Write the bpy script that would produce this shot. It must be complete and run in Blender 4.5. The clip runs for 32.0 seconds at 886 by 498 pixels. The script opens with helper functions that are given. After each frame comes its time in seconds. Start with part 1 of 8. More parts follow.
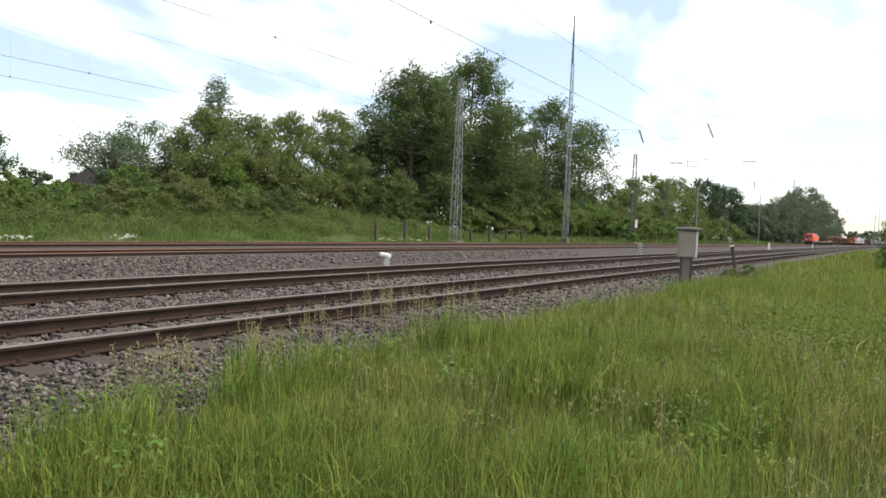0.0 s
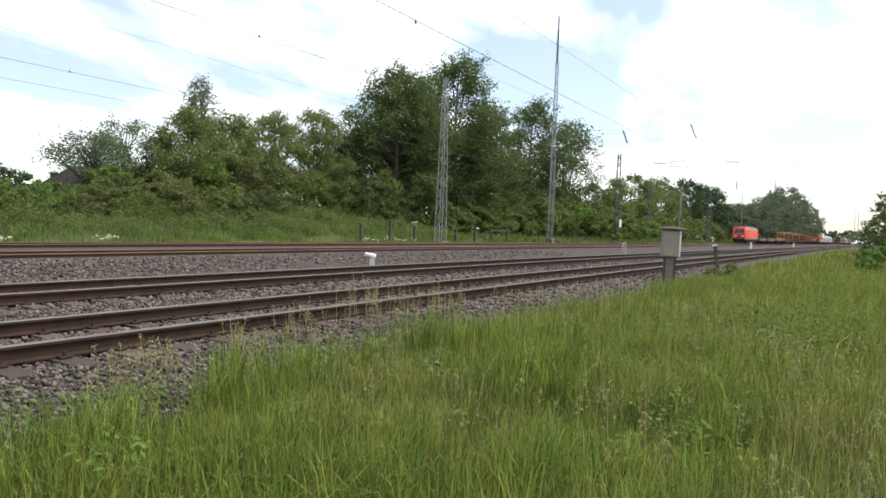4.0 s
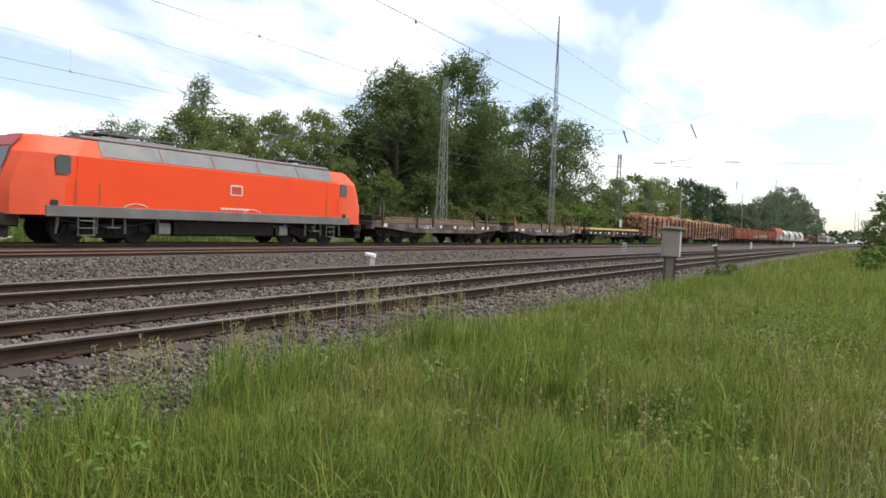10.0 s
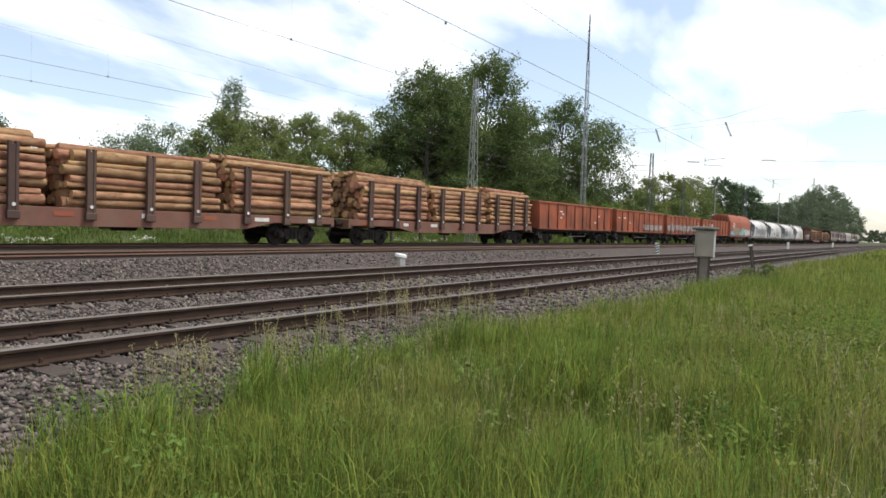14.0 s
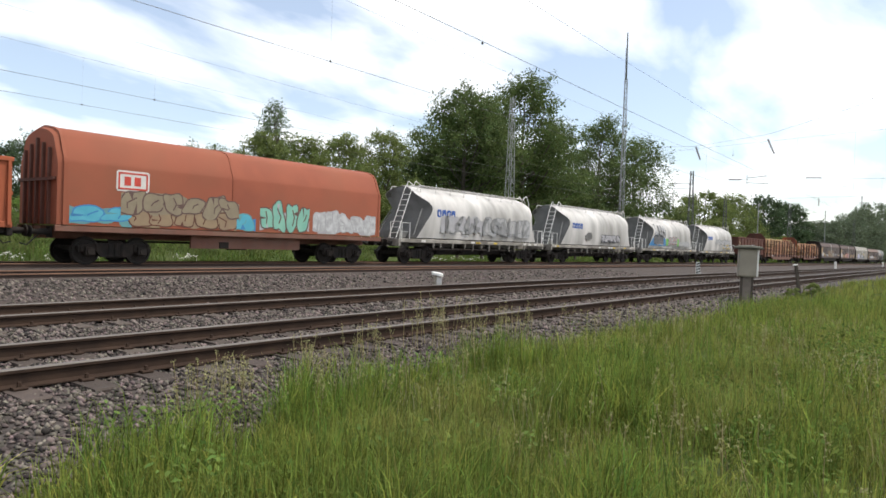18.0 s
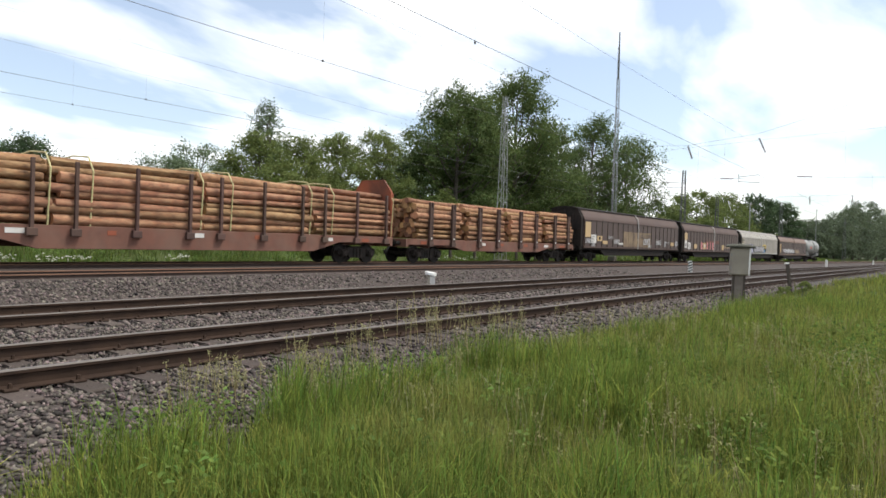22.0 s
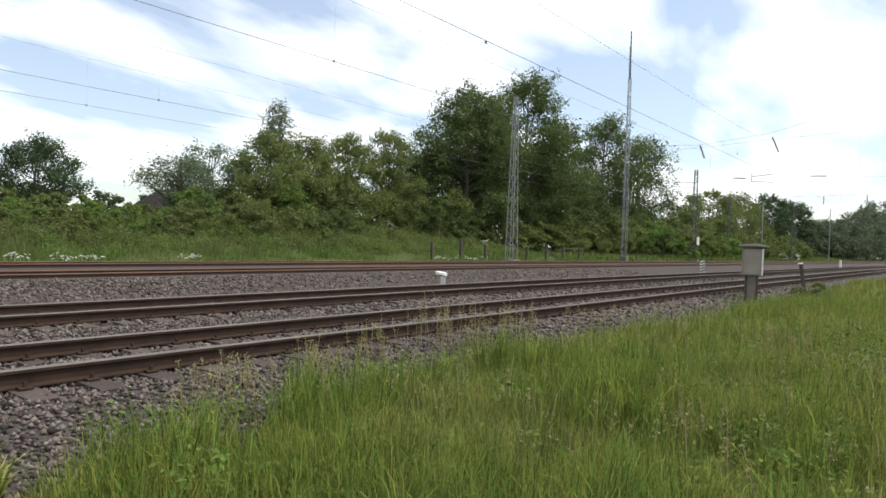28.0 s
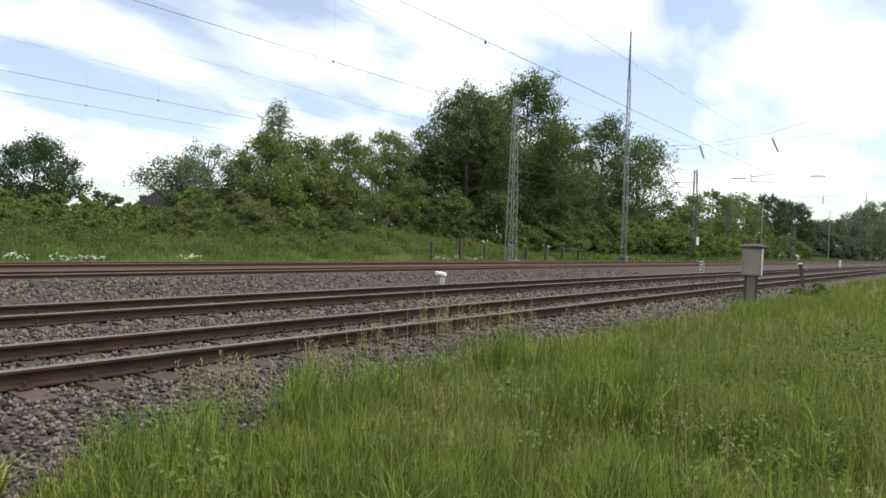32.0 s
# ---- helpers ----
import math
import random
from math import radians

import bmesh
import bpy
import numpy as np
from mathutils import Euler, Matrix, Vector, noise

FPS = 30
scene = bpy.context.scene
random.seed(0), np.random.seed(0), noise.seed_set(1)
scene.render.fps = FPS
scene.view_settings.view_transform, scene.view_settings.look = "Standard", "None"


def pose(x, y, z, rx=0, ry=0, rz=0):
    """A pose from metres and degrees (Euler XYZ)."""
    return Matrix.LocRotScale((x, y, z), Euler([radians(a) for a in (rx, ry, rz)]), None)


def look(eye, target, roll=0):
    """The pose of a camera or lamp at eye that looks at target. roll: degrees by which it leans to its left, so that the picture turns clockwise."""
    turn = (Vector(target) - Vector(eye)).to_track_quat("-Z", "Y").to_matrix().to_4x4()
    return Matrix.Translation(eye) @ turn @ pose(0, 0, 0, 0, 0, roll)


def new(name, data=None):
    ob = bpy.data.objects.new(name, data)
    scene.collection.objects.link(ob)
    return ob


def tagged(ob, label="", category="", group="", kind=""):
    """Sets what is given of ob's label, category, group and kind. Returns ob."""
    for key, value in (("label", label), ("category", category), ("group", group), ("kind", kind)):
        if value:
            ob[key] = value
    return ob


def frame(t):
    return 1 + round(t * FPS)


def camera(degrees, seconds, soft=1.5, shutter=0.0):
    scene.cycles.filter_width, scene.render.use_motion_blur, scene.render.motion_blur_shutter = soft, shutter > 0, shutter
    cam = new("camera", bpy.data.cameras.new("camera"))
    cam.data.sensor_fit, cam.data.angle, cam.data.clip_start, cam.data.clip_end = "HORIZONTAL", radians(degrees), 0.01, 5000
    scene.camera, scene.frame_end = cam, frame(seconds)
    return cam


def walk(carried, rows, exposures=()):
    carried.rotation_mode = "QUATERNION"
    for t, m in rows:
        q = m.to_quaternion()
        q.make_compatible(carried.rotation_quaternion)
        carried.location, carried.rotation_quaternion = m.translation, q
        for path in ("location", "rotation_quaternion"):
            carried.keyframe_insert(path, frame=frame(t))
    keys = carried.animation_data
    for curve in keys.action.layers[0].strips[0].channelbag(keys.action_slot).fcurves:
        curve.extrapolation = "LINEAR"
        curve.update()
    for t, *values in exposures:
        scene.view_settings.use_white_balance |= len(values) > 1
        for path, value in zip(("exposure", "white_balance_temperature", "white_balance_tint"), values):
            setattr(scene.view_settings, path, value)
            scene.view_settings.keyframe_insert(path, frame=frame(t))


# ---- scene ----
# ---- camera ----
cam = camera(65.86, 32.0, soft=1.6)
EYE_Z = 1.28
TURNS = [(0, 87.958, -2.138, -57.006), (0.5, 87.971, -2.099, -57.767), (1, 87.996, -2.043, -58.324), (1.5, 87.982, -2.089, -58.554), (2, 88.012, -2.008, -58.481), (2.5, 88.000, -2.054, -58.324), (3, 87.986, -2.055, -58.263), (3.5, 87.998, -2.092, -58.248), (5.5, 88.002, -2.064, -58.234), (9, 87.991, -2.099, -58.231), (11.5, 87.991, -2.099, -58.231), (12, 88.002, -2.010, -58.130), (12.5, 87.980, -1.967, -57.256), (13, 87.935, -1.965, -56.680), (13.5, 87.943, -1.949, -56.321), (14, 87.949, -1.914, -55.713), (14.5, 87.944, -1.956, -55.210), (16.5, 89.656, -1.931, -53.622), (17, 89.648, -1.938, -53.214), (17.5, 89.526, -1.972, -52.848), (18, 89.409, -1.946, -52.648), (18.5, 89.359, -1.942, -53.107), (19, 89.381, -1.922, -53.810), (19.5, 89.394, -1.838, -54.068), (20, 89.401, -1.851, -54.069), (20.5, 89.401, -1.851, -54.069), (21, 89.403, -1.831, -53.898), (21.5, 89.388, -1.800, -53.532), (22, 89.387, -1.786, -53.222), (22.5, 89.391, -1.808, -53.006), (23, 89.358, -1.805, -52.841), (23.5, 89.332, -1.847, -52.689), (24, 89.340, -1.869, -52.667), (24.5, 89.353, -1.849, -52.788), (25, 89.358, -1.814, -52.990), (25.5, 89.362, -1.795, -53.000), (27.5, 89.366, -1.736, -52.596), (28, 89.349, -1.817, -52.326), (28.5, 89.328, -1.866, -52.288), (29, 89.337, -1.812, -52.259), (29.5, 89.322, -1.828, -52.297), (30, 89.347, -1.799, -52.340), (30.5, 89.339, -1.806, -52.347), (31, 89.337, -1.806, -52.347), (31.5, 89.341, -1.819, -52.348), (32, 89.364, -1.806, -52.360)]
walk(cam, [(t, pose(0, 0, EYE_Z, rx, ry, rz)) for t, rx, ry, rz in TURNS], [(0, 0.68), (6, 0.68), (9, 0.62), (10, 0.56), (17, 0.5), (32, 0.48)])

# ---- light ----
SUN_HEIGHT, SUN_TURN = radians(60), radians(140)
world = bpy.data.worlds.new("sky")
scene.world = world
world.use_nodes = True
wn, wl = world.node_tree.nodes, world.node_tree.links
wn.clear()


def wnode(kind, **values):
    n = wn.new(kind)
    for k, v in values.items():
        n.inputs[k].default_value = v
    return n


sky = wn.new("ShaderNodeTexSky")
sky.sky_type, sky.sun_disc = "NISHITA", False
sky.sun_elevation, sky.sun_rotation = SUN_HEIGHT, SUN_TURN
sky_light = wnode("ShaderNodeBackground", Strength=0.125)
wl.new(sky.outputs[0], sky_light.inputs["Color"])
cloud_light = wnode("ShaderNodeBackground", Color=(0.96, 0.98, 1.0, 1), Strength=1.12)
coord = wn.new("ShaderNodeTexCoord")
split = wn.new("ShaderNodeSeparateXYZ")
wl.new(coord.outputs["Generated"], split.inputs[0])
lift = wn.new("ShaderNodeMath")
lift.operation = "ADD"
lift.inputs[1].default_value = 0.22
wl.new(split.outputs["Z"], lift.inputs[0])
flat = wn.new("ShaderNodeVectorMath")
flat.operation = "DIVIDE"
wl.new(coord.outputs["Generated"], flat.inputs[0])
wl.new(lift.outputs[0], flat.inputs[1])
place = wn.new("ShaderNodeMapping")
place.inputs["Location"].default_value = (0.9, 0.35, 0)
place.inputs["Rotation"].default_value = (0, 0, radians(30))
place.inputs["Scale"].default_value = (0.75, 1.5, 0.0)
wl.new(flat.outputs[0], place.inputs["Vector"])
puff = wnode("ShaderNodeTexNoise", Scale=1.5, Detail=7.0, Roughness=0.5, Distortion=0.25)
wl.new(place.outputs[0], puff.inputs["Vector"])
cover = wn.new("ShaderNodeValToRGB")
cover.color_ramp.elements[0].position, cover.color_ramp.elements[1].position = 0.41, 0.63
cover.color_ramp.elements[0].color = (0.18, 0.18, 0.18, 1)
wl.new(puff.outputs["Fac"], cover.inputs["Fac"])
blend = wn.new("ShaderNodeMixShader")
wl.new(cover.outputs[0], blend.inputs[0])
wl.new(sky_light.outputs[0], blend.inputs[1])
wl.new(cloud_light.outputs[0], blend.inputs[2])
wout = wn.new("ShaderNodeOutputWorld")
wl.new(blend.outputs[0], wout.inputs["Surface"])

sun = new("sun", bpy.data.lights.new("sun", "SUN"))
sun.data.energy, sun.data.angle, sun.data.color = 2.75, radians(12), (1.0, 0.95, 0.87)
sun.matrix_world = look((64 * 0.53, -77 * 0.53, 92), (0, 0, 0))

# ---- materials ----


def material(name, colour, rough=0.8, metal=0.0, other=None, scale=4.0, amount=0.6, bump=0.0, bump_scale=30.0, random_by="", spread=0.25,
             stretch=(1, 1, 1), dirt=None, dirt_scale=0.6, dirt_amount=0.4, through_light=0.0, spec=0.5, coat=0.0):
    """Two scales of colour change (other, dirt), fine relief, and a spread of brightness per piece."""
    m = bpy.data.materials.new(name)
    m.use_nodes = True
    n, l = m.node_tree.nodes, m.node_tree.links
    p = n["Principled BSDF"]
    p.inputs["Roughness"].default_value, p.inputs["Metallic"].default_value = rough, metal
    p.inputs["Specular IOR Level"].default_value = spec
    p.inputs["Coat Weight"].default_value = coat
    tc = n.new("ShaderNodeTexCoord")
    mp = n.new("ShaderNodeMapping")
    mp.inputs["Scale"].default_value = stretch
    l.new(tc.outputs["Object"], mp.inputs["Vector"])

    def noise_fac(sc, lo, hi, detail=5.0):
        t = n.new("ShaderNodeTexNoise")
        t.inputs["Scale"].default_value, t.inputs["Detail"].default_value = sc, detail
        l.new(mp.outputs[0], t.inputs["Vector"])
        r = n.new("ShaderNodeMapRange")
        r.inputs["From Min"].default_value, r.inputs["From Max"].default_value = lo, hi
        l.new(t.outputs["Fac"], r.inputs["Value"])
        return r.outputs[0]

    def mix(fac, a, b, k=1.0, mode="MIX"):
        x = n.new("ShaderNodeMix")
        x.data_type, x.blend_type = "RGBA", mode
        if k < 1.0:
            mul = n.new("ShaderNodeMath")
            mul.operation = "MULTIPLY"
            mul.inputs[1].default_value = k
            l.new(fac, mul.inputs[0])
            fac = mul.outputs[0]
        l.new(fac, x.inputs["Factor"])
        for socket, c in ((x.inputs["A"], a), (x.inputs["B"], b)):
            if isinstance(c, tuple):
                socket.default_value = (*c, 1)
            else:
                l.new(c, socket)
        return x.outputs["Result"]

    other = other or tuple(c * 0.7 for c in colour)
    out = mix(noise_fac(scale, 0.35, 0.65), colour, other, amount)
    if dirt:
        out = mix(noise_fac(dirt_scale, 0.42, 0.7), out, dirt, dirt_amount)
    if random_by:
        if random_by == "island":
            src = n.new("ShaderNodeNewGeometry").outputs["Random Per Island"]
        else:
            src = n.new("ShaderNodeObjectInfo").outputs["Random"]
        hsv = n.new("ShaderNodeHueSaturation")
        r = n.new("ShaderNodeMapRange")
        r.inputs["To Min"].default_value, r.inputs["To Max"].default_value = 1 - spread, 1 + spread
        l.new(src, r.inputs["Value"])
        l.new(r.outputs[0], hsv.inputs["Value"])
        h = n.new("ShaderNodeMapRange")
        h.inputs["To Min"].default_value, h.inputs["To Max"].default_value = 0.5 - spread * 0.06, 0.5 + spread * 0.06
        w = n.new("ShaderNodeMath")
        w.operation = "FRACT"
        w2 = n.new("ShaderNodeMath")
        w2.operation = "MULTIPLY"
        w2.inputs[1].default_value = 7.31
        l.new(src, w2.inputs[0])
        l.new(w2.outputs[0], w.inputs[0])
        l.new(w.outputs[0], h.inputs["Value"])
        l.new(h.outputs[0], hsv.inputs["Hue"])
        l.new(out, hsv.inputs["Color"])
        out = hsv.outputs[0]
    l.new(out, p.inputs["Base Color"])
    if bump:
        t = n.new("ShaderNodeTexNoise")
        t.inputs["Scale"].default_value, t.inputs["Detail"].default_value = bump_scale, 4.0
        l.new(mp.outputs[0], t.inputs["Vector"])
        b = n.new("ShaderNodeBump")
        b.inputs["Strength"].default_value, b.inputs["Distance"].default_value = bump, 0.02
        l.new(t.outputs["Fac"], b.inputs["Height"])
        l.new(b.outputs[0], p.inputs["Normal"])
    if through_light:
        tr = n.new("ShaderNodeBsdfTranslucent")
        l.new(out, tr.inputs["Color"])
        ms = n.new("ShaderNodeMixShader")
        ms.inputs[0].default_value = through_light
        l.new(p.outputs[0], ms.inputs[1])
        l.new(tr.outputs[0], ms.inputs[2])
        l.new(ms.outputs[0], n["Material Output"].inputs["Surface"])
    return m


def leafy(name, a, b, spread=0.35, spec=0.2):
    return material(name, a, 0.75, other=b, scale=0.5, amount=0.8, random_by="island", spread=spread, through_light=0.42, spec=spec)


def glow(name, colour, strength):
    m = bpy.data.materials.new(name)
    m.use_nodes = True
    p = m.node_tree.nodes["Principled BSDF"]
    p.inputs["Base Color"].default_value = (0.8, 0.8, 0.75, 1)
    p.inputs["Emission Color"].default_value = (*colour, 1)
    p.inputs["Emission Strength"].default_value = strength
    return m


BANK = material("bank_grass", (0.062, 0.088, 0.024), 0.95, other=(0.045, 0.06, 0.02), scale=0.7, dirt=(0.1, 0.088, 0.05), dirt_scale=0.3, bump=0.6, bump_scale=9, spec=0.1)
BALLAST = material("ballast", (0.085, 0.073, 0.066), 0.9, other=(0.03, 0.026, 0.024), scale=16, amount=0.9, dirt=(0.08, 0.06, 0.048), dirt_scale=0.5, bump=1.0, bump_scale=22, spec=0.2)
BALLAST_RUST = material("rusty_ballast", (0.078, 0.06, 0.051), 0.9, other=(0.036, 0.03, 0.027), scale=16, amount=0.9, dirt=(0.078, 0.058, 0.047), dirt_scale=0.5, bump=1.0, bump_scale=22, spec=0.2)
STONE = material("ballast_stone", (0.12, 0.098, 0.084), 0.85, other=(0.042, 0.034, 0.03), scale=9, random_by="island", spread=0.9, spec=0.3)
CONCRETE = material("concrete", (0.19, 0.165, 0.135), 0.9, other=(0.13, 0.11, 0.09), scale=7, dirt=(0.06, 0.045, 0.037), dirt_scale=1.3, bump=0.3, bump_scale=60, random_by="object", spread=0.2)
SLEEPER_GREY = material("grimy_sleeper", (0.078, 0.062, 0.052), 0.9, other=(0.052, 0.04, 0.034), scale=7, dirt=(0.1, 0.08, 0.066), dirt_scale=2.3, bump=0.3, bump_scale=60, random_by="object", spread=0.2, spec=0.2)
RAIL_SIDE = material("rusty_rail", (0.031, 0.02, 0.015), 0.85, other=(0.055, 0.034, 0.023), scale=4, bump=0.2, bump_scale=50, spec=0.12)
RAIL_TOP = material("worn_rail_head", (0.14, 0.124, 0.11), 0.6, 0.2, other=(0.085, 0.07, 0.06), scale=3, stretch=(0.2, 4, 1), spec=0.3)
RUST_TOP = material("rusty_rail_head", (0.16, 0.085, 0.05), 0.7, 0.0, other=(0.1, 0.055, 0.035), scale=3, stretch=(0.2, 4, 1), spec=0.25)
STEEL = material("galvanised_steel", (0.27, 0.275, 0.265), 0.6, 0.3, other=(0.19, 0.195, 0.185), scale=6, bump=0.05)
DARK_STEEL = material("dark_painted_steel", (0.07, 0.075, 0.07), 0.7, other=(0.11, 0.11, 0.10), scale=3)
WIRE = material("overhead_wire", (0.1, 0.1, 0.1), 0.6, 0.5)
PORCELAIN = material("brown_porcelain", (0.09, 0.045, 0.035), 0.3, other=(0.06, 0.03, 0.025))
UNDER = material("grimy_running_gear", (0.017, 0.0155, 0.0145), 0.85, other=(0.034, 0.027, 0.023), scale=5, dirt=(0.04, 0.029, 0.023), dirt_scale=1.6, bump=0.2, spec=0.15)
WHEEL = material("wheel_steel", (0.03, 0.025, 0.022), 0.7, 0.2, other=(0.018, 0.015, 0.014), scale=4, spec=0.25)
BLACK = material("black_rubber", (0.018, 0.018, 0.018), 0.6)
RED = material("traffic_red_paint", (0.76, 0.066, 0.012), 0.5, other=(0.7, 0.06, 0.012), scale=1.0, dirt=(0.62, 0.06, 0.016), dirt_scale=0.6, spec=0.25)
RED_FADED = material("sun_faded_red_paint", (0.7, 0.095, 0.035), 0.55, other=(0.62, 0.075, 0.026), scale=1.2, dirt=(0.5, 0.07, 0.035), dirt_scale=0.9, spec=0.3)
# the body's red darkened: shade of the cab fronts put into the colour
RED_SHADED = material("shaded_red_front_paint", (0.33, 0.02, 0.016), 0.45, other=(0.28, 0.016, 0.012), scale=1.5)
GREY_PAINT = material("grey_sill_paint", (0.15, 0.145, 0.14), 0.65, other=(0.1, 0.095, 0.088), scale=2, dirt=(0.075, 0.063, 0.053), dirt_scale=1.2)
ROOF_GREY = material("grey_roof_panel", (0.13, 0.13, 0.132), 0.55, other=(0.085, 0.085, 0.087), scale=1.5, dirt=(0.19, 0.19, 0.185), dirt_scale=1.0)
GLASS = material("dark_window_glass", (0.03, 0.034, 0.038), 0.08, spec=0.7)
WHITE = material("white_paint", (0.75, 0.74, 0.7), 0.6, other=(0.6, 0.58, 0.53), scale=3)
LAMP_GLASS = glow("lit_lamp", (1.0, 0.9, 0.7), 0.45)
BARK = material("pine_bark", (0.29, 0.145, 0.077), 0.9, other=(0.115, 0.063, 0.042), scale=3.6, amount=0.85, stretch=(6, 3, 3), dirt=(0.42, 0.26, 0.145), dirt_scale=1.7, dirt_amount=0.75, bump=0.9, bump_scale=12, random_by="object", spread=0.22, spec=0.2)
BARK_ISLAND = material("pine_bark_inner", (0.24, 0.125, 0.065), 0.9, other=(0.1, 0.055, 0.033), scale=5, dirt=(0.25, 0.16, 0.09), dirt_scale=2.2, random_by="island", spread=0.3)
WOOD_END = material("cut_wood_end", (0.43, 0.235, 0.11), 0.85, other=(0.29, 0.15, 0.07), scale=6, random_by="object", spread=0.4)
RUST_FRAME = material("rust_brown_frame", (0.16, 0.065, 0.042), 0.8, other=(0.10, 0.05, 0.036), scale=2.5, dirt=(0.2, 0.12, 0.085), dirt_scale=1.2, bump=0.15)
STAKE = material("dark_rusty_stake", (0.085, 0.046, 0.033), 0.8, other=(0.05, 0.03, 0.024), scale=3, random_by="object", spread=0.2)
RUST_RED = material("oxide_red_paint", (0.325, 0.09, 0.042), 0.75, other=(0.2, 0.064, 0.038), scale=1.1, dirt=(0.085, 0.042, 0.03), dirt_scale=0.75, dirt_amount=0.85, bump=0.15, stretch=(1, 1, 0.6), spec=0.2)
RUST_DARK = material("dark_brown_wagon_paint", (0.125, 0.05, 0.036), 0.75, other=(0.085, 0.038, 0.03), scale=1.6, dirt=(0.06, 0.035, 0.026), dirt_scale=0.9, dirt_amount=0.6, bump=0.1, spec=0.2)
HOOD = material("brick_red_hood", (0.27, 0.082, 0.046), 0.75, other=(0.205, 0.062, 0.038), scale=0.8, dirt=(0.28, 0.115, 0.06), dirt_scale=0.4, bump=0.08, spec=0.2)
SILO = material("dusty_white_silo", (0.575, 0.545, 0.515), 0.6, other=(0.4, 0.39, 0.365), scale=1.0, dirt=(0.2, 0.19, 0.17), dirt_scale=0.55, dirt_amount=0.85, stretch=(1.2, 1, 0.35))
SILO_LOW = material("dusty_grey_hopper", (0.17, 0.167, 0.158), 0.8, other=(0.1, 0.097, 0.09), scale=2.0, dirt=(0.28, 0.275, 0.26), dirt_scale=0.7)
FRAME_BEIGE = material("dirty_pale_frame", (0.312, 0.288, 0.250), 0.75, other=(0.13, 0.115, 0.098), scale=2.5, dirt=(0.07, 0.06, 0.05), dirt_scale=1.1, dirt_amount=0.8)
# cement dust, darkened further to paint the shade inside the silo end recess
HOPPER_GREY = material("shaded_cement_grey", (0.17, 0.167, 0.16), 0.85, other=(0.11, 0.107, 0.102), scale=2, dirt=(0.25, 0.245, 0.235), dirt_scale=0.8)
VAN = material("brown_sliding_wall", (0.068, 0.041, 0.032), 0.6, other=(0.048, 0.03, 0.024), scale=1.5, dirt=(0.078, 0.047, 0.036), dirt_scale=0.6)
VAN_ROOF = material("brown_van_roof", (0.074, 0.042, 0.031), 0.7, other=(0.056, 0.033, 0.025), scale=1.0, dirt=(0.105, 0.064, 0.047), dirt_scale=0.5)
VAN_LIGHT = material("dull_silver_wall", (0.285, 0.26, 0.22), 0.6, other=(0.22, 0.2, 0.165), scale=1.5, dirt=(0.17, 0.15, 0.12), dirt_scale=0.6)
VAN_LIGHT_ROOF = material("pale_van_roof", (0.4, 0.37, 0.32), 0.6, other=(0.32, 0.295, 0.255), scale=1.0, dirt=(0.24, 0.215, 0.18), dirt_scale=0.5)
VAN_TAN = material("tan_van_roof", (0.17, 0.1, 0.065), 0.6, other=(0.12, 0.075, 0.052), scale=1.0)
TANK = material("dull_grey_tank", (0.235, 0.233, 0.212), 0.55, other=(0.185, 0.184, 0.166), scale=0.9, dirt=(0.12, 0.115, 0.1), dirt_scale=0.6, stretch=(1, 1, 0.4))
YELLOW_WOOD = material("pale_planks", (0.55, 0.36, 0.13), 0.8, other=(0.42, 0.27, 0.1), scale=3, stretch=(0.3, 2, 2), random_by="object", spread=0.15)
DECK = material("weathered_deck", (0.165, 0.108, 0.068), 0.9, other=(0.1, 0.067, 0.047), scale=3, stretch=(2, 0.5, 1), random_by="object", spread=0.2)
YELLOW = material("yellow_paint", (0.6, 0.42, 0.05), 0.6)
PLATE_WHITE = material("white_stencil", (0.62, 0.6, 0.56), 0.7, other=(0.45, 0.43, 0.4), scale=4)
FADED_NOTICE = material("cream_notice", (0.36, 0.32, 0.24), 0.8, other=(0.28, 0.25, 0.19), scale=2.5)
PAPER = material("faded_poster", (0.5, 0.35, 0.17), 0.8, other=(0.42, 0.31, 0.18), scale=3)
TAG_WHITE = material("white_spray", (0.48, 0.48, 0.48), 0.7, other=(0.27, 0.265, 0.265), scale=3.5, amount=0.8)
TAG_BLACK = material("black_spray", (0.03, 0.03, 0.035), 0.7)
TAG_BLUE = material("blue_spray", (0.03, 0.16, 0.36), 0.65, other=(0.05, 0.2, 0.36), scale=2)
TAG_TEAL = material("teal_spray", (0.1, 0.27, 0.27), 0.7, other=(0.09, 0.2, 0.23), scale=2)
TAG_TAN = material("ochre_spray", (0.26, 0.19, 0.11), 0.75, other=(0.2, 0.13, 0.085), scale=2)
TAG_GREY = material("silver_spray", (0.36, 0.35, 0.36), 0.6, other=(0.27, 0.26, 0.27), scale=2)
TAG_DULL = material("dull_silver_spray", (0.29, 0.265, 0.24), 0.75, other=(0.22, 0.2, 0.18), scale=2, dirt=(0.15, 0.1, 0.08), dirt_scale=1.2)
TAG_BROWN = material("brown_spray", (0.11, 0.062, 0.05), 0.75, other=(0.075, 0.045, 0.04), scale=2)
TAG_MINT = material("mint_spray", (0.2, 0.42, 0.32), 0.7, other=(0.13, 0.32, 0.26), scale=2)
TAG_CYAN = material("turquoise_spray", (0.06, 0.3, 0.4), 0.7, other=(0.1, 0.38, 0.46), scale=2)
TAG_OLIVE = material("olive_spray", (0.24, 0.2, 0.13), 0.75, other=(0.17, 0.13, 0.09), scale=2.5)
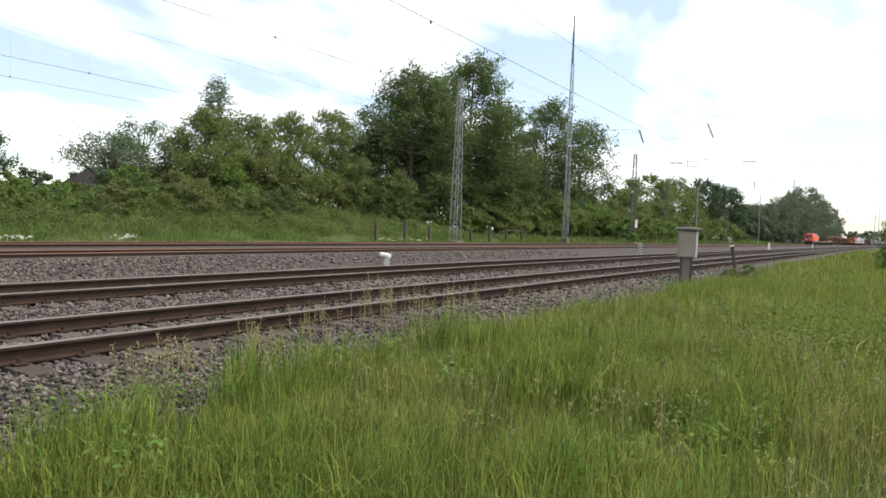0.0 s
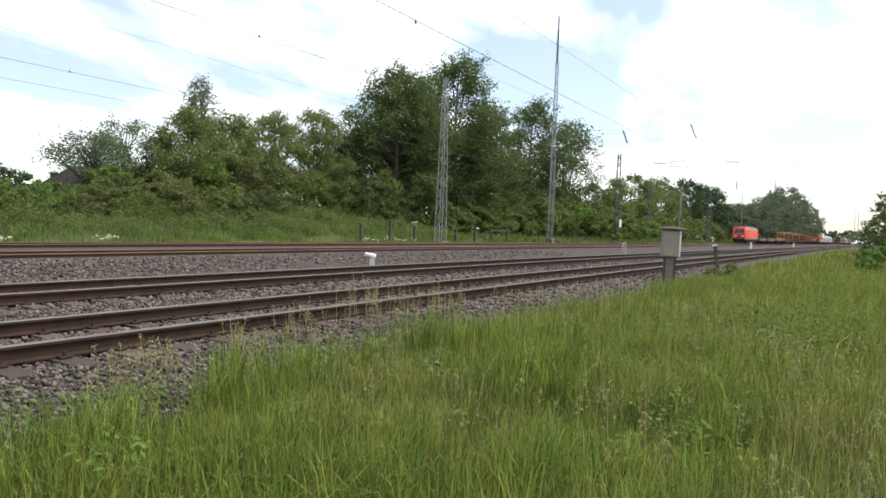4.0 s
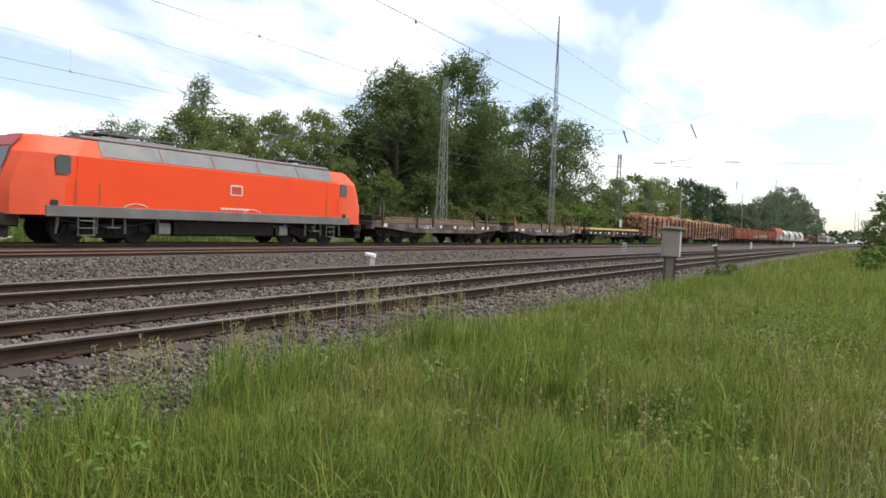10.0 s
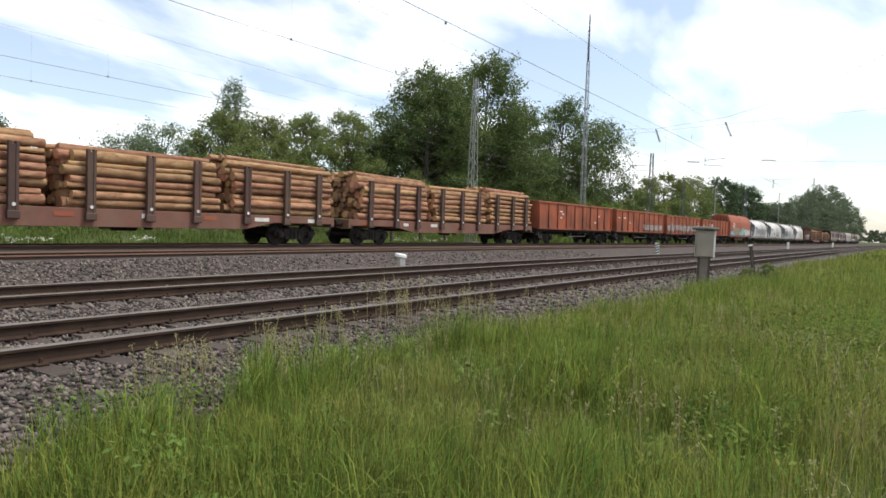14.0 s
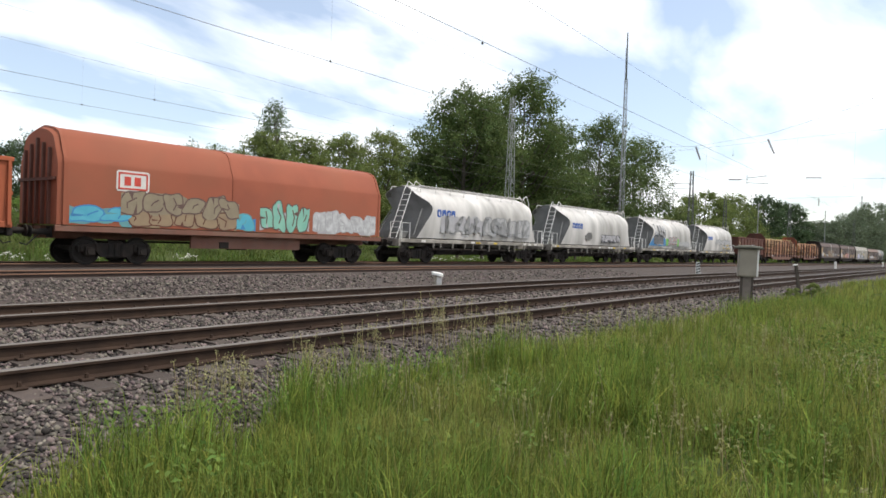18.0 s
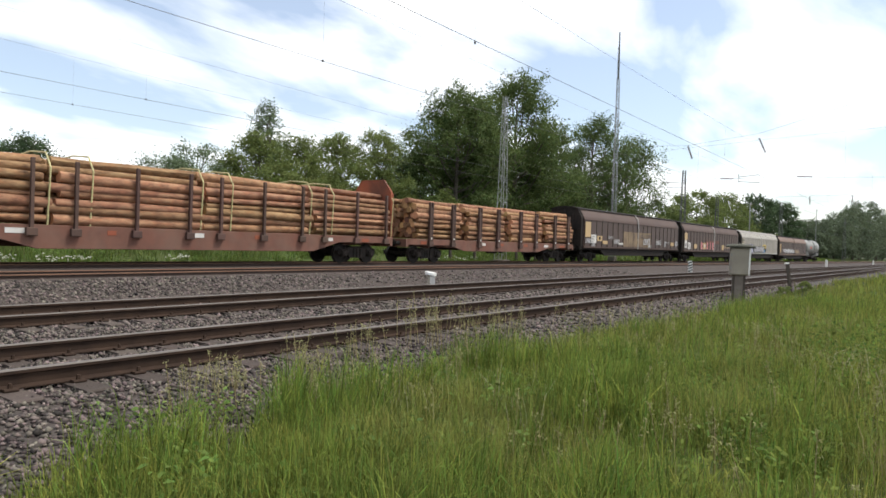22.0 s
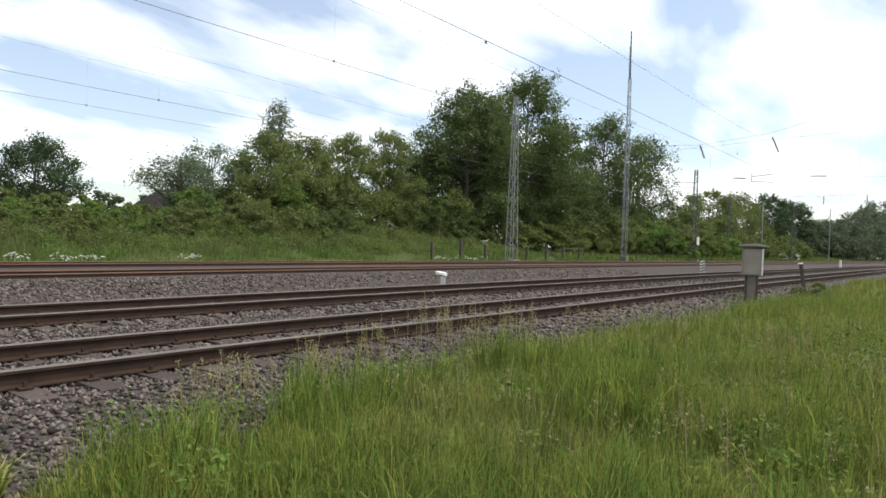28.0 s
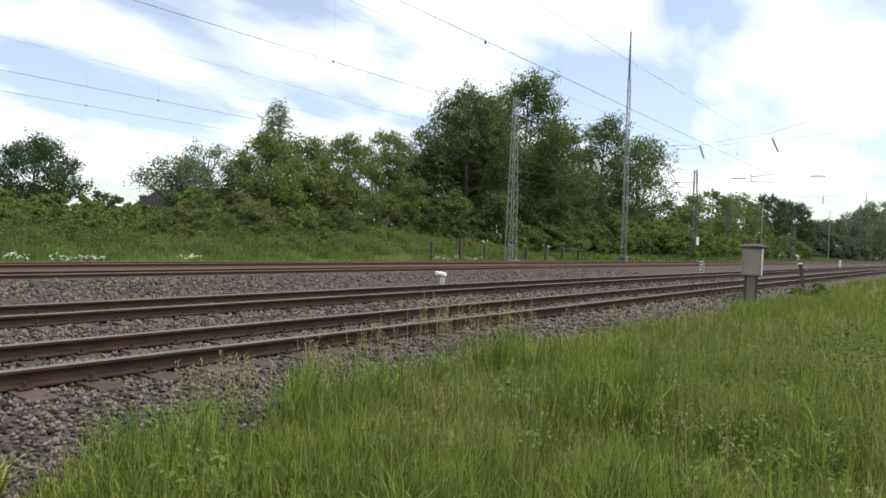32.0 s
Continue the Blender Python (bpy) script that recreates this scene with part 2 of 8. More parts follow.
TAG_SMOKE = material("smoke_grey_spray", (0.3, 0.3, 0.3), 0.7, other=(0.4, 0.39, 0.38), scale=2)
TAG_ASH = material("ash_grey_spray", (0.2, 0.2, 0.2), 0.7, other=(0.28, 0.275, 0.27), scale=3)
TAG_CHAR = material("charcoal_spray", (0.1, 0.1, 0.105), 0.7, other=(0.16, 0.155, 0.15), scale=3)
TAG_VIOLET = material("dark_violet_spray", (0.05, 0.04, 0.12), 0.7, other=(0.03, 0.03, 0.05), scale=2)
TAG_LILAC = material("pale_lilac_spray", (0.52, 0.5, 0.6), 0.7, other=(0.4, 0.38, 0.5), scale=2)
TAG_PINK = material("pink_spray", (0.6, 0.25, 0.24), 0.7, other=(0.5, 0.15, 0.15), scale=2.5)
TAG_GREEN = material("green_spray", (0.16, 0.4, 0.08), 0.7)
TAG_RED = material("red_spray", (0.5, 0.05, 0.03), 0.7)
LOGO_BLUE = material("blue_logo_paint", (0.03, 0.09, 0.33), 0.6)
BOX_GREY = material("weathered_grey_cabinet", (0.31, 0.275, 0.215), 0.8, other=(0.24, 0.21, 0.165), scale=2.5, dirt=(0.14, 0.12, 0.1), dirt_scale=1.6, bump=0.05)
BOX_LID = material("mossy_cabinet_lid", (0.1, 0.097, 0.075), 0.85, other=(0.058, 0.058, 0.042), scale=4)
OLD_WOOD = material("weathered_wood", (0.075, 0.06, 0.047), 0.9, other=(0.045, 0.036, 0.03), scale=4, stretch=(2, 2, 0.4), bump=0.3)
ROOF_TILE = material("dark_roof_tiles", (0.03, 0.022, 0.02), 0.9, other=(0.02, 0.015, 0.014), scale=2, spec=0.15)
BRICK_WALL = material("red_brick_wall", (0.25, 0.12, 0.08), 0.9, other=(0.2, 0.1, 0.07), scale=6)
TRUNK = material("tree_bark", (0.1, 0.085, 0.065), 0.95, other=(0.065, 0.055, 0.045), scale=5, stretch=(2, 2, 0.5), bump=0.5)
LEAF_OAK = leafy("oak_leaves", (0.105, 0.143, 0.044), (0.072, 0.106, 0.036), 0.35)
LEAF_LIGHT = leafy("light_leaves", (0.163, 0.197, 0.06), (0.118, 0.155, 0.046), 0.28)
LEAF_WILLOW = leafy("willow_leaves", (0.16, 0.205, 0.115), (0.115, 0.16, 0.085), 0.3)
LEAF_BUSH = leafy("bush_leaves", (0.15, 0.185, 0.055), (0.145, 0.14, 0.062), 0.3)
LEAF_BRIGHT = leafy("bright_bush_leaves", (0.155, 0.24, 0.052), (0.13, 0.195, 0.05), 0.3)
LEAF_DARK = leafy("dark_far_leaves", (0.075, 0.115, 0.05), (0.055, 0.085, 0.042), 0.3)
# distance haze is mixed into this leaf colour: paler and bluer than near trees
LEAF_FAR = leafy("haze_tinted_far_leaves", (0.12, 0.15, 0.088), (0.085, 0.112, 0.066), 0.25)
GRASS = material("meadow_grass", (0.232, 0.26, 0.056), 0.8, other=(0.118, 0.157, 0.03), scale=2.2, amount=1.0, random_by="island", spread=0.6, through_light=0.45, spec=0.15, dirt=(0.25, 0.245, 0.08), dirt_scale=0.45, dirt_amount=0.55)
GRASS_BANK = material("bank_grass_blades", (0.135, 0.19, 0.045), 0.85, other=(0.09, 0.14, 0.034), scale=0.5, random_by="island", spread=0.5, through_light=0.4, spec=0.1, dirt=(0.13, 0.15, 0.05), dirt_scale=0.3)
GRASS_LUSH = material("lush_grass", (0.205, 0.262, 0.05), 0.8, other=(0.1, 0.15, 0.028), scale=2.6, amount=1.0, random_by="island", spread=0.6, through_light=0.45, spec=0.15)
BANK_HERB = material("bank_herbs", (0.162, 0.205, 0.06), 0.85, other=(0.085, 0.118, 0.036), scale=0.6, amount=0.9, random_by="island", spread=0.4, through_light=0.45, spec=0.1, dirt=(0.17, 0.165, 0.085), dirt_scale=0.25)
RAIL_RUST = material("brown_rusty_rail", (0.05, 0.029, 0.021), 0.85, other=(0.03, 0.019, 0.015), scale=5, bump=0.2, bump_scale=50)
GRASS_YELLOW = material("yellowing_grass", (0.3, 0.3, 0.1), 0.85, other=(0.22, 0.2, 0.08), scale=0.8, random_by="island", spread=0.4, through_light=0.4, spec=0.1)
WEED = leafy("herb_leaves", (0.15, 0.2, 0.046), (0.095, 0.145, 0.033), 0.5, 0.06)
GRASS_DRY = material("dry_grass", (0.3, 0.25, 0.13), 0.85, other=(0.24, 0.21, 0.1), scale=2, random_by="island", spread=0.25, through_light=0.3, spec=0.1)
GRASS_STRAW = material("bleached_straw", (0.46, 0.42, 0.27), 0.85, other=(0.36, 0.32, 0.19), scale=3, random_by="island", spread=0.2, through_light=0.3, spec=0.1)
SEED = material("seed_heads", (0.34, 0.33, 0.15), 0.9, other=(0.23, 0.21, 0.11), scale=3, random_by="island", spread=0.25, through_light=0.35, spec=0.1)
FLOWER = material("white_flower", (0.7, 0.7, 0.62), 0.8, random_by="island", spread=0.2)
# ---- helpers of the scene ----


class Shape:
    """Collects vertices and faces of one mesh."""

    def __init__(self):
        self.v, self.f, self.mi = [], [], []

    def add(self, verts, faces, mat=0):
        k = len(self.v)
        self.v += [tuple(p) for p in verts]
        self.f += [tuple(i + k for i in q) for q in faces]
        self.mi += [mat] * len(faces)
        return self

    def box(self, x0, x1, y0, y1, z0, z1, c=0.0, mat=0):
        """A box; c chamfers its four long edges along x."""
        if c:
            prof = [(y0 + c, z0), (y1 - c, z0), (y1, z0 + c), (y1, z1 - c), (y1 - c, z1), (y0 + c, z1), (y0, z1 - c), (y0, z0 + c)]
            return self.prism(prof, x0, x1, mat)
        p = [(x, y, z) for x in (x0, x1) for y in (y0, y1) for z in (z0, z1)]
        return self.add(p, [(0, 1, 3, 2), (4, 6, 7, 5), (0, 4, 5, 1), (2, 3, 7, 6), (0, 2, 6, 4), (1, 5, 7, 3)], mat)

    def prism(self, prof, x0, x1, mat=0):
        """A profile of (y, z) pushed along x."""
        n = len(prof)
        v = [(x0, y, z) for y, z in prof] + [(x1, y, z) for y, z in prof]
        f = [(i, (i + 1) % n, n + (i + 1) % n, n + i) for i in range(n)]
        return self.add(v, f + [tuple(range(n))[::-1], tuple(range(n, 2 * n))], mat)

    def prism_y(self, prof, y0, y1, mat=0):
        """A profile of (x, z) pushed along y."""
        n = len(prof)
        v = [(x, y0, z) for x, z in prof] + [(x, y1, z) for x, z in prof]
        f = [(i, (i + 1) % n, n + (i + 1) % n, n + i) for i in range(n)]
        return self.add(v, f + [tuple(range(n))[::-1], tuple(range(n, 2 * n))], mat)

    def tube(self, p0, p1, r0, r1=None, n=8, mat=0):
        r1 = r0 if r1 is None else r1
        a, b = Vector(p0), Vector(p1)
        d = (b - a).normalized()
        u = d.orthogonal().normalized()
        w = d.cross(u)
        ring = [(math.cos(2 * math.pi * i / n), math.sin(2 * math.pi * i / n)) for i in range(n)]
        v = [a + (u * c + w * s) * r0 for c, s in ring] + [b + (u * c + w * s) * r1 for c, s in ring]
        f = [(i, (i + 1) % n, n + (i + 1) % n, n + i) for i in range(n)]
        return self.add(v, f + [tuple(range(n))[::-1], tuple(range(n, 2 * n))], mat)

    def pipe(self, pts, r, n=6, mat=0):
        """One continuous round bar through the points."""
        q = [Vector(p) for p in pts]
        rings = []
        u = None
        for k, c in enumerate(q):
            d = (q[min(k + 1, len(q) - 1)] - q[max(k - 1, 0)]).normalized()
            u = d.orthogonal() if u is None else u - d * u.dot(d)
            u.normalize()
            w = d.cross(u)
            rings.append([c + (u * math.cos(2 * math.pi * a / n) + w * math.sin(2 * math.pi * a / n)) * r for a in range(n)])
        return self.loft(rings, True, mat)

    def loft(self, rings, caps=True, mat=0):
        n = len(rings[0])
        v = [p for r in rings for p in r]
        f = []
        for k in range(len(rings) - 1):
            f += [(k * n + i, k * n + (i + 1) % n, (k + 1) * n + (i + 1) % n, (k + 1) * n + i) for i in range(n)]
        if caps:
            f += [tuple(range(n))[::-1], tuple(range((len(rings) - 1) * n, len(rings) * n))]
        return self.add(v, f, mat)

    def sheet(self, grid, mat=0):
        n = len(grid[0])
        v = [p for r in grid for p in r]
        f = [(k * n + i, k * n + i + 1, (k + 1) * n + i + 1, (k + 1) * n + i) for k in range(len(grid) - 1) for i in range(n - 1)]
        return self.add(v, f, mat)

    def mesh(self, name, mats, bevel=0.0, smooth=0.0):
        me = bpy.data.meshes.new(name)
        me.from_pydata(self.v, [], self.f)
        for m in (mats if isinstance(mats, (list, tuple)) else [mats]):
            me.materials.append(m)
        me.polygons.foreach_set("material_index", self.mi)
        bm = bmesh.new()
        bm.from_mesh(me)
        bmesh.ops.recalc_face_normals(bm, faces=bm.faces)
        if bevel:
            edges = [e for e in bm.edges if len(e.link_faces) == 2 and e.calc_face_angle() > 0.6]
            bmesh.ops.bevel(bm, geom=edges, offset=bevel, segments=1, affect="EDGES", clamp_overlap=True)
        bm.to_mesh(me)
        bm.free()
        if smooth:
            me.polygons.foreach_set("use_smooth", [True] * len(me.polygons))
            me.set_sharp_from_angle(angle=smooth)
        me.update()
        return me


def part(name, shape, mats, parent=None, label="", bevel=0.0, smooth=0.0):
    """Links a shape, or a ready mesh, as one mesh object under a thing or a part."""
    me = shape if isinstance(shape, bpy.types.Mesh) else shape.mesh(name, mats, bevel, smooth)
    ob = new(name, me)
    ob.parent = parent
    return tagged(ob, label)


def thing(name, label, category, group="", at=None):
    ob = new(name)
    if at is not None:
        ob.matrix_basis = at
    return tagged(ob, label, category, group)


def cloud_mesh(name, verts, faces, mats):
    """A mesh from arrays; faces all have the same number of corners."""
    me = bpy.data.meshes.new(name)
    verts, faces = np.asarray(verts, np.float32), np.asarray(faces, np.int32)
    k = faces.shape[1]
    me.vertices.add(len(verts))
    me.vertices.foreach_set("co", verts.ravel())
    me.loops.add(faces.size)
    me.loops.foreach_set("vertex_index", faces.ravel())
    me.polygons.add(len(faces))
    me.polygons.foreach_set("loop_start", np.arange(0, faces.size, k, dtype=np.int32))
    me.materials.append(mats)
    me.update(calc_edges=True)
    return me


def bend(x):
    """The sideways swing of the line, metres, at x along it."""
    return -3.65e-5 * x * x if x > 0 else 0.0


def heading(x):
    return math.atan(-7.3e-5 * x) if x > 0 else 0.0


def drop(x):
    """How far the land and the line have fallen at x along them."""
    return -0.0042 * (math.hypot(x - 20, 12) + x - 20) / 2


STATIONS = [-620, -400, -200, -100, -50, -20] + list(range(-10, 100, 5)) + list(range(100, 300, 20)) + list(range(300, 1001, 50))


def swept(prof, closed=True, mat=0, shape=None, stations=STATIONS):
    """A profile of (y, z) led along the line."""
    s = shape or Shape()
    rings = [[(x, y + bend(x), z + drop(x)) for y, z in prof] for x in stations]
    return s.loft(rings, True, mat) if closed else s.sheet(rings, mat)


# ---- ground ----
FIELD_Z = -0.38


def land(x, y):
    """The height of the ground."""
    y = y - bend(x)
    pts = [(-9, FIELD_Z), (4.9, FIELD_Z), (6.0, -0.45), (13.5, -0.45), (16.5, -0.3), (25.5, -0.3), (26.6, -0.12), (28.0, 0.02), (29.5, 0.3), (31.5, 0.8), (34.0, 1.45), (36.0, 1.8), (38.5, 1.65), (60, 1.4), (120, 0.8)]
    z = float(np.interp(y, [p[0] for p in pts], [p[1] for p in pts]))
    if y > 28:
        rise = 1.0 if x < 38 else max(0.45, 1.0 - (x - 38) / 30)
        z = z * rise + 0.18 * rise * noise.noise((x * 0.25, y * 0.25, 3.0))
    elif y < 5:
        z += 0.05 * noise.noise((x * 0.6, y * 0.6, 0.0))
    return z + drop(x)


xs = [-2500, -900, -300, -120, -60, -30] + list(np.arange(-12, 60, 1.5)) + list(range(60, 160, 6)) + list(range(160, 400, 20)) + [450, 600, 900, 1500, 3000, 4500]
ys = [-3000, -800, -200, -60, -30, -15] + list(np.arange(-9, 6.5, 1.0)) + [9, 13.5, 16.5, 20, 25.5, 26.0, 26.6] + list(np.arange(27.2, 40, 1.0)) + [43, 47, 52, 60, 80, 120, 200, 500, 1500, 4500]
ground = part("ground", Shape().sheet([[(x, y + bend(x), land(x, y + bend(x))) for y in ys] for x in xs]), BANK, smooth=1.2)
tagged(ground, "green meadow and grassy bank beside the railway", "ground", kind="structure")

for nm, lab, prof, mt in (
        ("ballast_bed", "grey crushed-stone ballast under two tracks", [(4.5, -0.5), (4.62, -0.345), (5.4, -0.3), (6.1, -0.215), (9.1, -0.215), (9.7, -0.25), (10.3, -0.215), (13.4, -0.215), (14.1, -0.30), (14.6, -0.30), (14.6, -0.6), (4.5, -0.6)], BALLAST),
        ("ballast_bed", "raised ballast bank under the two main tracks", [(14.4, -0.5), (14.5, -0.26), (15.6, -0.17), (17.6, -0.02), (17.95, 0.02), (25.6, 0.06), (26.6, -0.18), (26.7, -0.6), (14.4, -0.6)], BALLAST_RUST)):
    tagged(part(nm, swept(prof), mt), lab, "ballast", kind="structure")

# ---- tracks ----
RAIL = [(-0.075, 0), (0.075, 0), (0.075, 0.012), (0.012, 0.032), (0.009, 0.12), (0.036, 0.134), (0.036, 0.162), (0.026, 0.172), (-0.026, 0.172), (-0.036, 0.162), (-0.036, 0.134), (-0.009, 0.12), (-0.012, 0.032), (-0.075, 0.012)]
TRACKS = [(7.60, 0.0, RAIL_TOP, True), (11.87, 0.0, RAIL_TOP, True), (19.45, 0.14, RUST_TOP, False), (24.05, 0.18, RUST_TOP, False)]


def sleeper_mesh():
    s = Shape()
    prof = lambda w, t, b: [(-w / 2, b), (w / 2, b), (w / 2 - 0.02, t), (-w / 2 + 0.02, t)]
    ring = lambda y, w, t: [(x, y, z) for x, z in prof(w, t, -0.2)]
    s.loft([ring(-1.3, 0.27, -0.015), ring(-1.28, 0.28, 0.0), ring(-0.45, 0.28, 0.0), ring(-0.3, 0.24, -0.035), ring(0.3, 0.24, -0.035), ring(0.45, 0.28, 0.0), ring(1.28, 0.28, 0.0), ring(1.3, 0.27, -0.015)])
    return s.mesh("sleeper", SLEEPER_GREY)


def clip_mesh():
    s = Shape()
    for yr in (-0.7525, 0.7525):
        for sd in (-1, 1):
            y = yr + sd * 0.115
            s.box(-0.06, 0.06, y - 0.045, y + 0.045, 0.0, 0.03, 0.01)
            s.tube((0, y, 0.03), (0, y, 0.075), 0.022, 0.018, 6)
    return s.mesh("rail_clips", RAIL_SIDE)


SLEEPER, CLIPS = sleeper_mesh(), clip_mesh()
for k, (ty, tz, top, near) in enumerate(TRACKS):
    track = new("track")
    track.location = (0, 0, tz)
    tagged(track, "concrete-sleepered railway track with brown rusty rails" if near else "main-line track with rusty brown rails", "track", kind="structure")
    for sd in (-0.7525, 0.7525):
        s = Shape()
        swept([(ty + sd + y, z - 0.172) for y, z in RAIL], shape=s)
        low_edge = 0.161 if near else 0.145
        swept([(ty + sd + y, z - 0.172) for y, z in ((-0.0375, low_edge), (0.0375, low_edge), (0.0375, 0.163), (0.027, 0.1745), (-0.027, 0.1745), (-0.0375, 0.163))], mat=1, shape=s)
        part("rail", s, [RAIL_SIDE if near else RAIL_RUST, top], track)
    count = (150 if k == 0 else 110) if near else 0
    x = -4.0
    for i in range(count):
        ob = part("sleeper", SLEEPER, None, track)
        ob.location, ob.rotation_euler = (x, ty + bend(x), -0.178 + drop(x)), (0, 0, heading(x) + random.uniform(-0.008, 0.008))
        cl = part("rail_clips", CLIPS, None, ob)
        x += 0.6
    s = Shape()
    while x < 330:
        s.box(x - 0.13, x + 0.13, ty + bend(x) - 1.3, ty + bend(x) + 1.3, -0.3 + drop(x), -0.178 + drop(x))
        x += 0.6
    tagged(part("far_sleepers", s, SLEEPER_GREY, track), kind="stuff")
# ---- train ----
TRAIN_Y, TRAIN_Z, SPEED, GAIN, T_REF = 24.05, 0.18, 24.805, 0.0321, 16.0
MOVERS = []


def train_at(s, t):
    """The pose at t of what stands s metres along the line at the reference time."""
    x = s - SPEED * (t - T_REF) - GAIN * (t - T_REF) ** 2 / 2
    return pose(x, TRAIN_Y + bend(x), TRAIN_Z + drop(x), 0, 0, math.degrees(heading(x)))


def vehicle(name, label, category, s, group="goods train"):
    ob = thing(name, label, category, group, train_at(s, 0))
    MOVERS.append((ob, s))
    return ob


def words(parent, text, x, z, y, size, mat, name="lettering", sx=1.0, bold=0.0, slant=0.0, label="", tilt=None):
    """Flat letters on a side that faces the viewer's side of the line."""
    cu = bpy.data.curves.new(name, "FONT")
    cu.body, cu.size, cu.extrude, cu.offset, cu.shear = text, size, 0.003, bold, slant
    tmp = bpy.data.objects.new("tmp", cu)
    me = bpy.data.meshes.new_from_object(tmp)
    bpy.data.objects.remove(tmp)
    me.materials.clear()
    me.materials.append(mat)
    me.transform(Matrix.Translation((x, y, z)) @ Matrix.Rotation(math.pi / 2, 4, "X") @ Matrix.Diagonal((sx, 1, 1, 1)))
    if tilt:
        for v in me.vertices:
            v.co.y += tilt(v.co.z) - tilt(2.5)
    return part(name, me, None, parent, label)


def side_plate(parent, x0, x1, z0, z1, y, mat, name="panel_mark", label="", c=0.0, d=0.012):
    s = Shape()
    if c:
        s.prism_y([(x0 + c, z0), (x1 - c, z0), (x1, z0 + c), (x1, z1 - c), (x1 - c, z1), (x0 + c, z1), (x0, z1 - c), (x0, z0 + c)], y - d, y)
    else:
        s.box(x0, x1, y - d, y, z0, z1)
    return part(name, s, mat, parent, label)


def scrawl(parent, x0, x1, z0, z1, y, mats, seed, strokes=16, name="graffiti", tilt=None, label=""):
    """Sprayed unreadable shapes: fat rounded strokes with dark rims over a ragged field. tilt gives y from z on a curved side."""
    rnd = random.Random(seed)
    s = Shape()
    tilt = tilt or (lambda z: y)
    h = z1 - z0
    n = max(2, int((x1 - x0) / (h * 0.75)))
    w = (x1 - x0) / n

    def band(pts, th, mi, lift_):
        """A flat ribbon with round ends along the points (x, z)."""
        left, right = [], []
        for q, (px, pz) in enumerate(pts):
            a, b = pts[max(q - 1, 0)], pts[min(q + 1, len(pts) - 1)]
            dx, dz = b[0] - a[0], b[1] - a[1]
            k = max(1e-6, math.hypot(dx, dz))
            t = th * (0.75 if q in (0, len(pts) - 1) else 1.0)
            left.append((px - dz / k * t, pz + dx / k * t))
            right.append((px + dz / k * t, pz - dx / k * t))
        for q in range(len(pts) - 1):
            s.add([(a, tilt(c) - lift_, min(max(c, z0 - 0.05), z1 + 0.1)) for a, c in (left[q], left[q + 1], right[q + 1], right[q])], [(0, 1, 2, 3)], mi)
        for q, sg in ((0, -1), (len(pts) - 1, 1)):
            a, b = pts[q], pts[q - 1] if q else pts[1]
            k = max(1e-6, math.hypot(a[0] - b[0], a[1] - b[1]))
            ex, ez = a[0] + (a[0] - b[0]) / k * th * 0.6, a[1] + (a[1] - b[1]) / k * th * 0.6
            s.add([(c, tilt(d) - lift_, d) for c, d in (left[q], (ex, ez), right[q])], [(0, 1, 2)], mi)

    if len(mats) > 2:
        for i in range(n * 2):
            cx = x0 + (i + 0.5) * w / 2
            band([(cx - w * 0.4, z0 + h * rnd.uniform(0.15, 0.45)), (cx, z0 + h * rnd.uniform(0.4, 0.6)), (cx + w * 0.4, z0 + h * rnd.uniform(0.3, 0.75))], h * rnd.uniform(0.25, 0.38), 2 + i % (len(mats) - 2), 0.005)
    glyphs = []
    for i in range(n):
        bx = x0 + w * i
        for _ in range(max(2, min(4, strokes // n))):
            kind = rnd.random()
            ax, ex = bx + w * rnd.uniform(0.1, 0.45), bx + w * rnd.uniform(0.55, 0.95)
            if kind < 0.4:
                pts = [(ax, z0 + h * 0.1), (ax + w * rnd.uniform(-0.08, 0.08), z0 + h * 0.5), (ax + w * rnd.uniform(-0.05, 0.15), z0 + h * rnd.uniform(0.75, 0.95))]
            elif kind < 0.75:
                r = h * rnd.uniform(0.18, 0.3)
                cz, a0 = z0 + h * rnd.uniform(0.35, 0.65), rnd.uniform(0, 6.28)
                pts = [((ax + ex) / 2 + r * math.cos(a0 + k * 0.8) * 1.2, cz + r * math.sin(a0 + k * 0.8)) for k in range(6)]
            else:
                za, zb = z0 + h * rnd.uniform(0.1, 0.5), z0 + h * rnd.uniform(0.5, 0.9)
                pts = [(ax, za), ((ax + ex) / 2, (za + zb) / 2 + h * rnd.uniform(-0.15, 0.15)), (ex, zb)]
            glyphs.append((pts, h * rnd.uniform(0.07, 0.11)))
    for pts, th in glyphs:
        band(pts, th * 1.4, 1, 0.010)
    for pts, th in glyphs:
        band(pts, th, 0, 0.014)
    return tagged(part(name, s, list(mats), parent, label), kind="stuff")


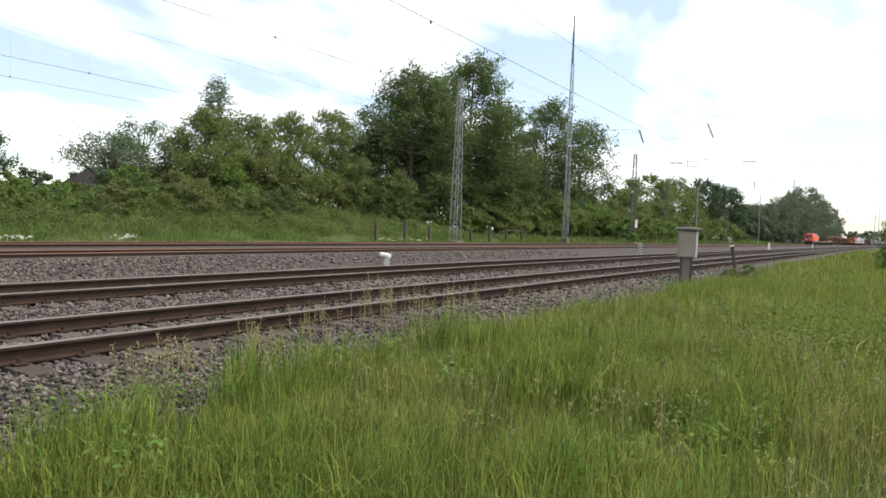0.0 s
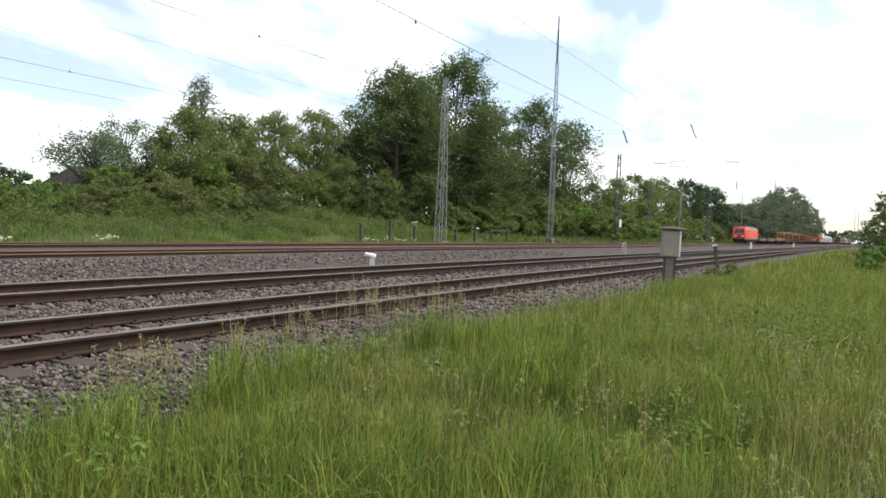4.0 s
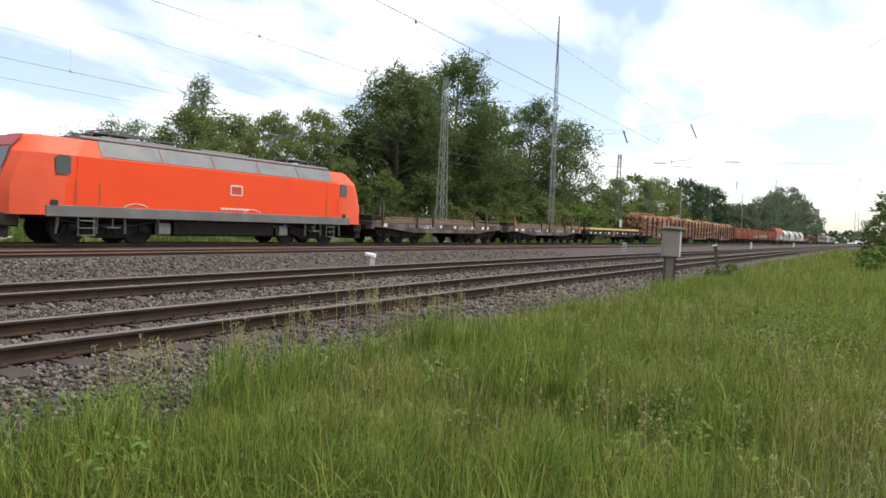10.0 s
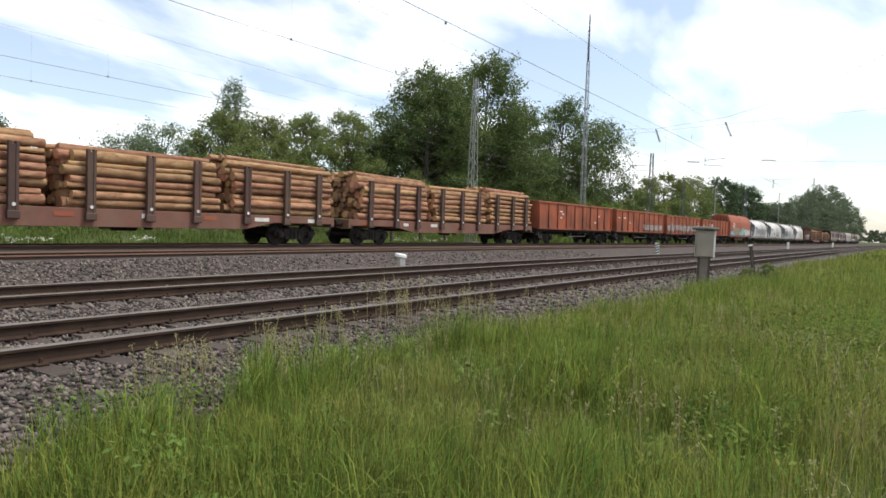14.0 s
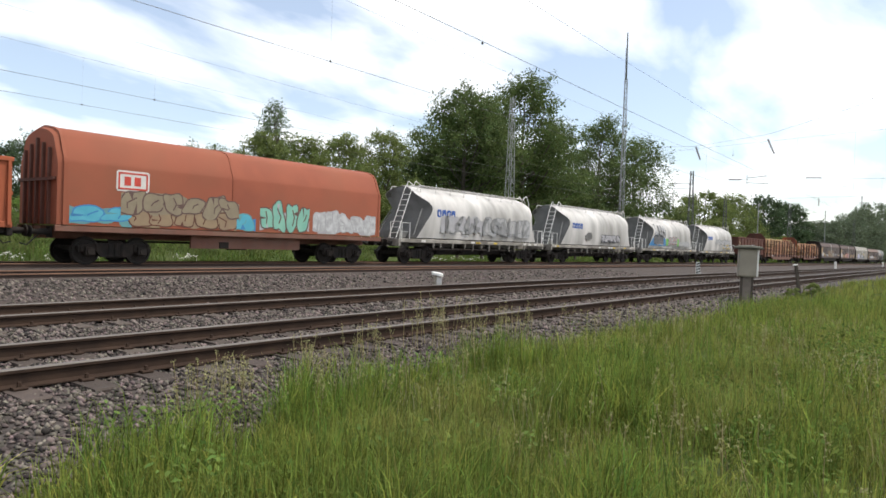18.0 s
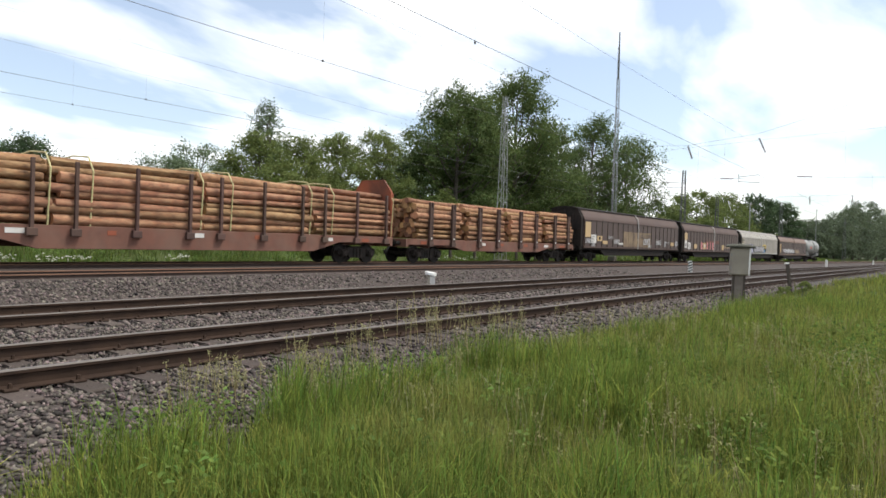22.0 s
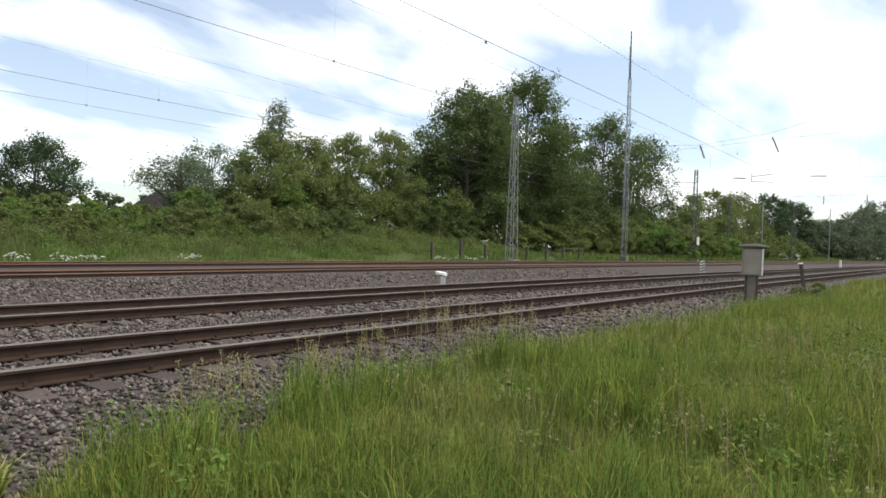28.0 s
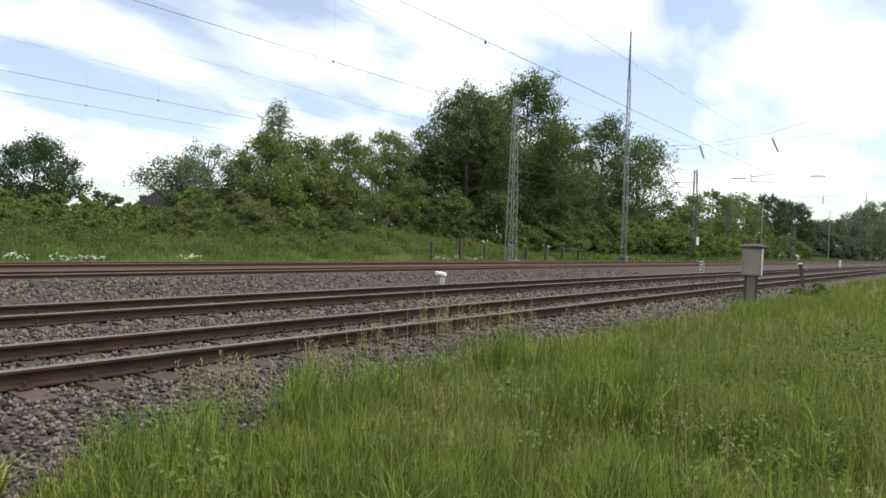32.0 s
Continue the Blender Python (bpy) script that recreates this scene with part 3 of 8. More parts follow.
def block_tag(parent, x0, x1, z0, z1, y, mats, seed, n, name="graffiti", label="", tilt=None):
    """Unreadable sprayed piece: swollen rimmed forms that overlap, cut by dark strokes, on a ragged cloud. mats: fill, cloud, rim."""
    rnd = random.Random(seed)
    s = Shape()
    h, w = z1 - z0, (x1 - x0) / n
    tilt = tilt or (lambda z: y)

    def blob(cx, cz, rx, rz, wob, mi, dy, ph, square=4.6, lean_=0.0, grow=0.0):
        m = 26
        ring = []
        for k in range(m):
            a = 2 * math.pi * k / m
            c, sn = math.cos(a), math.sin(a)
            r = (abs(c) ** square + abs(sn) ** square) ** (-1 / square)
            r *= 1 + wob * (math.sin(2 * a + ph) * 0.5 + math.sin(3 * a + ph * 2.3) * 0.6 + math.sin(5 * a + ph * 1.7) * 0.4)
            px, pz = cx + (rx * r + grow) * c + lean_ * sn, cz + (rz * r + grow) * sn
            ring.append((min(max(px, x0), x1), min(max(pz, z0 - 0.03), z1 + 0.12)))
        v = [(cx, tilt(cz) - dy, cz)] + [(a, tilt(b) - dy, b) for a, b in ring]
        s.add(v, [(0, k + 1, (k + 1) % m + 1) for k in range(m)], mi)

    def streak(pts, th, mi, dy):
        for (ax, az), (bx, bz) in zip(pts, pts[1:]):
            k = max(1e-6, math.hypot(bx - ax, bz - az))
            ox, oz = -(bz - az) / k * th, (bx - ax) / k * th
            s.add([(p, tilt(q) - dy, q) for p, q in ((ax + ox, az + oz), (bx + ox, bz + oz), (bx - ox, bz - oz), (ax - ox, az - oz))], [(0, 1, 2, 3)], mi)
    d = 0.003
    for i in range(n + 1):
        blob(x0 + i * w, z0 + h * rnd.uniform(0.36, 0.5), w * rnd.uniform(0.5, 0.75), h * rnd.uniform(0.3, 0.46), 0.16, 1, d, rnd.uniform(0, 6))
        d += 0.0005
    for i in range(n):
        cx, cz = x0 + (i + 0.5) * w + rnd.uniform(-0.06, 0.06) * w, z0 + h * rnd.uniform(0.44, 0.54)
        rx, rz, ph, ln, wb = w * rnd.uniform(0.4, 0.52), h * rnd.uniform(0.27, 0.47), rnd.uniform(0, 6), rnd.uniform(-0.22, 0.22), rnd.uniform(0.08, 0.22)
        blob(cx, cz, rx, rz, wb, 2, d, ph, lean_=ln, grow=0.035 + 0.02 * h)
        blob(cx, cz, rx, rz, wb, 0, d + 0.0008, ph, lean_=ln)
        d += 0.0016
        for _ in range(rnd.choice((1, 1, 2))):
            side = rnd.choice((-1, 1))
            if rnd.random() < 0.6:
                ox, hw, dp = cx + rx * rnd.uniform(-0.35, 0.35), rx * rnd.uniform(0.14, 0.26), rz * rnd.uniform(0.7, 1.15)
                q = ((ox - hw, cz + side * rz * 1.02), (ox + hw, cz + side * rz * 1.02), (ox + ln * 0.3, cz + side * (rz - dp)))
            else:
                oz, hh, dp = cz + rz * rnd.uniform(-0.35, 0.35), rz * rnd.uniform(0.1, 0.2), rx * rnd.uniform(0.7, 1.1)
                q = ((cx + side * rx * 1.02, oz - hh), (cx + side * rx * 1.02, oz + hh), (cx + side * (rx - dp), oz))
            s.add([(a, tilt(b) - d, b) for a, b in q], [(0, 1, 2)], rnd.choice((1, 2)))
        ax, az = cx + rx * rnd.uniform(-0.6, 0.2), cz + rz * rnd.uniform(-0.9, -0.2)
        streak([(ax, az), (ax + rx * rnd.uniform(0.0, 0.4), cz), (ax + rx * rnd.uniform(-0.3, 0.6) + ln, cz + rz * rnd.uniform(0.3, 0.85))], 0.012 + 0.014 * h, 2, d + 0.0004)
        d += 0.0006
    return tagged(part(name, s, list(mats), parent, label), kind="stuff")


def wheel_mesh(r):
    s = Shape()
    n = 20
    prof = [(0.10, -0.10), (r * 0.3, -0.1), (r * 0.36, -0.05), (r * 0.82, -0.03), (r * 0.86, -0.07), (r, -0.065), (r + 0.005, 0.04), (r + 0.03, 0.05), (r + 0.03, 0.07), (r * 0.85, 0.07), (r * 0.8, 0.03), (0.1, 0.03)]
    s.loft([[(p * math.cos(2 * math.pi * i / n), q, p * math.sin(2 * math.pi * i / n)) for i in range(n)] for p, q in prof], False)
    s.tube((0, -0.12, 0), (0, 0.7, 0), 0.085, 0.085, 8)
    return s.mesh("wheel", WHEEL, smooth=0.7)


WHEEL_MESH = wheel_mesh(0.46)
WHEEL_BIG = wheel_mesh(0.62)


def bogie_mesh(base, r):
    """A cast frame with spring packs and axle boxes."""
    s = Shape()
    b = base / 2
    for y in (-1.04, 0.92):
        arc = [(-b - 0.35, 0.42), (-b - 0.35, 0.62), (-b + 0.15, 0.72), (-0.45, 0.74), (0.45, 0.74), (b - 0.15, 0.72), (b + 0.35, 0.62), (b + 0.35, 0.42), (b - 0.25, 0.44), (0.5, 0.26), (-0.5, 0.26), (-b + 0.25, 0.44)]
        s.prism_y(arc, y, y + 0.12)
        for x in (-b, b):
            s.box(x - 0.15, x + 0.15, y - 0.1, y + 0.1, r - 0.15, r + 0.14, 0.03)
            s.tube((x, y - 0.14, r), (x, y - 0.09, r), 0.11, 0.11, 10)
            for dx in (-0.24, 0.24):
                s.tube((x + dx, y + 0.02, 0.45), (x + dx, y + 0.02, 0.7), 0.07, 0.07, 8)
        for x in (-0.22, 0.0, 0.22):
            s.tube((x, y + 0.02, 0.3), (x, y + 0.02, 0.7), 0.075, 0.075, 8)
    s.box(-0.25, 0.25, -1.0, 1.0, 0.45, 0.8, 0.05)
    for x in (-b - 0.3, b + 0.3):
        s.box(x - 0.05, x + 0.05, -0.95, 0.95, 0.5, 0.62, 0.02)
    return s.mesh("bogie", UNDER)


BOGIE = bogie_mesh(1.8, 0.46)
BOGIE_LOCO = bogie_mesh(2.65, 0.62)


def long_bogie_mesh():
    """A low three-axle frame with deep plates between the wheels."""
    s = Shape()
    for y in (-1.06, 0.94):
        s.prism_y([(-2.5, 0.62), (-2.5, 0.84), (2.5, 0.84), (2.5, 0.62), (2.1, 0.36), (1.35, 0.36), (1.05, 0.5), (0.75, 0.34), (-0.75, 0.34), (-1.05, 0.5), (-1.35, 0.36), (-2.1, 0.36)], y, y + 0.12)
        for x in (-1.7, 0.0, 1.7):
            s.box(x - 0.17, x + 0.17, y - 0.1, y + 0.1, 0.3, 0.62, 0.03)
            s.tube((x, y - 0.13, 0.46), (x, y - 0.09, 0.46), 0.11, 0.11, 10)
            for k in range(3):
                s.box(x - 0.62 + 0.12 * k, x + 0.62 - 0.12 * k, y - 0.03, y + 0.07, 0.62 + 0.05 * (2 - k), 0.66 + 0.05 * (2 - k))
    for x in (-2.4, -0.85, 0.85, 2.4):
        s.box(x - 0.08, x + 0.08, -0.95, 0.95, 0.5, 0.8, 0.02)
    return s.mesh("bogie", UNDER)


BOGIE_LONG = long_bogie_mesh()


def add_long_bogie(parent, x):
    bo = part("bogie", BOGIE_LONG, None, parent, "three-axle bogie")
    bo.location = (x, 0, 0)
    for dx in (-1.7, 0.0, 1.7):
        for sd in (-1, 1):
            w = part("wheel", WHEEL_MESH, None, bo)
            w.location, w.rotation_euler = (dx, sd * 0.76, 0.46), (0, 0, 0 if sd < 0 else math.pi)
    return bo


def add_bogie(parent, x, base=1.8, loco=False):
    bo = part("bogie", BOGIE_LOCO if loco else BOGIE, None, parent)
    bo.location = (x, 0, 0)
    r = 0.62 if loco else 0.46
    for dx in (-base / 2, base / 2):
        for sd in (-1, 1):
            w = part("wheel", WHEEL_BIG if loco else WHEEL_MESH, None, bo)
            w.location, w.rotation_euler = (dx, sd * 0.76, r), (0, 0, 0 if sd < 0 else math.pi)
    return bo


def buffer_mesh():
    s = Shape()
    s.box(-0.03, 0.0, -0.2, 0.2, -0.18, 0.18, 0.03)
    s.tube((0, 0, 0), (0.32, 0, 0), 0.11, 0.10, 10)
    s.tube((0.32, 0, 0), (0.55, 0, 0), 0.08, 0.08, 10)
    s.loft([[(x, r * math.cos(a * math.pi / 6), r * 0.8 * math.sin(a * math.pi / 6)) for a in range(12)] for x, r in ((0.54, 0.08), (0.55, 0.23), (0.58, 0.235), (0.6, 0.2))])
    return s.mesh("buffer", UNDER, smooth=0.6)


BUFFER = buffer_mesh()


def hose_mesh():
    s = Shape()
    s.box(0.0, 0.3, -0.06, 0.06, -0.05, 0.05, 0.02)
    s.pipe([(0.3, -0.04, 0.0), (0.5, -0.04, -0.06), (0.62, -0.04, -0.02)], 0.035)
    return s.mesh("coupling", BLACK)


COUPLING = hose_mesh()
HOSE = Shape().pipe([(0.0, 0.3, 0.0), (0.2, 0.3, -0.2), (0.4, 0.28, -0.42), (0.6, 0.2, -0.35)], 0.022).mesh("brake_hose", BLACK)


def ends(parent, half, z=1.06):
    for sx in (-1, 1):
        for sy in (-0.875, 0.875):
            b = part("buffer", BUFFER, None, parent)
            b.location, b.rotation_euler = (sx * half, sy, z), (0, 0, 0 if sx > 0 else math.pi)
        c = part("coupling", COUPLING, None, parent)
        c.location, c.rotation_euler = (sx * half, 0, z - 0.02), (0, 0, 0 if sx > 0 else math.pi)
        c = part("brake_hose", HOSE, None, parent)
        c.location, c.rotation_euler = (sx * half, 0, z - 0.02), (0, 0, 0 if sx > 0 else math.pi)


def brake_gear(parent, x0, x1):
    s = Shape()
    m = (x0 + x1) / 2
    s.tube((m - 0.5, -0.4, 0.72), (m + 0.4, -0.4, 0.72), 0.18, 0.18, 10)
    s.box(x0, x1, -0.05, 0.0, 0.78, 0.83)
    s.box(x0 + 0.5, x1 - 0.5, 0.3, 0.36, 0.74, 0.8)
    s.tube((m + 0.7, -0.55, 0.72), (m + 0.95, -0.55, 0.72), 0.14, 0.14, 10)
    s.box(m - 1.4, m - 1.0, -1.25, -1.15, 0.62, 0.86, 0.02)
    part("brake_gear", s, UNDER, parent)


# locomotive
def locomotive(s0):
    L = vehicle("electric_locomotive", "bright red electric freight locomotive with grey roof panels", "locomotive", s0)
    xf = lambda z, e: e + (0.0 if z < 1.95 else (z - 1.95) * 0.36 + max(0, z - 3.2) * 0.5)

    def ring(w, e, sg, dz=0.0):
        prof = [(-w, 1.02), (-w, 1.5), (-w, 1.95), (-w, 2.5), (-w, 3.02), (-(w - 0.33), 3.62 + dz), (0, 3.74 + dz), (w - 0.33, 3.62 + dz), (w, 3.02), (w, 2.5), (w, 1.95), (w, 1.5), (w, 1.02)]
        return [(sg * xf(z, e), y, z) for y, z in prof]
    body = Shape()
    body.loft([ring(1.49, -7.0, 1), ring(1.49, -7.0, -1)])
    part("body", body, RED, L, smooth=0.45)
    for sg in (1, -1):
        cab = Shape().loft([ring(1.02, -8.85, sg, -0.1), ring(1.28, -8.62, sg, -0.04), ring(1.46, -8.05, sg), ring(1.49, -7.0, sg)])
        part("cab_shell", cab, RED_FADED, L, "sun-faded red cab shell", smooth=0.45)
    for x in (-5.2, 5.2):
        for dx in (-1.95, -0.55, 0.55, 1.95):
            part("damper", Shape().tube((x + dx, -1.22, 0.42), (x + dx * 0.96, -1.22, 1.0), 0.045, 0.06, 8), GREY_PAINT, L)
        part("cable_run", Shape().pipe([(x - 1.9, -1.2, 0.9), (x - 0.8, -1.24, 0.7), (x + 0.8, -1.24, 0.72), (x + 1.9, -1.2, 0.9)], 0.03), BLACK, L)
        part("step_ladder", Shape().box(x - 0.25, x + 0.25, -1.42, -1.2, 0.62, 0.66).box(x - 0.02, x + 0.02, -1.36, -1.3, 0.64, 1.0), GREY_PAINT, L)
    # grey sill along both sides
    s = Shape()
    for y0, y1 in ((-1.505, -1.44), (1.44, 1.505)):
        s.box(-7.6, 7.6, y0, y1, 0.98, 1.36, 0.015)
    part("sill", s, GREY_PAINT, L, "grey dirty lower band")
    # roof panels
    for y in (-1, 1):
        s = Shape()
        edges = [(-5.75 + i * 2.41) for i in range(6)]
        for a, b in zip(edges, edges[1:]):
            p = lambda f, d: (y * (1.49 - 0.33 * f + d), 3.02 + 0.6 * f + d * 0.5)
            (ya, za), (yb, zb) = p(0.08, 0.02), p(1.0, 0.02)
            s.add([(a + 0.02, ya, za), (b - 0.02, ya, za), (b - 0.02, yb, zb), (a + 0.02, yb, zb), (a + 0.02, ya - y * 0.04, za - 0.02), (b - 0.02, ya - y * 0.04, za - 0.02), (b - 0.02, yb - y * 0.04, zb - 0.02), (a + 0.02, yb - y * 0.04, zb - 0.02)],
                  [(0, 1, 2, 3), (0, 4, 5, 1), (1, 5, 6, 2), (2, 6, 7, 3), (3, 7, 4, 0)])
        part("roof_panel", s, ROOF_GREY, L, "grey roof cover panels")
    for x in (-7.35, 7.15):
        part("sill_box", Shape().box(x - 0.12, x + 0.12, -1.52, -1.5, 1.36, 1.52), BLACK, L)
    for x in (-4.4, 1.1):
        part("warning_arc", Shape().pipe([(x + 0.7 * math.sin(q * 0.25), -1.497, 1.38 + 0.5 * (math.cos(q * 0.25) - math.cos(0.75))) for q in range(-3, 4)], 0.016, 5), PLATE_WHITE, L)
    s = Shape()
    s.box(-6.3, 6.3, -1.1, 1.1, 3.62, 3.78, 0.06)
    s.box(-5.4, -2.4, -0.9, 0.9, 3.76, 3.86, 0.04)
    s.box(-1.0, 1.5, -0.7, 0.7, 3.76, 3.9, 0.04)
    part("roof_deck", s, ROOF_GREY, L)
    # roof gear: insulators and bars
    for x in (-5.6, -4.9, -3.6, -2.9, -2.0, 2.0, 3.2, 4.0, 5.4):
        for y in (-0.55, 0.55):
            part("roof_insulator", Shape().tube((x, y, 3.7), (x, y, 4.0), 0.07, 0.05, 8), PORCELAIN, L)
    for y in (-0.55, 0.55):
        part("roof_bar", Shape().box(-5.7, -2.0, y - 0.04, y + 0.04, 3.97, 4.02), DARK_STEEL, L)
    # folded and raised collectors
    for x0, up in ((-4.6, False), (4.6, True)):
        s = Shape()
        sg = 1 if x0 < 0 else -1
        if up:
            k, hd = (x0 - 1.35, 0, 4.65), (x0 - 0.1, 0, 5.28)
        else:
            k, hd = (x0 + 1.7, 0, 4.1), (x0 - 0.1, 0, 4.16)
        s.tube((x0 + 0.1 * sg, 0, 4.0), k, 0.05, 0.04, 6)
        for y in (-0.28, 0.28):
            s.tube(k, (hd[0], y, hd[2]), 0.025, 0.02, 6)
        for dx in (-0.25, 0.25):
            s.pipe([(hd[0] + dx, -0.95, hd[2] - 0.2), (hd[0] + dx, -0.75, hd[2]), (hd[0] + dx, 0.75, hd[2]), (hd[0] + dx, 0.95, hd[2] - 0.2)], 0.025)
        s.box(x0 - 0.7, x0 + 0.7, -0.6, 0.6, 3.96, 4.03, 0.02)
        part("current_collector", s, DARK_STEEL, L, "raised collector" if up else "folded collector")
    # cab fronts
    for sg in (-1, 1):
        def pane(name, y0, y1, z0, z1, mat, lift_=0.015, label="", ly=0.0):
            v = []
            for y, z in ((y0, z0), (y1, z0), (y1 - ly, z1), (y0 + ly, z1)):
                for d in (0.0, lift_):
                    v.append((sg * (-(xf(z, -8.85)) + d) , y, z))
            sh = Shape().add(v, [(1, 3, 5, 7), (0, 2, 3, 1), (2, 4, 5, 3), (4, 6, 7, 5), (6, 0, 1, 7)])
            return part(name, sh, mat, L, label)
        pane("front_panel", -1.0, 1.0, 1.04, 1.94, RED_SHADED, 0.02)
        pane("front_panel", -1.0, 1.0, 1.96, 3.2, RED_SHADED, 0.02)
        pane("brow_panel", -0.98, 1.0, 3.22, 3.6, RED_SHADED, 0.03)
        for y0, y1 in ((-0.93, -0.03), (0.03, 0.93)):
            pane("windscreen", y0, y1, 2.5, 3.16, GLASS, 0.04, "dark windscreen pane", 0.03)
            pane("marker_panel", y0 if y0 < 0 else 0.36, -0.36 if y0 < 0 else y1, 1.58, 1.9, PLATE_WHITE, 0.04, "pale front panel")
        pane("badge", -0.22, 0.22, 1.6, 1.88, HOOD, 0.04)
        for y in (-0.78, 0.78):
            sh = Shape().tube((sg * 8.84, y, 1.36), (sg * 8.92, y, 1.36), 0.062, 0.055, 14)
            part("headlight", sh, LAMP_GLASS if sg < 0 else PLATE_WHITE, L, "round headlight")
        xt = xf(2.3, -8.85)
        part("headlight", Shape().tube((-sg * xt, 0, 2.3), (-sg * xt + sg * 0.06, 0, 2.3), 0.055, 0.05, 12), LAMP_GLASS if sg < 0 else PLATE_WHITE, L, "upper headlight")
        s = Shape()
        s.box(8.3, 8.9, -1.2, 1.2, 0.62, 1.06, 0.05)
        s.box(8.55, 8.95, -1.1, 1.1, 0.28, 0.62, 0.04)
        for q in range(len(s.v)):
            s.v[q] = (sg * s.v[q][0], s.v[q][1], s.v[q][2])
        part("buffer_beam", s, UNDER, L)
        # side cab windows and doors
        for y in (-1, 1):
            s = Shape()
            yy = 1.5
            c = [(sg * 7.3, 2.38), (sg * 6.88, 2.38), (sg * 6.82, 2.45), (sg * 6.82, 2.95), (sg * 6.88, 3.0), (sg * 7.22, 3.0), (sg * 7.34, 2.9)]
            s.prism_y(c, y * yy - 0.012, y * yy + 0.012)
            part("cab_window", s, GLASS, L, "dark cab side window")
            s = Shape()
            s.box(min(sg * 6.6, sg * 5.85), max(sg * 6.6, sg * 5.85), y * 1.495 - 0.006, y * 1.495 + 0.006, 1.36, 3.0)
            part("cab_door", s, RED, L)
            s = Shape()
            for xx in (sg * 6.64, sg * 5.8):
                part("handrail", Shape().tube((xx, y * 1.53, 1.45), (xx, y * 1.53, 2.2), 0.011, 0.011, 6), GREY_PAINT, L)
            s = Shape()
            for z in (0.35, 0.6, 0.85):
                s.box(min(sg * 6.5, sg * 5.95), max(sg * 6.5, sg * 5.95), y * 1.42 - 0.1, y * 1.42 + 0.1, z, z + 0.03)
            for xx in (sg * 6.5, sg * 5.95):
                s.box(xx - 0.02, xx + 0.02, y * 1.42 - 0.02, y * 1.42 + 0.02, 0.33, 1.0)
            part("step_ladder", s, GREY_PAINT, L)
    add_bogie(L, -5.2, 2.65, True)
    add_bogie(L, 5.2, 2.65, True)
    s = Shape()
    s.box(-2.6, 2.6, -1.25, 1.25, 0.35, 1.0, 0.08)
    s.box(-7.2, 7.2, -1.0, 1.0, 0.85, 1.05, 0.03)
    part("underframe", s, UNDER, L)
    for x in (-3.1, 3.1):
        part("equipment_box", Shape().box(x - 0.25, x + 0.25, -1.36, -1.1, 0.4, 0.85, 0.04), GREY_PAINT, L)
    side_plate(L, -0.12, 0.53, 2.06, 2.5, -1.492, PLATE_WHITE, "badge", "white and red square badge", 0.04)
    side_plate(L, -0.05, 0.46, 2.12, 2.44, -1.505, TAG_RED, "badge_inner", "", 0.03)
    for i in range(7):
        side_plate(L, -0.6 + i * 0.22, -0.42 + i * 0.22, 1.46, 1.54, -1.492, PLATE_WHITE, "number_bar")
    ends(L, 8.9, 1.05)
    return L


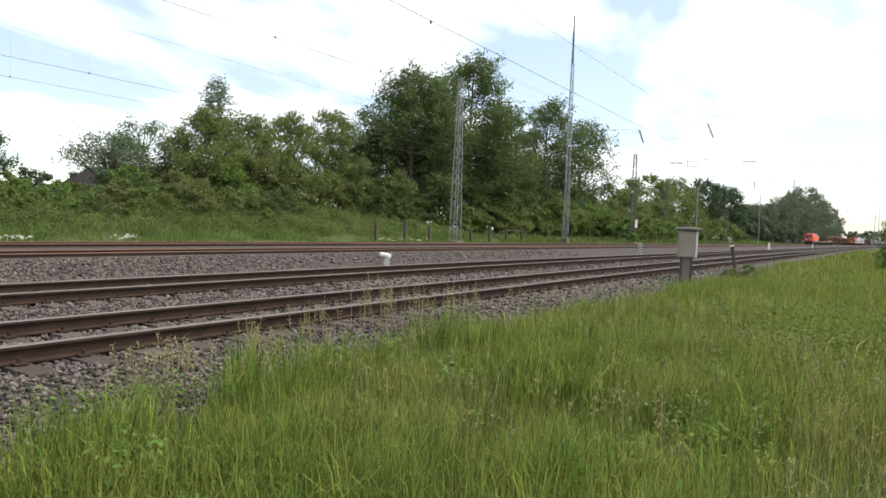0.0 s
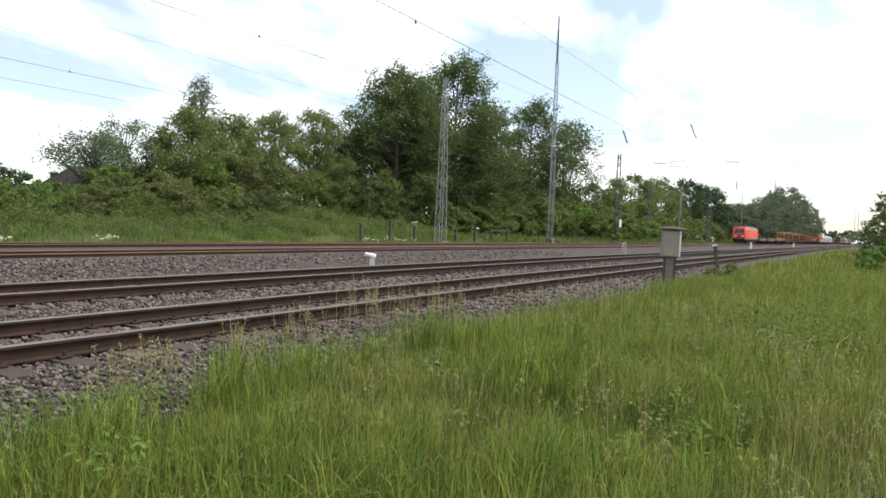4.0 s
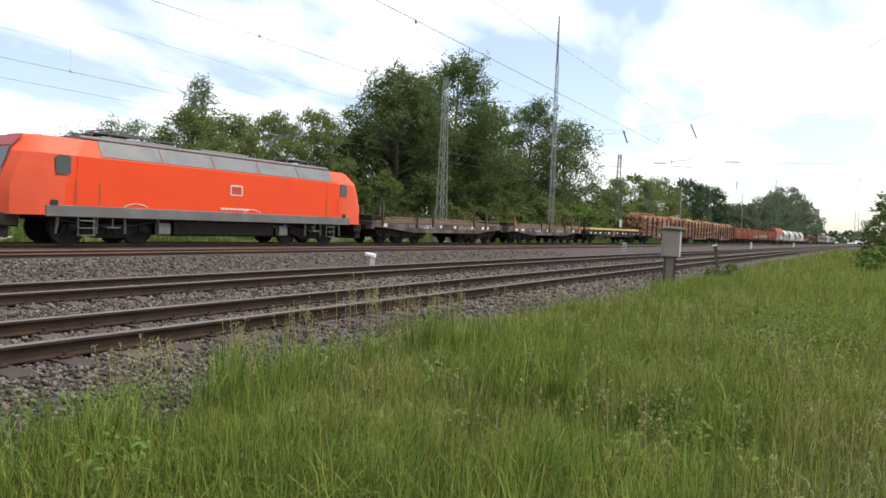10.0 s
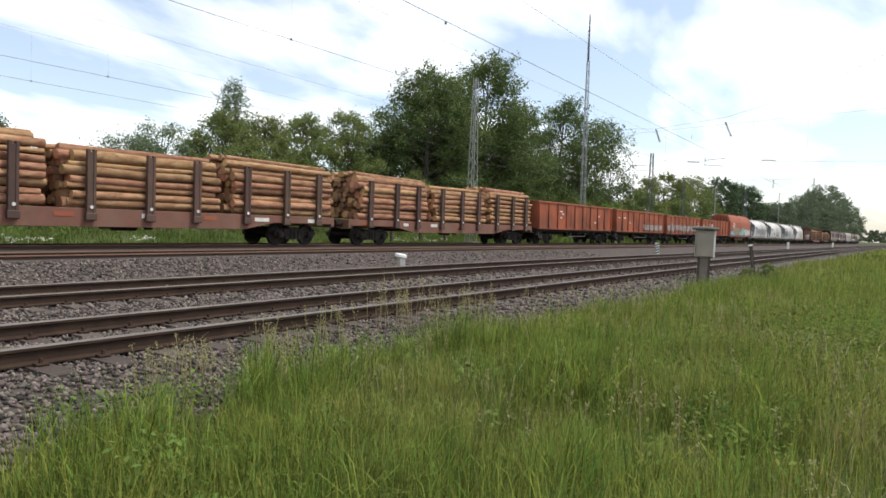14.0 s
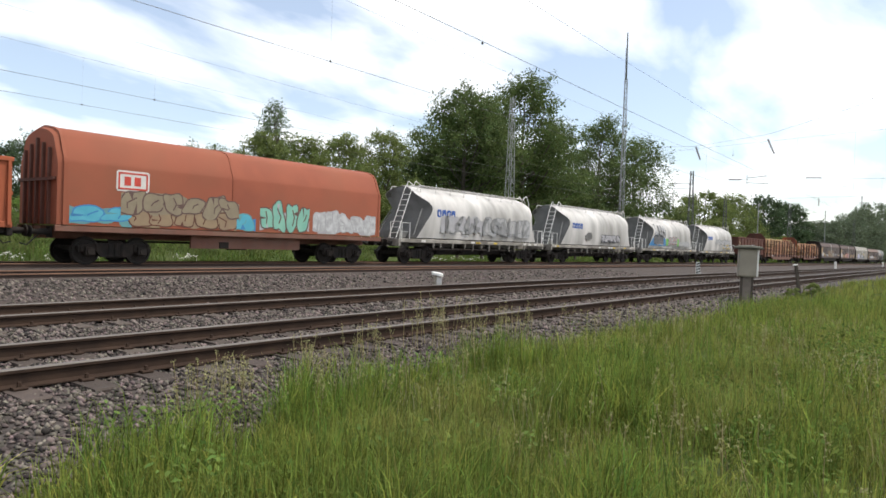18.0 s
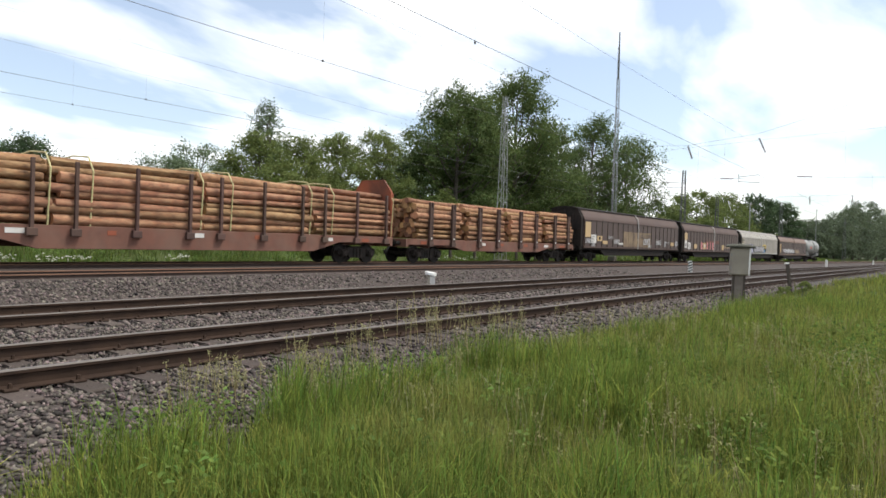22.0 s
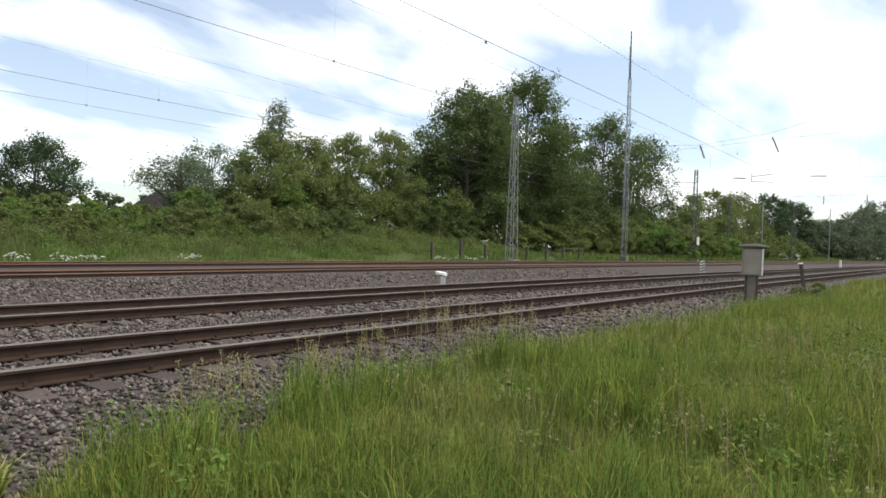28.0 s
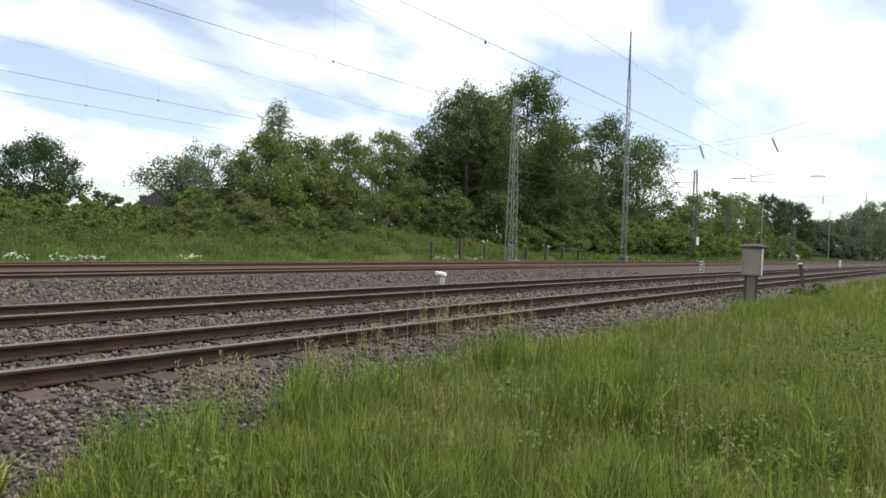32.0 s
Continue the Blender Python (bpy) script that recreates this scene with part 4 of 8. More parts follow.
def flat_wagon(s0, length, kind):
    h = length / 2 - 0.62
    if kind == "planks":
        W = vehicle("flat_wagon", "black flat wagon carrying pale planks along its deck", "wagon", s0)
        fm = UNDER
    else:
        W = vehicle("flat_wagon", "rusty grey flat wagon with short stakes and a worn deck", "wagon", s0)
        fm = material("grimy_wagon_side", (0.05, 0.036, 0.03), 0.85, other=(0.026, 0.02, 0.018), scale=2.0, dirt=(0.17, 0.13, 0.105), dirt_scale=1.3, dirt_amount=0.8, bump=0.15, stretch=(0.7, 1, 1.6))
    s = Shape()
    for y0, y1 in ((-1.38, -1.28), (1.28, 1.38)):
        s.prism_y([(-h, 0.98), (-h, 1.25), (h, 1.25), (h, 0.98), (h - 2.2, 0.84), (h - 3.9, 0.68), (-h + 3.9, 0.68), (-h + 2.2, 0.84)], y0, y1)
    s.box(-h, h, -0.2, 0.2, 0.85, 1.2)
    for x in (-h, h):
        s.box(x - 0.1, x + 0.1, -1.38, 1.38, 0.85, 1.24, 0.02)
    part("underframe", s, fm, W)
    nb = 34
    for i in range(nb):
        x = -h + (i + 0.5) * 2 * h / nb
        s = Shape().box(x - h / nb + 0.008, x + h / nb - 0.008, -1.36, 1.36, 1.25, 1.30 + 0.004 * (i % 3))
        part("deck_board", s, DECK, W)
    for y in (-1.4, 1.36):
        part("side_board", Shape().box(-h + 0.2, h - 0.2, y, y + 0.04, 1.22, 1.33), DECK if kind != "planks" else UNDER, W)
    rnd = random.Random(int(s0))
    if kind == "planks":
        s = Shape()
        for sx in (-1, 1):
            for y in (-1.1, 1.1):
                s.box(sx * h - 0.2 * sx - 0.08, sx * h - 0.2 * sx + 0.08, y - 0.07, y + 0.07, 1.3, 2.35, 0.01)
        part("end_stake", s, UNDER, W)
        for i, y in enumerate((-1.25, -0.85, -0.4, 0.1, 0.5, 0.95)):
            P = Shape().box(-h + 0.9, h - 0.5, y - 0.17, y + 0.17, 1.37, 1.55 + 0.01 * (i % 2), 0.01)
            part("plank", P, YELLOW_WOOD, W)
        # round yellow badge
        R = Shape()
        n = 20
        for k in range(n):
            a, b = 2 * math.pi * k / n, 2 * math.pi * (k + 1) / n
            R.add([(-0.6 + r * math.cos(q), -1.4, 0.98 + r * math.sin(q)) for r, q in ((0.24, a), (0.24, b), (0.19, b), (0.19, a))], [(0, 1, 2, 3)])
        for q in (90, 210, 330):
            a = radians(q)
            R.add([(-0.6 - 0.02 * math.sin(a), -1.4, 0.98 + 0.02 * math.cos(a)), (-0.6 + 0.02 * math.sin(a), -1.4, 0.98 - 0.02 * math.cos(a)), (-0.6 + 0.2 * math.cos(a), -1.4, 0.98 + 0.2 * math.sin(a))], [(0, 1, 2)])
        part("round_badge", R, YELLOW, W)
        for x in (-h + 2.2, h - 2.4):
            part("yellow_valve", Shape().tube((x, -1.45, 1.0), (x, -1.36, 1.0), 0.09, 0.09, 8), YELLOW, W)
    else:
        m2 = [STAKE, material("red_stake", (0.3, 0.07, 0.045), 0.8)]
        rnd.random()
        for i in range(9):
            x = -h + 0.8 + i * (2 * h - 1.6) / 8
            for y in (-1.42, 1.42):
                if rnd.random() < 0.6:
                    top = rnd.choice((1.75, 2.15, 2.3, 1.65))
                    part("stake", Shape().box(x - 0.05, x + 0.05, y - 0.05, y + 0.05, 1.0, top, 0.01), m2[int(rnd.random() < 0.35)], W)
        for y in (-1.3, 1.26):
            for i in range(6):
                a = -h + 1.9 + i * (2 * h - 2.2) / 6
                part("side_flap", Shape().box(a + 0.02, a + (2 * h - 2.2) / 6 - 0.02, y, y + 0.04, 1.31, 1.4 + 0.02 * (i % 2)), DECK, W)
            part("side_rail", Shape().box(-h + 1.8, h - 0.3, y - 0.02, y + 0.06, 1.5, 1.56, 0.01), DECK, W)
            for i in range(7):
                a = -h + 1.9 + i * (2 * h - 2.3) / 6
                part("rail_support", Shape().box(a - 0.04, a + 0.04, y, y + 0.04, 1.3, 1.51), DECK, W)
        part("end_bulkhead", Shape().box(-h + 0.1, -h + 1.3, -1.2, 1.2, 1.3, 1.6, 0.05), UNDER, W, "dark end bulkhead")
        for i in range(3):
            y = rnd.uniform(-0.9, 0.9)
            part("timber_bearer", Shape().box(-h + 0.5, h - 0.6, y - 0.09, y + 0.09, 1.31, 1.42 + 0.02 * i, 0.01), DECK, W)
    for i in range(12):
        x = -h + 0.95 + i * (2 * h - 1.9) / 11 + rnd.uniform(-0.3, 0.3)
        side_plate(W, x, x + rnd.uniform(0.25, 0.6), 0.98, 1.16, -1.38, PLATE_WHITE if rnd.random() < 0.6 else GREY_PAINT, "stencil")
    if kind != "planks":
        block_tag(W, -h + 4.6, -h + 6.0, 0.9, 1.18, -1.385, (TAG_GREY, TAG_BROWN, TAG_BROWN), int(abs(s0)), 3)
        block_tag(W, 1.4, 3.0, 0.9, 1.18, -1.385, (TAG_DULL, TAG_BROWN, TAG_BROWN), int(abs(s0)) + 1, 4)
    if kind == "planks":
        brake_gear(W, -h + 3.6, h - 3.6)
        add_bogie(W, -h + 2.0)
        add_bogie(W, h - 2.0)
    else:
        add_long_bogie(W, -h + 3.2)
        add_long_bogie(W, h - 3.2)
    ends(W, h)
    return W


LOGS = []
for q in range(7):
    rr = random.Random(q)
    n, r = 9, 0.155 + 0.02 * (q % 3)
    bow = [(rr.uniform(-0.02, 0.02), rr.uniform(-0.02, 0.02)) for _ in range(5)]
    s = Shape()
    s.loft([[(-0.5 + 0.25 * k, b[0] + r * (1.06 - 0.03 * k) * (1 + 0.05 * math.sin(3 * a + q)) * math.cos(2 * math.pi * a / n), b[1] + r * (1.06 - 0.03 * k) * math.sin(2 * math.pi * a / n)) for a in range(n)] for k, b in enumerate(bow)], False)
    k = len(s.v)
    s.add([s.v[i] for i in range(n)], [tuple(range(n))[::-1]], 1)
    s.add([s.v[i] for i in range(k - n, k)], [tuple(range(n))], 1)
    LOGS.append(s.mesh("log", [BARK, WOOD_END], smooth=0.9))


def log_stack(s0, x0, x1, top, seed, deck=1.32):
    """A pile of trunks; its own thing, carried along with its wagon."""
    st = vehicle("log_stack", "stack of reddish-brown pine trunks with pale cut ends", "logs", s0, "log stacks")
    rnd = random.Random(seed)
    d = 0.3
    rows_ = int((top - deck) / (d * 0.87))
    inner = Shape()
    for j in range(rows_):
        z = deck + 0.17 + j * d * 0.87
        half = 1.2 if j < rows_ - 3 else (1.12, 0.95, 0.62)[j - rows_ + 3]
        n = int(2 * half / d)
        for i in range(n + 1):
            y = -half + i * 2 * half / n + (0.08 if j % 2 else -0.08) * (0 < i < n) + rnd.uniform(-0.05, 0.04)
            a, b = x0 + rnd.uniform(-0.32, 0.14), x1 + rnd.uniform(-0.16, 0.16)
            zz = z + rnd.uniform(-0.04, 0.04)
            outer = i < 2 or j >= rows_ - 2 or (i % 3 == 0)
            if outer:
                ob = part("log", rnd.choice(LOGS), None, st)
                ob.location = ((a + b) / 2, y, zz)
                ob.rotation_euler = (rnd.uniform(0, 6.28), rnd.uniform(-0.014, 0.014), rnd.uniform(-0.014, 0.014))
                k = rnd.choice((0.62, 0.72, 0.8, 0.88, 0.96, 1.04))
                ob.scale = (b - a, k, k)
            else:
                inner.tube((a, y, zz), (b, y, zz), 0.15, 0.13, 7)
    tagged(part("log_core", inner, BARK_ISLAND, st), kind="stuff")
    return st


def log_wagon(s0, length, stacks, top, thin=False, at=(0.1, 0.48, 0.82)):
    h = length / 2 - 0.62
    W = vehicle("timber_wagon", "rust-brown bogie timber wagon with dark steel stakes", "wagon", s0)
    s = Shape()
    for y0, y1 in ((-1.36, -1.26), (1.26, 1.36)):
        low = 0.55 if thin else 0.68
        s.prism_y([(-h, 0.98), (-h, 1.3), (h, 1.3), (h, 0.98), (h - 3.6, 0.98), (h - 5.2, low), (-h + 5.2, low), (-h + 3.6, 0.98)], y0, y1)
    s.box(-h, h, -0.25, 0.25, 0.85, 1.25)
    for x in (-h, h):
        s.box(x - 0.1, x + 0.1, -1.36, 1.36, 0.85, 1.28, 0.02)
    for k in range(13):
        x = -h + k * 2 * h / 12
        s.box(x - 0.08, x + 0.08, -1.26, 1.26, 1.1, 1.29)
    part("underframe", s, RUST_FRAME, W, bevel=0.012)
    span = (2 * h - 0.1) / stacks
    for q in range(stacks):
        a, b = -h + 0.2 + q * span + (0.2 if thin else 0.7), -h + 0.25 + (q + 1) * span - 0.15
        log_stack(s0, a, b, top - 0.05 * ((q * 7 + int(s0)) % 3), int(s0) * 10 + q)
        for f in (at if not thin else (0.1, 0.5, 0.9)):
            x = a + f * (b - a)
            for y in (-1.43, 1.43):
                s = Shape()
                if thin:
                    s.box(x - 0.05, x + 0.05, y - 0.06, y + 0.06, 0.95, top - 0.2, 0.02)
                    s.box(x - 0.16, x + 0.16, y - 0.08, y + 0.06, 0.95, 1.2, 0.02)
                else:
                    s.box(x - 0.15, x - 0.06, y - 0.07, y + 0.07, 0.95, top - (0.5 if stacks == 3 else 0.3), 0.015)
                    s.box(x + 0.06, x + 0.15, y - 0.07, y + 0.07, 0.95, top - (0.5 if stacks == 3 else 0.3), 0.015)
                    s.box(x - 0.07, x + 0.07, y - 0.05, y + 0.06, 0.9, top - 0.58, 0.015)
                    s.box(x - 0.18, x + 0.18, y - 0.09, y + 0.06, 0.9, 1.15, 0.02)
                st = part("stake", s, STAKE, W)
                if y < 0 and not thin:
                    part("stencil", Shape().tube((x, y - 0.085, 1.34), (x, y - 0.07, 1.34), 0.06, 0.06, 8), PLATE_WHITE, st)
            if thin and f != 0.5:
                xs_ = x + 0.5
                s = Shape()
                s.pipe([(xs_, -1.33, 1.3), (xs_ + 0.03, -1.4, top - 0.45), (xs_, -1.1, top + 0.03), (xs_, 0, top + 0.12), (xs_, 1.1, top + 0.03), (xs_, 1.38, top - 0.45), (xs_, 1.33, 1.3)], 0.028)
                part("strap", s, material("pale_strap", (0.5, 0.45, 0.22), 0.7) if "pale_strap" not in bpy.data.materials else bpy.data.materials["pale_strap"], W, "pale yellow lashing strap")
    if thin:
        for sg, mt in ((-1, RUST_DARK), (1, RUST_RED)):
            x = sg * (h + 0.02)
            E = Shape().loft([[(x + dx, y, z) for y, z in ((-1.3, 1.2), (1.3, 1.2), (1.3, 3.55), (0.75, 4.2), (-0.75, 4.2), (-1.3, 3.55))] for dx in (-0.06, 0.06)])
            E.box(x - 0.1, x + 0.1, -1.32, -1.2, 0.95, 3.5, 0.02).box(x - 0.1, x + 0.1, 1.2, 1.32, 0.95, 3.5, 0.02)
            for z in (1.9, 2.7):
                E.box(x - 0.1, x + 0.1, -1.2, 1.2, z, z + 0.12)
            part("end_bulkhead", E, mt, W, "tall steel end bulkhead")
    rnd = random.Random(int(s0))
    for i in range(7):
        x = -h + 1.2 + i * (2 * h - 3) / 6 + rnd.uniform(-0.4, 0.4)
        side_plate(W, x, x + rnd.uniform(0.3, 0.8), 1.02, 1.18, -1.36, PLATE_WHITE if rnd.random() < 0.4 else HOOD, "stencil")
    brake_gear(W, -h + 3.8, h - 3.8)
    add_bogie(W, -h + 2.1)
    add_bogie(W, h - 2.1)
    ends(W, h)
    return W


def gondola(s0, length, mat, seed, top=3.15, ribs=9, label="rust-red open goods wagon with ribbed steel sides"):
    h = length / 2 - 0.62
    W = vehicle("open_wagon", label, "wagon", s0)
    t = 0.05
    part("side_wall", Shape().box(-h, h, -1.36, -1.36 + t, 1.2, top), mat, W)
    part("side_wall", Shape().box(-h, h, 1.36 - t, 1.36, 1.2, top), mat, W)
    for x0, x1, xr in ((-h, -h + t, -h - 0.05), (h - t, h, h)):
        part("end_wall", Shape().box(x0, x1, -1.3, 1.3, 1.2, top), mat, W)
        for y in (-0.85, 0, 0.85):
            part("end_rib", Shape().box(xr, xr + 0.05, y - 0.05, y + 0.05, 1.25, top - 0.08, 0.01), mat, W)
        part("end_rib", Shape().box(xr - 0.01, xr + 0.06, -1.3, 1.3, 2.1, 2.2, 0.01), mat, W)
    part("floor_plate", Shape().box(-h + t, h - t, -1.3, 1.3, 1.2, 1.26), RUST_FRAME, W)
    s = Shape()
    for y in (-1.36, 1.36):
        s.box(-h - 0.03, h + 0.03, y - 0.06, y + 0.06, top - 0.06, top + 0.08, 0.02)
        s.box(-h - 0.02, h + 0.02, y - 0.05, y + 0.05, 1.12, 1.3, 0.015)
    for x in (-h, h):
        s.box(x - 0.06, x + 0.06, -1.3, 1.3, top - 0.06, top + 0.08, 0.02)
    part("rim", s, mat, W)
    for y in (-1, 1):
        for k in range(ribs + 1):
            x = -h + 0.08 + k * (2 * h - 0.16) / ribs
            R = Shape()
            lo, hi = 0.12, 0.07
            yo = y * 1.36
            R.add([(x - 0.06, yo, 1.2), (x + 0.06, yo, 1.2), (x + 0.05, yo, top), (x - 0.05, yo, top), (x - 0.05, yo + y * lo, 1.2), (x + 0.05, yo + y * lo, 1.2), (x + 0.04, yo + y * hi, top - 0.05), (x - 0.04, yo + y * hi, top - 0.05)],
                  [(4, 5, 6, 7), (0, 4, 7, 3), (1, 2, 6, 5), (0, 1, 5, 4), (3, 7, 6, 2)])
            part("rib", R, mat, W)
        k = ribs // 3
        for dk in (k, ribs - k - 1):
            x = -h + 0.08 + (dk + 0.5) * (2 * h - 0.16) / ribs
            D = Shape().box(x - 0.62, x + 0.62, y * 1.375 - 0.02, y * 1.375 + 0.02, 1.32, top - 0.12)
            D.box(x - 0.5, x + 0.5, y * 1.39 - 0.03, y * 1.39 + 0.03, 2.05, 2.11)
            D.box(x - 0.03, x + 0.03, y * 1.39 - 0.03, y * 1.39 + 0.03, 1.4, top - 0.2)
            part("side_door", D, mat, W)
    part("solebar", Shape().box(-h + 0.1, h - 0.1, -1.2, -1.08, 0.95, 1.16, 0.01), UNDER, W)
    part("solebar", Shape().box(-h + 0.1, h - 0.1, 1.08, 1.2, 0.95, 1.16, 0.01), UNDER, W)
    part("centre_sill", Shape().box(-h + 0.1, h - 0.1, -0.2, 0.2, 0.85, 1.15), UNDER, W)
    for x in (-h, h):
        part("headstock", Shape().box(x - 0.08, x + 0.08, -1.3, 1.3, 0.88, 1.19, 0.02), UNDER, W)
    for sg in (-1, 1):
        part("step_iron", Shape().pipe([(sg * (h - 0.35), -1.22, 1.0), (sg * (h - 0.35), -1.3, 0.5), (sg * (h - 0.75), -1.3, 0.5), (sg * (h - 0.75), -1.22, 1.0)], 0.02), GREY_PAINT, W)
    part("brake_rod", Shape().pipe([(-2.0, -1.2, 1.0), (-1.7, -1.3, 0.62), (1.6, -1.3, 0.62), (2.0, -1.2, 1.0)], 0.02), GREY_PAINT, W)
    rnd = random.Random(seed)
    for i in range(6):
        x = -h + rnd.uniform(0.4, 2 * h - 1)
        z = rnd.uniform(1.4, 2.6)
        side_plate(W, x, x + rnd.uniform(0.15, 0.5), z, z + 0.1, -1.36, PLATE_WHITE, "stencil")
    brake_gear(W, -h + 3.2, h - 3.2)
    add_bogie(W, -h + 1.9)
    add_bogie(W, h - 1.9)
    ends(W, h)
    return W


def hood_wagon(s0, length):
    h = length / 2 - 0.62
    W = vehicle("hood_wagon", "brick-red telescopic hood wagon with sprayed lower sides", "wagon", s0)
    half_ = [(-1.46, 1.3), (-1.46, 3.26), (-1.43, 3.4), (-1.12, 4.12), (-0.98, 4.27), (-0.6, 4.42), (-0.2, 4.49), (0, 4.51)]
    prof = half_ + [(-y, z) for y, z in half_[-2::-1]]
    s = Shape()
    s.loft([[(x, y * k, 1.3 + (z - 1.3) * k2) for y, z in prof] for x, k, k2 in ((-h, 0.95, 0.97), (-h + 0.25, 1.0, 1.0), (h - 0.25, 1.0, 1.0), (h, 0.95, 0.97))])
    part("hood", s, HOOD, W, smooth=0.5)
    for x in (-h + 0.2, -1.0, h - 0.2):
        s = Shape()
        a = [(y * 1.012, 1.3 + (z - 1.3) * 1.008) for y, z in prof]
        s.loft([[(x - 0.05, y, z) for y, z in a], [(x + 0.05, y, z) for y, z in a]])
        part("hoop", s, HOOD, W)
    for a, b in ((-h - 0.09, -h + 0.02), (h - 0.02, h + 0.09)):
        s = Shape()
        for y in (-0.9, -0.45, 0, 0.45, 0.9):
            s.box(a, b, y - 0.05, y + 0.05, 1.3, 4.1 - abs(y) * 0.4, 0.02)
        s.box(a - 0.01, b + 0.01, -1.3, 1.3, 2.7, 2.8, 0.02)
        part("end_frame", s, RUST_DARK, W)
    s = Shape()
    s.box(-h - 0.05, h + 0.05, -1.45, -1.35, 1.08, 1.28, 0.02)
    s.box(-h - 0.05, h + 0.05, 1.35, 1.45, 1.08, 1.28, 0.02)
    s.box(-h, h, -0.25, 0.25, 0.85, 1.25)
    s.box(-2.6, 2.6, -1.2, -1.1, 0.6, 1.08)
    part("underframe", s, RUST_FRAME, W)
    side_plate(W, -5.6, -4.44, 2.5, 3.2, -1.46, PLATE_WHITE, "badge", "white square badge with red border", 0.06)
    for a, b, c, d in ((0.06, 1.1, 0.06, 0.12), (0.06, 1.1, 0.58, 0.64), (0.06, 0.12, 0.06, 0.64), (1.04, 1.1, 0.06, 0.64), (0.27, 0.5, 0.2, 0.5), (0.62, 0.85, 0.2, 0.5)):
        side_plate(W, -5.6 + a, -5.6 + b, 2.5 + c, 2.5 + d, -1.472, TAG_RED, "badge_border", d=0.006)
    block_tag(W, -h + 0.35, -h + 2.4, 1.32, 2.05, -1.462, (TAG_CYAN, TAG_TEAL, TAG_BLUE), 3, 2, label="turquoise sprayed splash")
    block_tag(W, -h + 2.1, -h + 6.6, 1.34, 2.0, -1.462, (TAG_TAN, TAG_TAN, RUST_DARK), 4, 5, label="ochre sprayed forms")
    block_tag(W, -h + 2.0, -h + 6.7, 1.72, 2.6, -1.468, (TAG_OLIVE, TAG_OLIVE, TAG_BROWN), 5, 6, label="olive sprayed forms with dark rims")
    block_tag(W, -h + 6.3, -h + 7.5, 1.34, 1.95, -1.47, (TAG_CYAN, TAG_BLUE, TAG_TEAL), 6, 1, label="turquoise sprayed splash")
    block_tag(W, -h + 7.7, -h + 10.3, 1.36, 2.55, -1.462, (TAG_MINT, TAG_GREY, TAG_BROWN), 7, 4, label="mint-green sprayed forms")
    block_tag(W, -h + 10.5, h - 0.4, 1.36, 2.35, -1.462, (TAG_WHITE, TAG_GREY, TAG_SMOKE), 8, 5, label="white and silver sprayed forms")
    brake_gear(W, -h + 3.2, h - 3.2)
    add_bogie(W, -h + 2.1)
    add_bogie(W, h - 2.1)
    ends(W, h)
    return W


